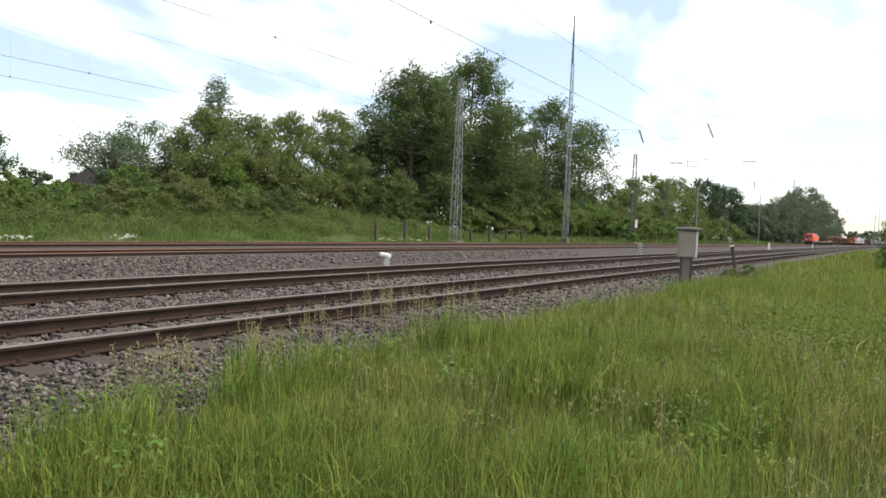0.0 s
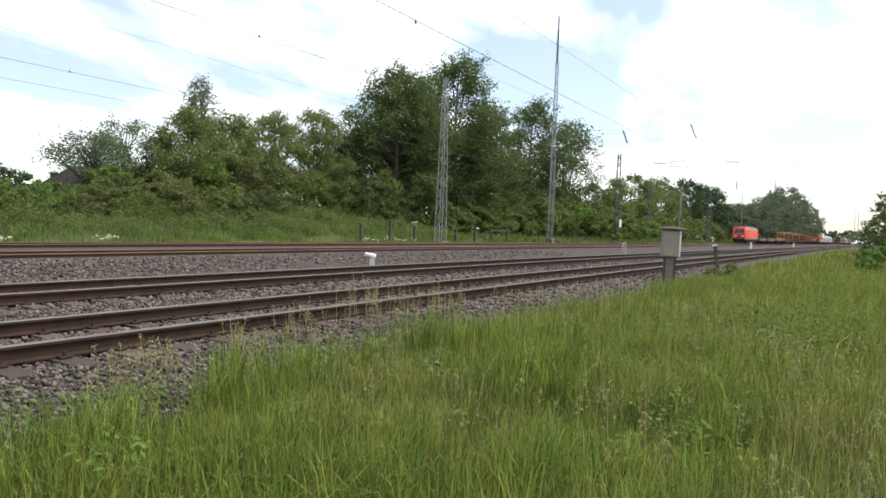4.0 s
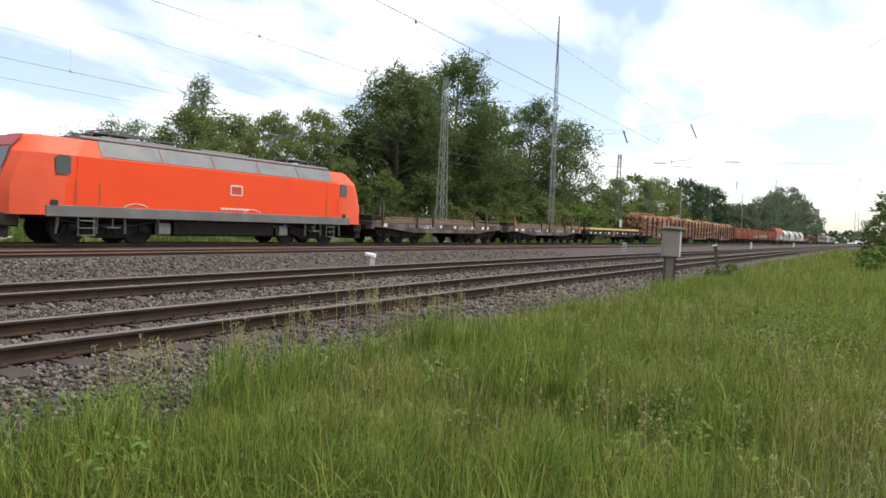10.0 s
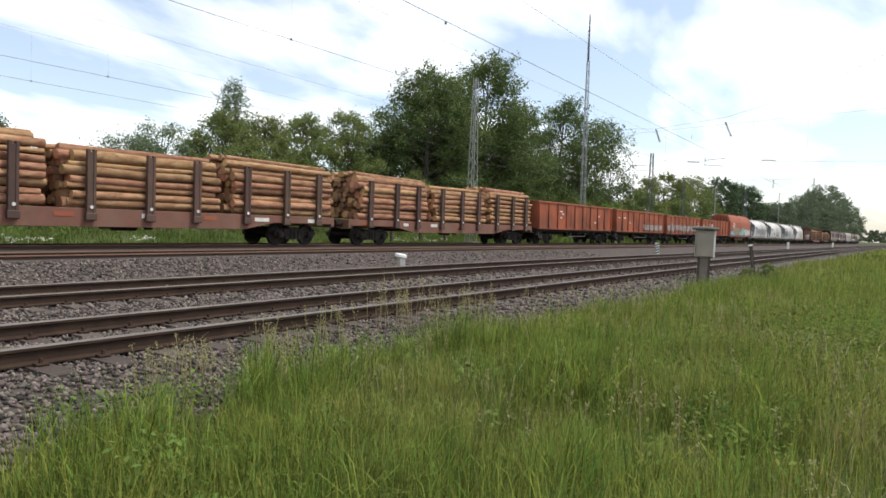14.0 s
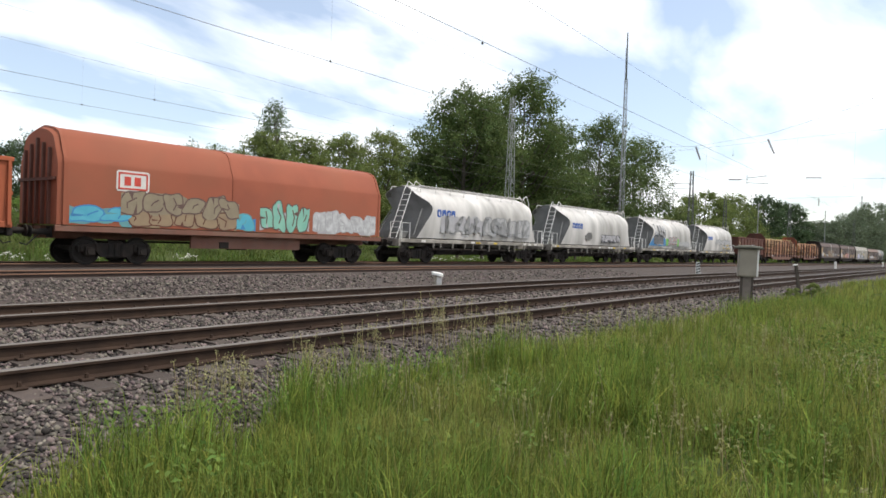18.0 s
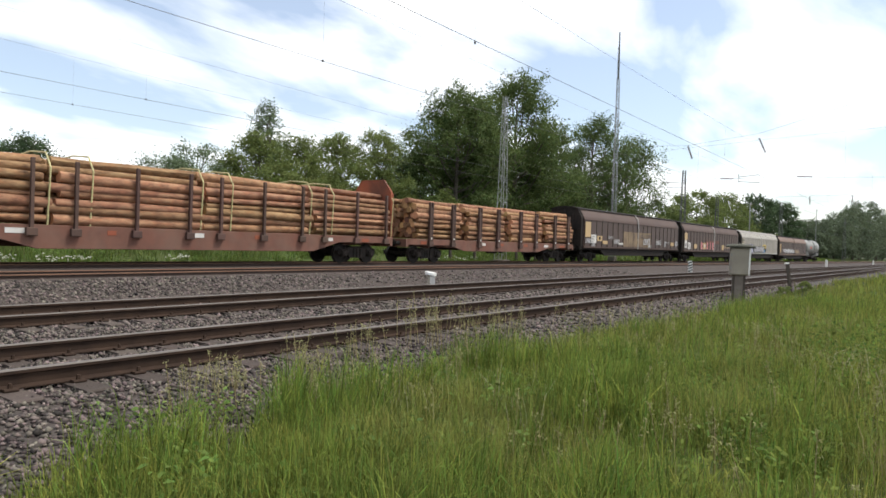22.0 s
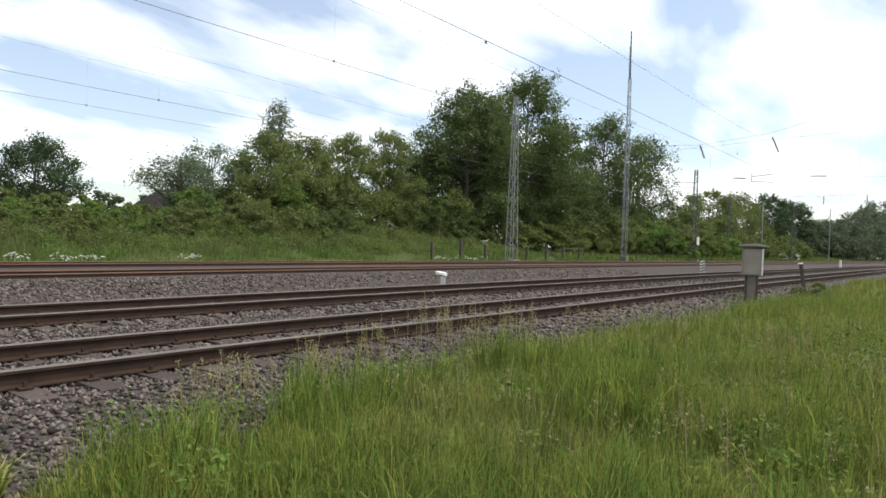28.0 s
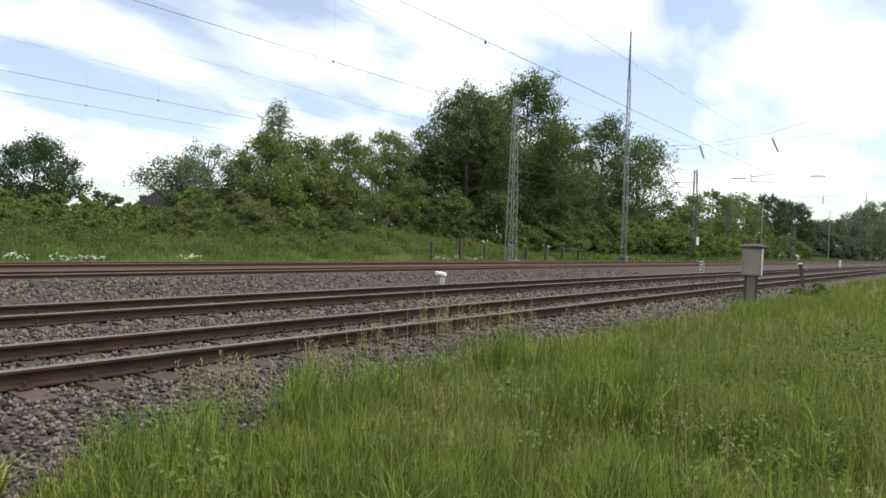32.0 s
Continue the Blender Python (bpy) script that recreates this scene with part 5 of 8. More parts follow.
def silo_wagon(s0, length, k):
    h = length / 2 - 0.62
    W = vehicle("silo_wagon", "dusty white cement silo wagon with sloping hopper ends", "wagon", s0)
    b = h - 0.95
    back = b - (0.5, 0.6, 1.0, 0.45)[k]
    # barrel: the leading end is notched by a dark recess, the other runs nearly straight down to a flared skirt
    prof = [(-1.4, 1.36), (-1.46, 1.75), (-1.48, 2.2), (-1.48, 2.5), (-1.47, 2.7), (-1.45, 2.9)] + [(-1.45 * math.cos(a), 2.8 + 1.28 * math.sin(a)) for a in (0.2, 0.36, 0.5, 0.6, 0.72, 0.9, 1.05, 1.2)] + [(-0.3, 4.1), (0.3, 4.1)]
    prof = prof + [(-y, z) for y, z in prof[13::-1]]
    zs = (1.3, 1.55, 2.2, 2.55, 2.75, 2.95, 3.15, 3.3, 3.45, 3.65, 3.85, 4.1)
    front = (0.3, 0.5, 1.0, 1.35, 1.52, 1.58, 1.53, 1.3, 0.88, 0.55, 0.5, 0.7)
    rear = (-0.5, -0.2, 0.15, 0.24, 0.24, 0.2, 0.15, 0.1, 0.08, 0.1, 0.18, 0.34)
    cut = lambda sg: [((-b + float(np.interp(z, zs, front)) if sg < 0 else back - float(np.interp(z, zs, rear))), y, z) for y, z in prof]
    s = Shape()
    s.loft([cut(-1), [(p[0] + 0.35, p[1], p[2]) for p in cut(-1)], [(p[0] - 0.35, p[1], p[2]) for p in cut(1)], cut(1)], False)
    part("barrel", s, SILO, W, smooth=0.6)
    for sg in (-1, 1):
        ring = [(p[0] - sg * 0.06, p[1] * 0.985, p[2] - 0.01) for p in cut(sg)]
        deep = [((-b + 2.5 if sg < 0 else back - 1.0), p[1] * 0.5, 2.6 + (p[2] - 2.6) * 0.55) for p in cut(sg)]
        part("hopper_slope", Shape().loft([ring, deep]), HOPPER_GREY, W, "dusty recessed end plate with shade painted into its grey", smooth=0.5)
        bb, foot = (b - 0.5, h - 0.2) if sg < 0 else (back + 0.05, back + 0.45)
        s = Shape()
        e = b if sg < 0 else back
        for y in (-1.2, 1.2):
            s.tube((sg * (e - 0.2), y * 1.1, 1.5), (sg * (e - 1.1), y * 0.9, 2.9), 0.035, 0.035, 6)
        s.box(min(sg * (e - 1.5), sg * e), max(sg * (e - 1.5), sg * e), -0.6, 0.6, 1.3, 1.7, 0.05)
        part("end_strut", s, SILO_LOW, W)
        s = Shape()
        for y in (-0.25, 0.25):
            s.pipe([(sg * foot, y - 0.7, 1.3), (sg * (bb + 0.12), y - 0.7, 3.9), (sg * (bb - 0.2), y - 0.7, 4.35), (sg * (bb - 0.6), y - 0.7, 4.15)], 0.022)
        for i in range(9):
            f = i / 9
            x = sg * (foot + (bb + 0.12 - foot) * f)
            s.tube((x, -0.95, 1.3 + 2.6 * f), (x, -0.45, 1.3 + 2.6 * f), 0.018, 0.018, 5)
        part("ladder", s, WHITE, W)
        for ya, yb in ((-1.35, -0.7), (0.7, 1.35)):
            part("end_rail", Shape().pipe([(sg * (h - 0.05), ya, 1.25), (sg * (h - 0.05), ya, 2.15), (sg * (h - 0.05), yb, 2.15), (sg * (h - 0.05), yb, 1.25)], 0.022), WHITE, W)
        part("side_rail", Shape().pipe([(sg * (h - 0.15), -1.38, 1.25), (sg * (h - 0.15), -1.38, 2.1), (sg * (h - 0.75), -1.4, 2.1), (sg * (h - 0.75), -1.4, 1.3)], 0.022), WHITE, W)
    # roof walk
    s = Shape()
    s.box(-b + 1.0, back - 0.5, -0.3, 0.3, 4.13, 4.17)
    for y in (-0.95, 0.95):
        s.pipe([(-b + 0.8, y, 3.9), (-b + 1.0, y, 4.13), (back - 0.5, y, 4.13), (back - 0.3, y, 3.9)], 0.025)
        for i in range(9):
            x = -b + 1.1 + i * (back + b - 1.7) / 8
            s.tube((x, y, 3.7), (x, y, 4.13), 0.015, 0.015, 5)
    part("roof_walk", s, SILO, W)
    for i in range(3):
        x = -b + 2.2 + i * (2 * b - 4.4) / 2
        part("filling_hatch", Shape().tube((x, 0, 4.05), (x, 0, 4.24), 0.32, 0.3, 14), SILO_LOW, W)
    # grey hopper bottoms
    s = Shape()
    nh = 3
    for i in range(nh):
        c = -b + 1.9 + (i + 0.5) * (2 * b - 3.8) / nh
        w = (2 * b - 3.8) / nh / 2
        s.loft([[(c - w, -1.1, 1.4), (c + w, -1.1, 1.4), (c + w, 1.1, 1.4), (c - w, 1.1, 1.4)], [(c - 0.25, -0.3, 0.75), (c + 0.25, -0.3, 0.75), (c + 0.25, 0.3, 0.75), (c - 0.25, 0.3, 0.75)]])
    part("hopper", s, SILO_LOW, W)
    for i in range(4):
        x = -b + 3.0 + i * (2 * b - 6.0) / 3
        part("outlet_valve", Shape().tube((x, -0.75, 0.95), (x, -0.75, 0.5), 0.2, 0.12, 10).tube((x - 0.3, -0.75, 0.52), (x + 0.3, -0.75, 0.52), 0.07, 0.07, 8), UNDER, W)
    part("outlet_manifold", Shape().box(-h + 3.4, h - 3.4, -0.55, 0.55, 0.46, 0.9, 0.06), UNDER, W)
    s = Shape()
    for y0, y1 in ((-1.44, -1.34), (1.34, 1.44)):
        s.box(-h, h, y0, y1, 1.1, 1.3, 0.02)
    for x in (-h, h):
        s.box(x - 0.08, x + 0.08, -1.4, 1.4, 0.92, 1.3, 0.02)
    s.box(-h, h, -0.2, 0.2, 0.88, 1.15)
    part("underframe", s, FRAME_BEIGE, W)
    rnd = random.Random(k)
    for i in range(11):
        x = -h + 2.6 + i * (2 * h - 5.2) / 10 + rnd.uniform(-0.2, 0.2)
        part("bracket", Shape().box(x - 0.03, x + 0.03, -1.44, -1.36, rnd.choice((0.72, 0.85)), 1.12), FRAME_BEIGE, W)
    part("air_pipe", Shape().pipe([(-b + 1.5, -1.3, 0.78), (b - 1.5, -1.3, 0.78)], 0.045), UNDER, W)
    curve = lambda z: -1.49 if z < 2.6 else -1.5 * math.cos(math.asin(min(0.95, max(0, (z - 2.75) / 1.3)))) - 0.02
    if k == 0:
        block_tag(W, -4.1, 0.1, 1.7, 2.75, -1.487, (TAG_GREY, TAG_SMOKE, TAG_SMOKE), 11, 5, label="smoky grey sprayed outlines")
        block_tag(W, 0.1, back - 0.5, 1.62, 2.85, -1.487, (TAG_SMOKE, TAG_SMOKE, TAG_ASH), 12, 6, label="smoky grey sprayed outlines")
        scrawl(W, -3.9, back - 0.5, 1.6, 2.8, -1.52, (TAG_ASH, TAG_ASH), 13, 26, tilt=lambda z: curve(z) - 0.03)
    elif k == 1:
        block_tag(W, 0.4, b - 2.5, 1.6, 2.3, -1.487, (TAG_GREY, TAG_BLACK, TAG_BLACK), 14, 5, label="black sprayed piece with pale cores")
        scrawl(W, -2.3, -1.4, 1.65, 2.4, -1.49, (SILO_LOW, SILO_LOW, SILO_LOW), 15, 4, tilt=curve)
    elif k == 2:
        tri = [(-6.2, 1.58), (-1.9, 1.58), (-1.9, 2.2), (-2.7, 2.5), (-3.4, 2.35), (-4.4, 2.72)]
        part("graffiti", Shape().add([(x, -1.492, z) for x, z in tri], [(0, 1, 2, 3, 4, 5)]), TAG_BLUE, W, "flat blue sprayed field")
        block_tag(W, -5.0, -2.5, 1.64, 2.62, -1.5, (TAG_CHAR, TAG_SMOKE, TAG_BLACK), 22, 3, label="grey sprayed forms with black rims")
        for ch, px, pz, sz, wd in (("L", -4.75, 2.62, 1.25, 1.05), ("U", -3.85, 2.58, 1.2, 1.1), ("S", -2.75, 2.42, 1.4, 1.1)):
            words(W, ch, px, pz - 0.03, -1.53, sz, TAG_BLACK, "graffiti", wd, 0.1, tilt=curve)
            words(W, ch, px, pz, -1.54, sz, TAG_WHITE, "graffiti", wd, 0.05, tilt=curve)
        block_tag(W, -1.75, -1.1, 1.62, 2.3, -1.487, (TAG_GREEN, TAG_GREEN, TAG_GREEN), 24, 1)
        block_tag(W, 1.1, 1.75, 1.62, 2.3, -1.487, (TAG_GREEN, TAG_GREEN, TAG_GREEN), 26, 1)
        block_tag(W, -1.2, 1.25, 1.6, 2.55, -1.49, (SILO, TAG_SMOKE, TAG_BLACK), 23, 3, label="pale sprayed forms with dark rims")
        scrawl(W, -1.1, 1.4, 1.65, 2.5, -1.52, (TAG_SMOKE, TAG_RED), 27, 4)
        block_tag(W, 1.9, 5.0, 1.6, 2.1, -1.487, (TAG_SMOKE, TAG_ASH, TAG_SMOKE), 25, 5, label="smeared grey sprayed band")
    else:
        block_tag(W, -b + 4.4, back - 0.8, 2.05, 2.7, -1.487, (TAG_SMOKE, SILO, TAG_CHAR), 31, 6)
        block_tag(W, b - 4.2, b - 1.0, 1.62, 2.1, -1.5, (TAG_SMOKE, YELLOW, TAG_BLACK), 32, 4)
    if k in (0, 1, 3):
        for i in range(4):
            x = -b + (1.95 if k < 3 else 1.7) + i * 0.42
            mark = side_plate(W, x, x + 0.34, 2.52, 2.92, -1.478, LOGO_BLUE, "logo_bar", "blue logo bar", 0.06)
            side_plate(mark, x + 0.12, x + 0.21, 2.6, 2.7 if i % 2 else 2.8, -1.491, SILO, "logo_gap", d=0.003)
    for i in range(8):
        x = rnd.uniform(-h + 0.3, h - 0.8)
        side_plate(W, x, x + 0.35, 1.14, 1.25, -1.44, PLATE_WHITE if i % 3 else YELLOW, "stencil")
    add_bogie(W, -h + 2.0)
    add_bogie(W, h - 2.0)
    ends(W, h)
    return W


def van(s0, length, k):
    h = length / 2 - 0.55
    light = k == 2
    wall, roof = (VAN_LIGHT, VAN_LIGHT_ROOF) if light else (VAN, VAN_TAN if k == 3 else VAN_ROOF)
    W = vehicle("sliding_wall_van", ("pale grey-silver sliding-wall van with sprayed letters" if light else "dark brown sliding-wall van with ribbed sides and stickers"), "wagon", s0)
    half_ = [(-1.42, 1.2), (-1.42, 3.3), (-1.4, 3.42), (-1.34, 3.56), (-1.12, 3.95), (-1.02, 4.05), (-0.55, 4.17), (0, 4.22)]
    prof = half_ + [(-y, z) for y, z in half_[-2::-1]]
    s = Shape()
    s.loft([[(x, y, z) for y, z in prof] for x in (-h, h)])
    part("end_wall", s, UNDER, W, smooth=0.5)
    low = half_[:6]
    R = Shape()
    R.loft([[(x, y, z) for y, z in ((-1.2, 4.0), (-1.2, 4.09), (-0.6, 4.23), (0, 4.28), (0.6, 4.23), (1.2, 4.09), (1.2, 4.0), (0, 4.12))] for x in (-h - 0.08, h + 0.08)])
    part("roof_cap", R, VAN_LIGHT_ROOF if light else UNDER, W, "dark roof cap with overhanging edge")
    for half_i, (a, b) in enumerate(((-h + 0.35, -0.06), (0.06, h - 0.35))):
        for sd in (-1, 1):
            D = Shape()
            outer = [(sd * (y - 0.06) * -1 if sd > 0 else y - 0.06, z) for y, z in low]
            D.sheet([[(x, y, z) for y, z in outer] for x in (a, b)])
            y0 = outer[0][0]
            D.box(a, b, min(y0, y0 - sd * 0.06), max(y0, y0 - sd * 0.06), 1.1, 1.2)
            dr = part("sliding_wall", D, roof, W, smooth=0.5)
            P = Shape()
            ym = sd * 1.485
            P.box(a + 0.05, b - 0.05, ym - 0.008, ym + 0.008, 1.26, 3.22)
            part("wall_sheet", P, wall, dr)
            n = 10
            for i in range(n + 1):
                x = a + 0.1 + i * (b - a - 0.2) / n
                R = Shape().box(x - 0.03, x + 0.03, sd * 1.495 - 0.02, sd * 1.495 + 0.02, 1.24, 3.24, 0.01)
                part("rib", R, UNDER if not light else VAN_LIGHT, dr)
            if light:
                for i in range(1, n):
                    x = a + 0.1 + i * (b - a - 0.2) / n
                    part("roof_bow", Shape().pipe([(x, -sd * -1.49, 3.34), (x, -sd * -1.41, 3.58), (x, -sd * -1.19, 3.96)], 0.022, 5), VAN_LIGHT_ROOF, dr)
            R = Shape()
            R.box(a, b, sd * 1.5 - 0.03, sd * 1.5 + 0.03, 3.22, 3.3, 0.01)
            R.box(a, b, sd * 1.5 - 0.03, sd * 1.5 + 0.03, 1.12, 1.22, 0.01)
            part("runner", R, roof, dr)
    s = Shape()
    hook = [(-1.52, 1.1), (-1.54, 3.3), (-1.45, 3.75), (-1.2, 4.05)]
    s.pipe([(0, y, z) for y, z in hook], 0.03, 6)
    part("centre_post", s, PLATE_WHITE if k < 3 else wall, W)
    for y in (-1.3, 1.3):
        part("solebar", Shape().box(-h - 0.04, h + 0.04, y - 0.08, y + 0.08, 0.98, 1.2, 0.02), UNDER, W)
        part("truss", Shape().prism_y([(-h + 3.7, 0.99), (-h + 4.6, 0.52), (h - 4.6, 0.52), (h - 3.7, 0.99)], y - 0.05, y + 0.05), UNDER, W)
    part("centre_sill", Shape().box(-h, h, -0.25, 0.25, 0.85, 1.18), UNDER, W)
    s = Shape()
    for sg in (-1, 1):
        for y in (-0.7, 0, 0.7):
            s.box(min(sg * h, sg * (h + 0.07)), max(sg * h, sg * (h + 0.07)), y - 0.05, y + 0.05, 1.2, 4.0 - y * y * 0.6, 0.015)
        s.box(min(sg * h, sg * (h + 0.09)), max(sg * h, sg * (h + 0.09)), -1.3, 1.3, 2.5, 2.58)
    part("end_rib", s, UNDER if not light else GREY_PAINT, W)
    y = -1.535
    cell = lambda i: -h + 0.45 + i * (h - 0.51) / 10
    if k == 0:
        side_plate(W, cell(0) + 0.06, cell(1) - 0.06, 1.95, 3.1, y, PAPER, "poster", "faded tan poster")
        side_plate(W, cell(1) + 0.06, cell(2) - 0.1, 1.5, 2.15, y, PLATE_WHITE, "sticker", "white sticker with small print")
        for q in range(4):
            side_plate(W, cell(1) + 0.14, cell(1) + 0.5 + 0.12 * (q % 2), 1.58 + q * 0.13, 1.63 + q * 0.13, y - 0.012, GREY_PAINT, "print_line", d=0.003)
        side_plate(W, cell(2) + 0.08, cell(3) - 0.1, 1.68, 2.08, y, PAPER, "sticker", "tan sticker with a round mark")
        part("round_mark", Shape().tube((cell(2.5), y - 0.02, 1.88), (cell(2.5), y - 0.012, 1.88), 0.15, 0.15, 14), UNDER, W)
        side_plate(W, cell(3) + 0.08, cell(4) - 0.1, 1.45, 1.72, y, PAPER, "sticker")
        side_plate(W, cell(6) + 0.1, cell(7) - 0.12, 1.45, 1.6, y, PLATE_WHITE, "sticker")
        field_mat = material("ochre_lettering_field", (0.23, 0.165, 0.095), 0.8, other=(0.15, 0.1, 0.068), scale=1.5, dirt=(0.07, 0.048, 0.036), dirt_scale=1.2, dirt_amount=0.6)
        for q in (7, 8, 9, 10, 11, 12):
            side_plate(W, cell(q) + 0.03, cell(q + 1) - 0.03, 1.28, 2.58 - 0.02 * (q % 2), y + 0.02, field_mat, "faded_advert", "large faded ochre advert")
        for ch, q in (("S", 9.05), ("W", 9.75), ("A", 10.5), ("G", 11.0), ("G", 11.5), ("O", 12.0), ("N", 12.5)):
            words(W, ch, cell(q), 2.05, y + 0.004, 0.56, VAN, "lettering", 1.15, 0.01)
        for i_, z_, sz in ((0.05, 1.5, 0.5), (1.1, 1.26, 0.32), (5.1, 1.5, 0.56), (11.15, 1.52, 0.86), (12.35, 1.28, 0.34), (14.1, 1.56, 0.7)):
            words(W, "LINKS", cell(i_), z_, y - 0.022, sz * 0.92, TAG_WHITE, "graffiti", 0.8, 0.014, 0.2)
        scrawl(W, cell(4.1), cell(4.95), 1.85, 2.15, y, (TAG_WHITE, VAN), 41, 6)
        block_tag(W, cell(13.1), cell(13.85), 1.4, 1.85, y + 0.01, (VAN, TAG_BLACK, VAN), 45, 2)
        scrawl(W, cell(16.3), cell(16.85), 1.35, 2.0, y, (TAG_WHITE, VAN), 42, 5)
        scrawl(W, cell(17.2), cell(17.5), 1.65, 1.95, y, (TAG_WHITE, VAN), 46, 2)
        scrawl(W, cell(19.25), cell(19.85), 1.4, 2.1, y, (TAG_WHITE, VAN), 43, 5)
        side_plate(W, cell(18.0), cell(18.85), 1.5, 1.85, y, PAPER, "sticker")
    elif k == 1:
        side_plate(W, -h + 0.5, -h + 1.35, 2.3, 3.05, y, PAPER, "poster", "faded tan poster")
        side_plate(W, -h + 0.5, -h + 1.3, 1.5, 2.28, y, PLATE_WHITE, "sticker", "white notice below the poster")
        side_plate(W, -h + 0.7, -h + 1.1, 1.65, 1.95, y - 0.012, GREY_PAINT, "print_block", d=0.003)
        side_plate(W, -h + 1.55, -h + 2.45, 1.35, 2.05, y, PLATE_WHITE, "sticker")
        for q in range(4):
            side_plate(W, -h + 1.65, -h + 2.1 + 0.12 * (q % 2), 1.45 + q * 0.13, 1.5 + q * 0.13, y - 0.012, GREY_PAINT, "print_line", d=0.003)
        for i, x in enumerate((cell(13), cell(17.6))):
            side_plate(W, x, x + 0.8, 1.35, 1.95, y, PAPER, "sticker")
        for ch, i in (("R", 5), ("S", 7), ("I", 8)):
            words(W, ch, cell(i) + (0.22 if ch != "I" else 0.42), 1.42, y - 0.02, 1.02, TAG_PINK, "graffiti", 1.15, 0.05)
        side_plate(W, cell(6) + 0.1, cell(7) - 0.08, 1.38, 2.1, y, PAPER, "sticker", "tan sticker with a round mark")
        part("round_mark", Shape().tube((cell(6.5), y - 0.025, 1.78), (cell(6.5), y - 0.012, 1.78), 0.2, 0.2, 14), PLATE_WHITE, W)
        side_plate(W, cell(3) + 0.05, cell(4) - 0.1, 1.45, 1.9, y, PAPER, "sticker")
        red_mat = material("faded_red_lettering", (0.16, 0.07, 0.05), 0.8, other=(0.07, 0.048, 0.04), scale=3)
        for q in (7, 8, 9, 10, 11):
            side_plate(W, cell(q) + 0.04, cell(q + 1) - 0.04, 2.02, 2.4, y + 0.015, red_mat, "faded_advert", "faded rust-red advert strip")
        block_tag(W, cell(14.0), cell(16.9), 1.55, 1.95, y + 0.02, (TAG_TAN, VAN, VAN), 44, 3)
        words(W, "E", cell(9) + 0.22, 1.42, y - 0.024, 1.02, TAG_PINK, "graffiti", 1.15, 0.05)
    elif k == 2:
        side_plate(W, -h + 0.5, -h + 1.45, 1.4, 3.1, y, FADED_NOTICE, "poster", "faded cream notice panel")
        for q in range(5):
            side_plate(W, -h + 0.65, -h + 1.0 + 0.1 * (q % 3), 2.0 + q * 0.14, 2.06 + q * 0.14, y - 0.012, TAG_OLIVE, "print_line", d=0.003)
        scrawl(W, -h + 1.9, -h + 3.0, 1.35, 2.0, y, (TAG_GREY, TAG_BLACK), 50, 6)
        scrawl(W, -8.7, 3.0, 1.26, 2.2, y + 0.02, (TAG_BLACK, TAG_BLACK, TAG_BLACK), 51, 40)
        words(W, "MESK", -8.5, 1.3, y - 0.03, 1.42, TAG_VIOLET, "graffiti", 1.04, 0.12)
        words(W, "MESK", -8.5, 1.3, y - 0.045, 1.42, TAG_LILAC, "graffiti", 1.04, 0.055)
        block_tag(W, -4.4, 1.5, 1.3, 2.25, y - 0.02, (TAG_GREY, TAG_BLACK, TAG_BLACK), 52, 9, label="silver sprayed forms on black")
        block_tag(W, 0.9, 2.2, 1.28, 1.75, y - 0.015, (TAG_BLUE, TAG_BLUE, TAG_BLUE), 53, 2)
        side_plate(W, 0.9, 2.9, 1.95, 2.42, y, YELLOW, "yellow_advert", "yellow advert plate")
        for q in range(4):
            side_plate(W, 1.2 + q * 0.42, 1.5 + q * 0.42, 2.06, 2.3, y - 0.012, TAG_BLACK, "logo_bar", d=0.004)
        side_plate(W, -h + 0.72, -h + 1.3, 2.78, 2.98, y - 0.014, TAG_BLACK, "sticker")
    else:
        side_plate(W, -h + 0.45, -h + 1.2, 1.5, 2.9, y, PAPER, "poster")
        block_tag(W, -h + 3.0, 0.5, 1.4, 2.2, y + 0.02, (TAG_WHITE, VAN, VAN), 61, 8)
        block_tag(W, 1.2, 4.6, 1.4, 2.1, y + 0.02, (TAG_TAN, VAN, VAN), 62, 4)
    brake_gear(W, -h + 4, h - 4)
    add_bogie(W, -h + 2.3)
    add_bogie(W, h - 2.3)
    ends(W, h)
    return W


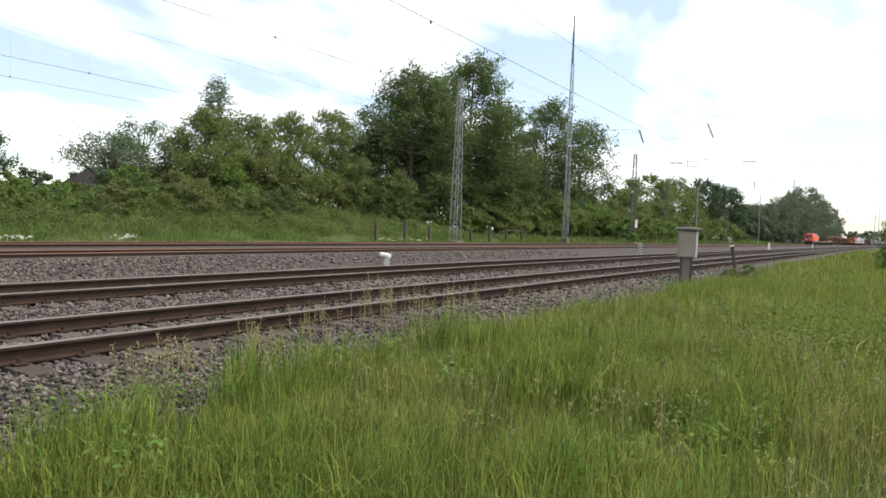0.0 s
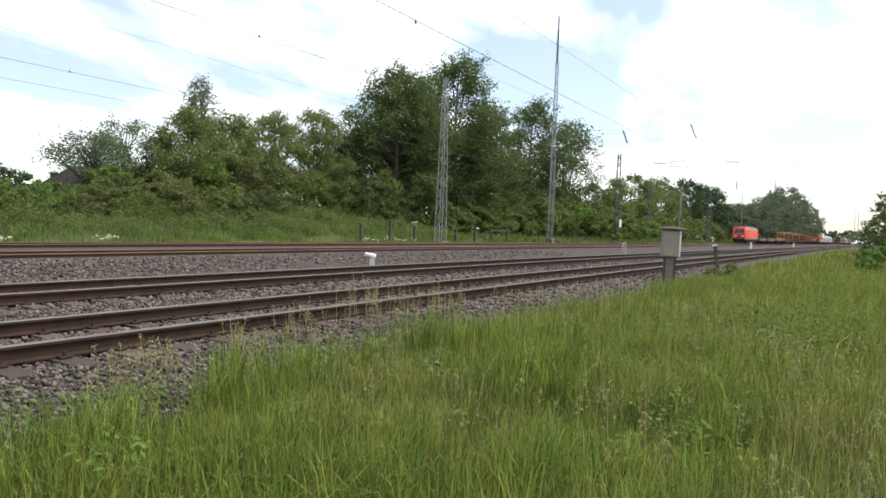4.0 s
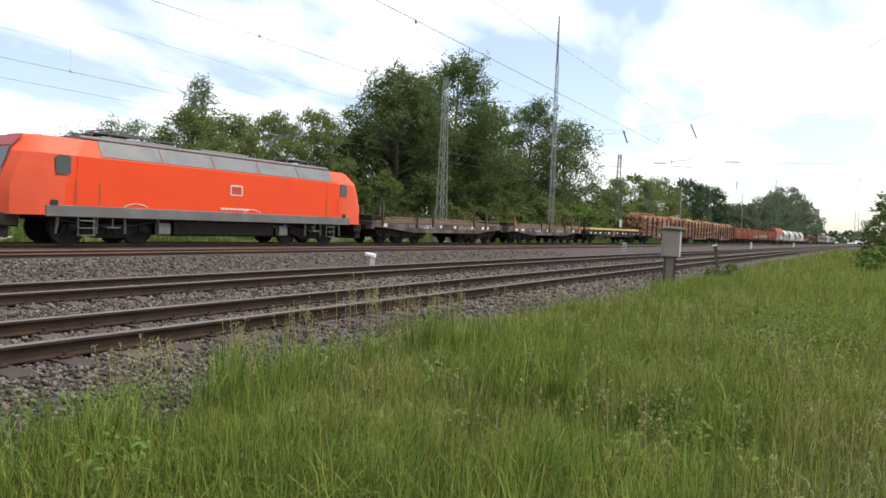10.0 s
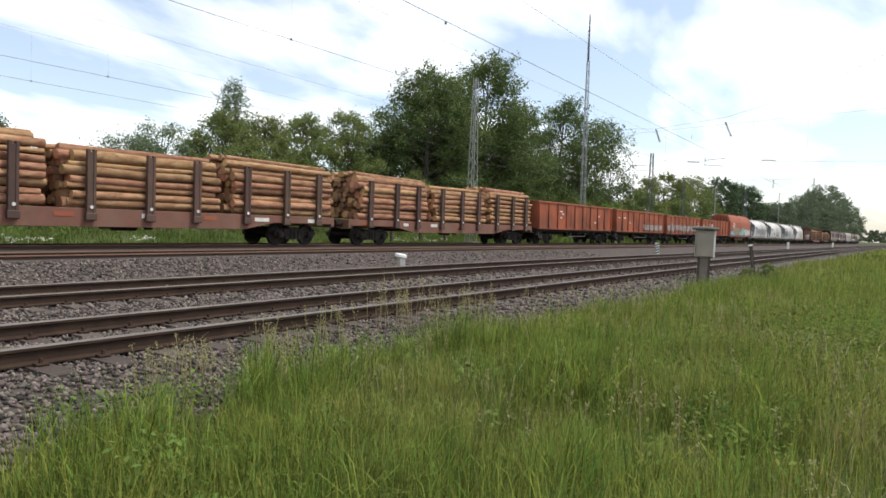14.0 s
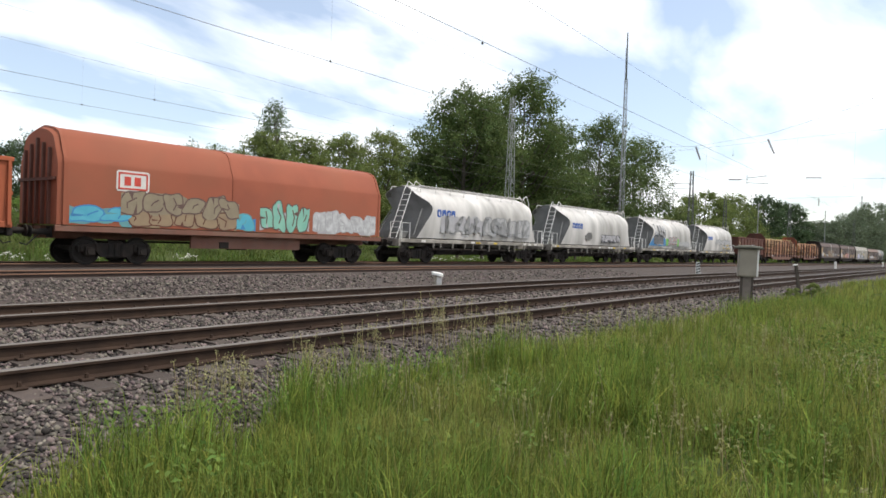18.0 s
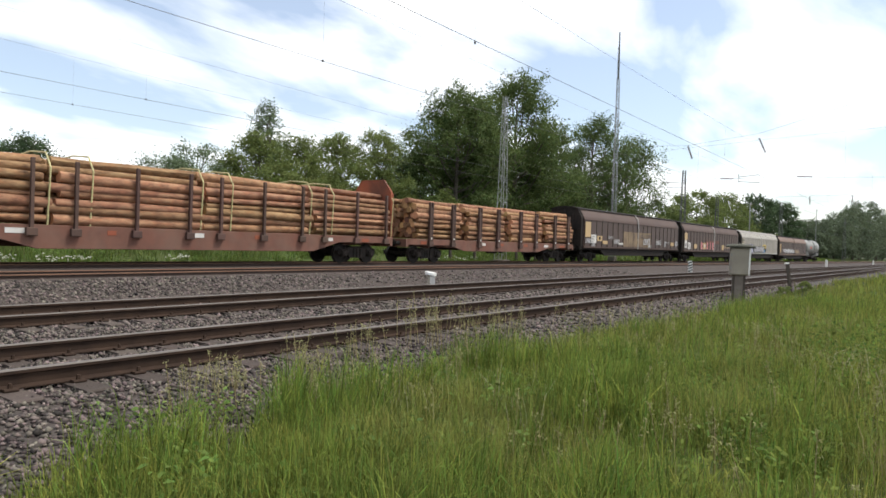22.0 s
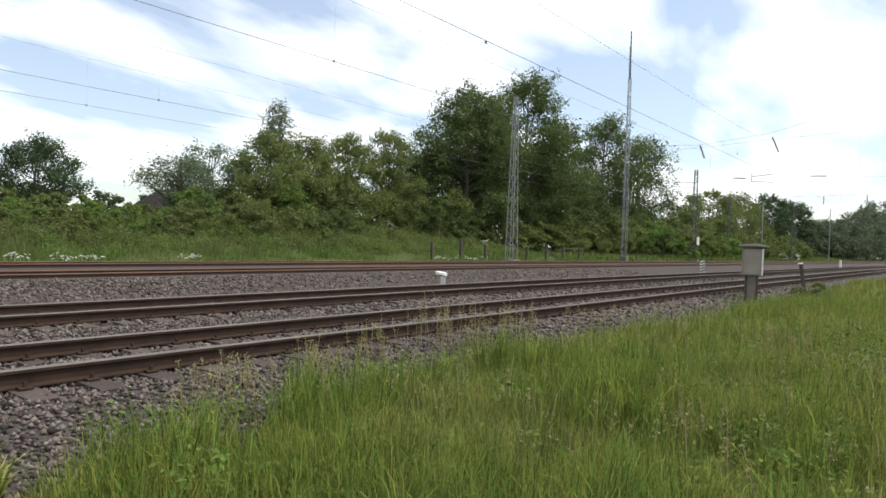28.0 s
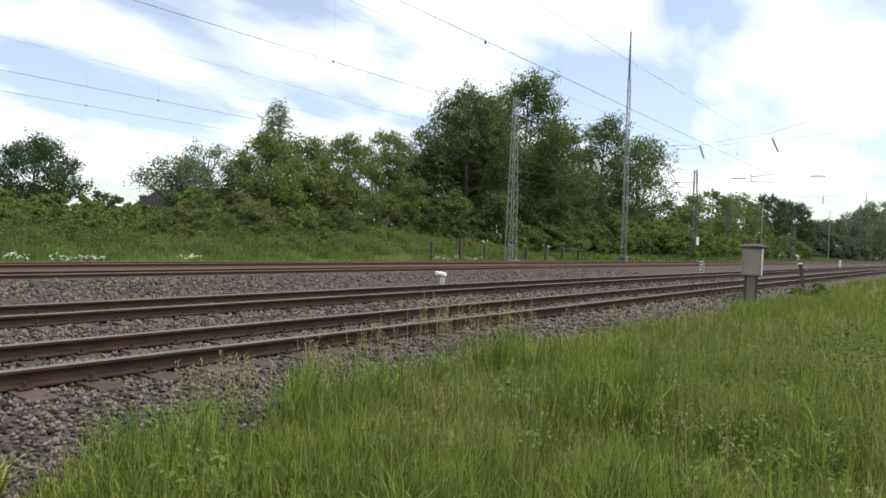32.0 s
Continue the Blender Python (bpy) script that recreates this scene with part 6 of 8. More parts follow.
def tank_wagon(s0, length):
    h = length / 2 - 0.62
    W = vehicle("tank_wagon", "dull grey bogie tank wagon with ring bands and a catwalk", "wagon", s0)
    r, zc, n = 1.45, 2.72, 28
    rings = []
    for x, k in ((-h + 0.35, 0.05), (-h + 0.38, 0.55), (-h + 0.5, 0.85), (-h + 0.75, 0.99), (-h + 0.9, 1.0), (h - 0.9, 1.0), (h - 0.75, 0.99), (h - 0.5, 0.85), (h - 0.38, 0.55), (h - 0.35, 0.05)):
        rings.append([(x, r * k * math.cos(2 * math.pi * i / n), zc + r * k * math.sin(2 * math.pi * i / n)) for i in range(n)])
    part("barrel", Shape().loft(rings), TANK, W, smooth=0.7)
    for i in range(9):
        x = -h + 1.0 + i * (2 * h - 2) / 8
        s = Shape()
        s.loft([[(xx, (r + 0.018) * math.cos(2 * math.pi * q / n), zc + (r + 0.018) * math.sin(2 * math.pi * q / n)) for q in range(n)] for xx in (x - 0.04, x + 0.04)], False)
        part("ring_band", s, DARK_STEEL, W, smooth=0.5)
    s = Shape()
    s.box(-1.4, 1.6, -0.9, 0.9, zc + r - 0.02, zc + r + 0.05)
    s.tube((0, 0, zc + r), (0, 0, zc + r + 0.2), 0.3, 0.28, 14)
    part("top_walk", s, DARK_STEEL, W)
    s = Shape()
    for x in (-0.25, 0.25):
        s.pipe([(x, -1.5, 1.0), (x, -1.55, 3.2), (x, -1.0, zc + r + 0.1)], 0.025)
    for i in range(9):
        s.tube((-0.25, -1.53, 1.1 + i * 0.26), (0.25, -1.53, 1.1 + i * 0.26), 0.016, 0.016, 5)
    s.pipe([(-0.25, -1.55, 3.2), (2.1, -1.55, 3.2), (2.1, -1.5, 2.2)], 0.03)
    part("ladder", s, TANK, W)
    s = Shape()
    for y in (-1.05, 0.95):
        s.box(-h, h, y, y + 0.1, 0.95, 1.2)
    for x in (-h, h):
        s.box(x - 0.08, x + 0.08, -1.3, 1.3, 0.9, 1.22, 0.02)
    for x in (-h + 1.8, h - 1.8):
        part("saddle", Shape().prism_y([(x - 1.6, 1.2), (x + 1.6, 1.2), (x + 1.5, 1.78), (x - 1.1, 1.78)], -1.25, 1.25), DARK_STEEL, W, "dark grey-green tank saddle")
    s.tube((0.2, -0.9, 0.7), (0.2, -1.3, 0.7), 0.12, 0.12, 10)
    s.box(-0.6, 1.0, -1.2, -0.6, 0.55, 1.2, 0.05)
    part("underframe", s, UNDER, W)
    for i in range(3):
        side_plate(W, -3.5 + i * 0.42, -3.15 + i * 0.42, 2.5, 2.85, -1.452, TAG_RED, "logo_bar", "red logo bar")
    brake_gear(W, -h + 3.6, h - 3.6)
    add_bogie(W, -h + 1.9)
    add_bogie(W, h - 1.9)
    ends(W, h)
    return W


mid = lambda a, b: (a + b) / 2
locomotive(-128.6)
flat_wagon(mid(-119.4, -103.07), 16.5, "stakes")
flat_wagon(mid(-103.07, -86.76), 16.3, "stakes")
flat_wagon(mid(-86.76, -67.91), 18.8, "planks")
log_wagon(mid(-67.6, -45.9), 21.6, 3, 3.76)
log_wagon(mid(-45.9, -25.0), 20.9, 3, 3.76)
log_wagon(mid(-25.0, -4.45), 20.6, 3, 3.76)
for i, (a, b) in enumerate(((-4.59, 11.37), (11.37, 27.13), (27.13, 42.75), (42.75, 58.7))):
    G = gondola(mid(a, b), b - a, RUST_RED, i)
    hh = (b - a) / 2 - 0.62
    if i == 2:
        block_tag(G, -hh + 0.3, hh - 0.4, 1.34, 2.35, -1.398, (TAG_DULL, TAG_BROWN, RUST_DARK), 70, 12, label="dull silver sprayed forms on brown")
    if i == 1:
        block_tag(G, 0.5, hh - 0.4, 1.32, 2.1, -1.398, (TAG_DULL, TAG_BROWN, RUST_DARK), 71, 6)
    if i == 3:
        side_plate(G, 0.12, 0.85, 1.35, 2.15, -1.395, TAG_RED, "sticker", "bright red patch")
        side_plate(G, -2.66, -1.87, 2.2, 2.65, -1.395, PLATE_WHITE, "badge", "white square badge", 0.05)
        for q in range(7):
            side_plate(G, -hh + 0.5 + 0.12 * (q % 2), -hh + 1.5 - 0.2 * (q % 3), 1.55 + q * 0.15, 1.63 + q * 0.15, -1.362, TAG_TAN, "stencil")
hood_wagon(mid(58.7, 74.87), 16.1)
for i, (a, b) in enumerate(((75.1, 90.95), (90.95, 107.0), (107.4, 123.6), (123.5, 138.3))):
    silo_wagon(mid(a, b), b - a, i)
G = gondola(mid(138.7, 153.0), 14.3, RUST_DARK, 9, top=3.2, label="dark brown open goods wagon with white sprayed letters")
block_tag(G, -2.4, 3.1, 1.32, 2.3, -1.398, (TAG_ASH, TAG_ASH, TAG_BROWN), 80, 7, label="smoky field behind white letters")
for ch, px, pz, sz, wd, bd in (("M", -3.45, 1.5, 1.0, 1.0, 0.03), ("A", -2.45, 1.46, 0.95, 1.15, 0.05), ("T", -1.45, 1.36, 1.3, 0.85, 0.03), ("Z", -0.7, 1.33, 1.3, 1.0, 0.05), ("E", 0.22, 1.42, 1.05, 0.8, 0.06), ("F", 0.95, 1.32, 1.45, 0.72, 0.04), ("L", 1.55, 1.33, 1.4, 0.8, 0.05), ("E", 2.2, 1.34, 1.25, 0.85, 0.07), ("X", 2.85, 1.34, 1.2, 0.95, 0.07)):
    words(G, ch, px - 0.8, pz, -1.432, sz * 1.08, TAG_CHAR, "graffiti", wd, bd + 0.01, 0.12)
    words(G, ch, px - 0.8, pz, -1.442, sz * 1.08, TAG_WHITE, "graffiti", wd, bd - 0.035, 0.12)
for q in range(9):
    side_plate(G, -6.2 + 0.1 * (q % 2), -5.1 - 0.25 * (q % 3), 1.75 + q * 0.12, 1.81 + q * 0.12, -1.362, TAG_TAN, "stencil")
log_wagon(mid(153.0, 176.0), 23.0, 4, 3.55, True)
log_wagon(mid(176.0, 196.35), 20.3, 4, 3.58, at=(0.24, 0.76))
for i, (a, b) in enumerate(((196.35, 220.0), (220.0, 243.5), (243.5, 266.8), (266.8, 291.0))):
    van(mid(a, b), b - a, i)
tank_wagon(mid(291.0, 306.1), 15.1)
# ---- overhead line ----
def lattice_mast(x, y, z0, z1, w0, w1, label, mat=STEEL, panels=12, bar=0.032):
    M = thing("catenary_mast", label, "mast", "catenary masts", pose(x, y, z0 + drop(x)))
    hgt = z1 - z0
    wd = lambda z: w0 + (w1 - w0) * z / hgt
    for sx in (-1, 1):
        for sy in (-1, 1):
            part("leg", Shape().tube((sx * w0 / 2, sy * w0 / 2, 0), (sx * w1 / 2, sy * w1 / 2, hgt), bar, bar * 0.8, 4), mat, M)
    s = Shape()
    for k in range(panels):
        za, zb = hgt * k / panels, hgt * (k + 1) / panels
        a, b = wd(za) / 2, wd(zb) / 2
        d = 1 if k % 2 else -1
        for sy in (-1, 1):
            s.tube((-a * d, sy * a, za), (b * d, sy * b, zb), 0.015, 0.015, 4)
            s.tube((sy * a, -a * d, za), (sy * b, b * d, zb), 0.015, 0.015, 4)
    part("lattice", s, mat, M)
    part("foot", Shape().box(-w0 * 0.8, w0 * 0.8, -w0 * 0.8, w0 * 0.8, -0.5, 0.12, 0.04), CONCRETE, M)
    return M


M = lattice_mast(44.1, 27.5, 0.05, 12.5, 0.66, 0.26, "grey steel lattice catenary mast before trees", panels=15)
M = lattice_mast(65.3, 27.5, 0.4, 18.4, 0.44, 0.22, "very tall slender lattice mast with a thin top pole", panels=22)
part("top_pole", Shape().tube((0, 0, 17.9), (0, 0, 22.6), 0.1, 0.06, 8), DARK_STEEL, M)
part("ladder_rail", Shape().tube((-0.4, 0, 1.0), (-0.3, 0, 21.0), 0.02, 0.02, 5).tube((-0.4, 0, 3.0), (0, 0, 3.0), 0.02, 0.02, 5).tube((-0.35, 0, 12.0), (0, 0, 12.0), 0.02, 0.02, 5).tube((-0.3, 0, 20.9), (0, 0, 20.9), 0.02, 0.02, 5), STEEL, M)
M = lattice_mast(87.0, 27.5, 0.1, 11.5, 0.75, 0.3, "dark lattice catenary mast with a sign plate", DARK_STEEL, 12, 0.06)
part("sign_plate", Shape().box(-0.45, 0.45, -0.52, -0.46, 2.0, 3.0), PLATE_WHITE, M)
part("arm", Shape().pipe([(0, -0.2, 9.75), (0, 2.2, 9.95)], 0.04).pipe([(0, 0.1, 9.2), (0, 2.2, 9.3)], 0.04).pipe([(0, 2.1, 9.2), (0, 2.1, 10.05)], 0.04), STEEL, M)
lattice_mast(146, 27.2, 0.1, 11.6, 0.75, 0.3, "dark lattice catenary mast by the line", DARK_STEEL, 12, 0.06)
lattice_mast(232, 26.0, 0.1, 13, 0.75, 0.3, "dark lattice catenary mast by the line", DARK_STEEL, 12, 0.06)
lattice_mast(170, 1.9, -0.3, 15.4, 0.85, 0.4, "grey lattice mast behind a bush", STEEL, 14, 0.07)
for x, y, h in ((127, 29.2, 9.8), (187, 28.3, 12.4)):
    M = thing("street_lamp", "tall thin grey lamp post beside the track", "lamp", "lamp posts", pose(x, y + bend(x), land(x, y + bend(x))))
    part("pole", Shape().tube((0, 0, -0.2), (0, 0, h), 0.11, 0.07, 8), STEEL, M)
    part("lamp_head", Shape().box(-0.1, 0.9, -0.14, 0.14, h - 0.05, h + 0.1, 0.03), STEEL, M)


def wire(name, label, pts, r):
    ob = part(name, Shape().pipe(pts, r, 5), WIRE)
    return tagged(ob, label, "wire", "overhead wires")


SPANS = [-115, -55, 5, 65, 87, 125, 185, 245, 305]
CROSS, FARX = 65.0, 87.0
for ty, zc, zm in ((7.60, 5.17, 6.65), (11.87, 5.38, 7.1), (19.45, 5.24, 6.95), (24.05, 5.53, 7.3)):
    swing = (0, 0, -0.2, 1.25, 1.0, 0.5, 0, 0, 0) if ty < 10 else (0.1, -0.1, 0.0, 0.1, 0, -0.1, 0.1, 0, 0)
    line = thing("overhead_line", "thin dark contact and carrying wires over a track", "overhead line", "overhead wires")
    part("contact_wire", Shape().pipe([(x, ty + bend(x) + dy, zc) for dy, x in zip(swing, SPANS)], 0.006, 5), WIRE, line)
    mes = []
    for (a, b) in zip(SPANS, SPANS[1:]):
        for k in range(10):
            f = k / 10
            x = a + (b - a) * f
            z = zm - (zm - zc - 0.45) * 0.35 * (1 - (2 * f - 1) ** 2)
            mes.append((x, ty + bend(x), z))
            if k % 3 == 1:
                part("dropper", Shape().tube((x, ty + bend(x), z), (x, ty + bend(x), zc - 0.03), 0.0014, 0.0014, 4).box(x - 0.02, x + 0.02, ty + bend(x) - 0.012, ty + bend(x) + 0.012, zc - 0.02, zc + 0.03), WIRE, line)
    part("messenger_wire", Shape().pipe(mes, 0.0035, 5), WIRE, line)
    for cx in (CROSS, FARX):
        part("hanger", Shape().tube((cx, ty + bend(cx), zm - 0.02), (cx, ty + bend(cx), (10.42 + (27.4 - ty) * 0.052) if cx < 70 else 10.25 - (27.3 - ty) * 0.018), 0.006, 0.006, 4), WIRE, line)


def insulator(a, b):
    n = 7
    s = Shape()
    s.tube(a, b, 0.035, 0.035, 6)
    A, B = Vector(a), Vector(b)
    for i in range(n):
        c = A.lerp(B, (i + 0.5) / n)
        d = (B - A).normalized() * 0.04
        s.tube(c - d, c + d, 0.12, 0.07, 8)
    return tagged(part("insulator", s, PORCELAIN), "brown porcelain rod insulator hanging from a span wire", "insulator", "insulators")


wire("span_wire", "sagging cross-span wire between tall masts", [(CROSS, 27.4, 11.3), (CROSS, 20.3, 11.0), (CROSS, 14.1, 11.7), (CROSS, 7.6, 13.5), (CROSS, 1.0, 16.6), (CROSS, -4.0, 19.6)], 0.011)
wire("span_wire", "taut cross-span wire over the tracks", [(CROSS, 27.4, 10.4), (CROSS, 14.0, 11.1), (CROSS, -4.0, 12.0)], 0.008)
insulator((CROSS, 20.3, 10.95), (CROSS + 0.15, 19.9, 9.75))
insulator((CROSS, 14.1, 11.3), (CROSS + 0.3, 13.6, 10.0))
wire("span_wire", "taut far cross-span wire over the tracks", [(FARX, 27.3, 10.1), (FARX, 2.0, 9.6)], 0.012)
for ya, yb in ((23.1, 21.6), (14.7, 13.1)):
    insulator((FARX, ya, 10.02), (FARX, yb, 9.96))
FAR2 = 125.0
wire("span_wire", "taut far cross-span wire over the tracks", [(FAR2, 33.5, 10.3), (FAR2, 2.0, 10.9)], 0.014)
insulator((FAR2, 19.1, 10.5), (FAR2, 19.1, 9.2))
insulator((FAR2, 13.1, 10.65), (FAR2, 13.1, 9.5))
lattice_mast(FAR2, 33.6, 0.4, 11.0, 0.7, 0.3, "dark lattice catenary mast by the line", DARK_STEEL, 12, 0.06)
s = Shape()
s.pipe([(FARX, 21.0, 9.45), (FARX, 21.0, 10.5)], 0.04).pipe([(FARX, 21.0, 10.15), (FARX, 18.7, 10.35)], 0.04).pipe([(FARX, 21.0, 9.6), (FARX, 18.6, 9.4)], 0.04)
tagged(part("steady_arm", s, STEEL), "grey tubular steady arm hung from the span", "arm")

# ---- lineside things ----
B = thing("relay_cabinet", "weathered grey lineside cabinet on a concrete post", "cabinet", "", pose(22.95, 5.45, -0.45, 0, 1.0, -72))
part("post", Shape().box(-0.125, 0.125, -0.1, 0.1, 0.0, 0.98, 0.02), CONCRETE, B)
part("post_flange", Shape().box(-0.19, -0.12, -0.11, 0.11, 0.0, 0.98, 0.01), OLD_WOOD, B)
part("post_flange", Shape().box(0.12, 0.19, -0.11, 0.11, 0.0, 0.98, 0.01), OLD_WOOD, B)
part("body", Shape().box(-0.285, 0.285, -0.2, 0.2, 0.96, 1.84, 0.02), BOX_GREY, B, bevel=0.01)
part("door", Shape().box(-0.25, 0.24, -0.222, -0.2, 1.0, 1.8), BOX_GREY, B, "grey cabinet door", bevel=0.006)
# added white strip paints the light caught by the cabinet's right edge
part("edge_strip", Shape().box(0.25, 0.3, -0.23, -0.18, 0.98, 1.82), WHITE, B, "white strip painting the lit cabinet edge")
part("hinge", Shape().tube((-0.26, -0.225, 1.15), (-0.26, -0.225, 1.25), 0.012, 0.012, 6), STEEL, B)
part("hinge", Shape().tube((-0.26, -0.225, 1.55), (-0.26, -0.225, 1.65), 0.012, 0.012, 6), STEEL, B)
part("lid", Shape().loft([[(x * k, y * k2, z - 0.05 * abs(x)) for x, y in ((-0.4, -0.3), (-0.2, -0.31), (0, -0.315), (0.2, -0.31), (0.4, -0.3), (0.4, 0.3), (0, 0.3), (-0.4, 0.3))] for z, k, k2 in ((1.85, 0.96, 0.96), (1.865, 1.03, 1.03), (1.895, 1.03, 1.03), (1.94, 0.9, 0.9), (1.96, 0.6, 0.6))]), BOX_LID, B, "mossy arched lid with wide brim")
P = thing("leaning_post", "leaning weathered wooden post in the grass", "post", "", pose(28.5, 4.84, -0.5, 0, 0, -52) @ pose(0, 0, 0, 0, -9, 0))
part("shaft", Shape().box(-0.048, 0.048, -0.048, 0.048, 0, 1.38, 0.012), OLD_WOOD, P)
part("cap", Shape().box(-0.085, 0.055, -0.06, 0.06, 1.37, 1.41, 0.01), WHITE, P, "pale cap")
P = thing("marker_post", "short white-topped concrete marker on the ballast", "marker", "", pose(19.0, 14.7, -0.24, 0, 0, -52))
part("stem", Shape().box(-0.02, 0.16, -0.08, 0.08, 0, 0.3, 0.02), PLATE_WHITE, P)
part("body", Shape().box(-0.1, 0.0, -0.07, 0.07, 0.0, 0.36, 0.02), BOX_GREY, P)
part("cap", Shape().loft([[(0.2 * math.cos(a * math.pi / 8) * k, 0.16 * math.sin(a * math.pi / 8) * k, z - 0.03 * math.cos(a * math.pi / 8) * k) for a in range(16)] for z, k in ((0.33, 1.0), (0.42, 1.02), (0.45, 0.75))]), WHITE, P, "white rounded cap")
P = thing("striped_post", "short board with black and white slanting stripes", "marker", "", pose(46.9, 14.2, -0.35 + drop(46.9), 0, 0, -60))
part("board", Shape().box(-0.14, 0.14, -0.03, 0.03, 0.2, 0.98), WHITE, P)
for i in range(4):
    z = 0.22 + i * 0.18
    s = Shape().add([(-0.135, -0.04, z), (0.135, -0.04, z + 0.12), (0.135, -0.04, z + 0.21), (-0.135, -0.04, z + 0.09), (-0.135, -0.03, z), (0.135, -0.03, z + 0.12), (0.135, -0.03, z + 0.21), (-0.135, -0.03, z + 0.09)],
                    [(0, 1, 2, 3), (0, 4, 5, 1), (1, 5, 6, 2), (2, 6, 7, 3), (3, 7, 4, 0)])
    part("stripe", s, BLACK, P)
part("foot", Shape().box(-0.05, 0.05, -0.05, 0.05, 0, 0.25, 0.01), STEEL, P)
for x, y in ((106, 13.9), (165, 13.2)):
    P = thing("kilometre_post", "small white post beside the far ballast", "marker", "", pose(x, y, -0.35 + drop(x)))
    part("shaft", Shape().box(-0.16, 0.16, -0.12, 0.12, 0, 1.15, 0.03), WHITE, P)
    part("foot", Shape().box(-0.2, 0.2, -0.16, 0.16, 0, 0.2, 0.03), CONCRETE, P)

F = thing("fence", "old dark wooden fence with a broken rail on the far side", "fence", "", pose(0, 27.9, -0.05))
for x, h in ((35, 1.25), (38.2, 1.5), (41.2, 1.2), (47.1, 1.1), (50.2, 1.3), (53.2, 1.15), (56.2, 1.15)):
    part("fence_post", Shape().box(x - 0.085, x + 0.085, -0.08, 0.08, -0.3, h, 0.02), OLD_WOOD, F)
part("fence_rail", Shape().tube((53.2, 0, 1.0), (56.2, 0, 0.98), 0.05, 0.05, 6), OLD_WOOD, F)
part("fence_rail", Shape().tube((50.2, 0, 1.0), (52.4, 0, 0.1), 0.05, 0.05, 6), OLD_WOOD, F)

H = thing("house", "house with a dark tiled roof half hidden behind bushes", "house", "", pose(30.3, 48, 0.8, 0, 0, 90))
part("wall", Shape().prism([(-3.2, 0), (3.2, 0), (3.2, 1.7), (0, 3.6), (-3.2, 1.7)], -4, 5), BRICK_WALL, H)
part("roof", Shape().prism([(-3.6, 1.45), (-3.6, 1.65), (0, 3.95), (3.6, 1.65), (3.6, 1.45), (0, 3.75)], -4.4, 5.4), ROOF_TILE, H)

# ---- trees and bushes ----


def leaf_array(rng, p, out, size):
    """Small folded leaves at the points p, facing roughly outwards and up."""
    n = out + np.array([0, 0, 0.45]) + rng.normal(size=p.shape) * 0.62
    n /= np.linalg.norm(n, axis=1)[:, None]
    u = np.cross(n, rng.normal(size=p.shape))
    u /= np.linalg.norm(u, axis=1)[:, None] + 1e-9
    w = np.cross(n, u)
    s = size * (0.55 + 0.9 * rng.random((len(p), 1)))
    q = np.stack([p - u * s, p + w * s * 0.5 + n * s * 0.15, p + u * s, p - w * s * 0.5 + n * s * 0.15], axis=1).reshape(-1, 3)
    return q, np.arange(len(q)).reshape(-1, 4)


FORMS = {  # share of the full half-width at even steps of height
    "round": (0.6, 0.9, 1.0, 1.0, 0.95, 0.84, 0.66, 0.36),
    "oak": (0.55, 0.88, 1.0, 1.0, 0.93, 0.8, 0.62, 0.34),
    "spire": (0.5, 0.9, 1.0, 0.9, 0.74, 0.58, 0.42, 0.2),
    "fan": (0.3, 0.5, 0.7, 0.9, 1.0, 1.0, 0.8, 0.4),
    "mound": (1.0, 1.0, 0.98, 0.93, 0.85, 0.7, 0.48, 0.2),
}


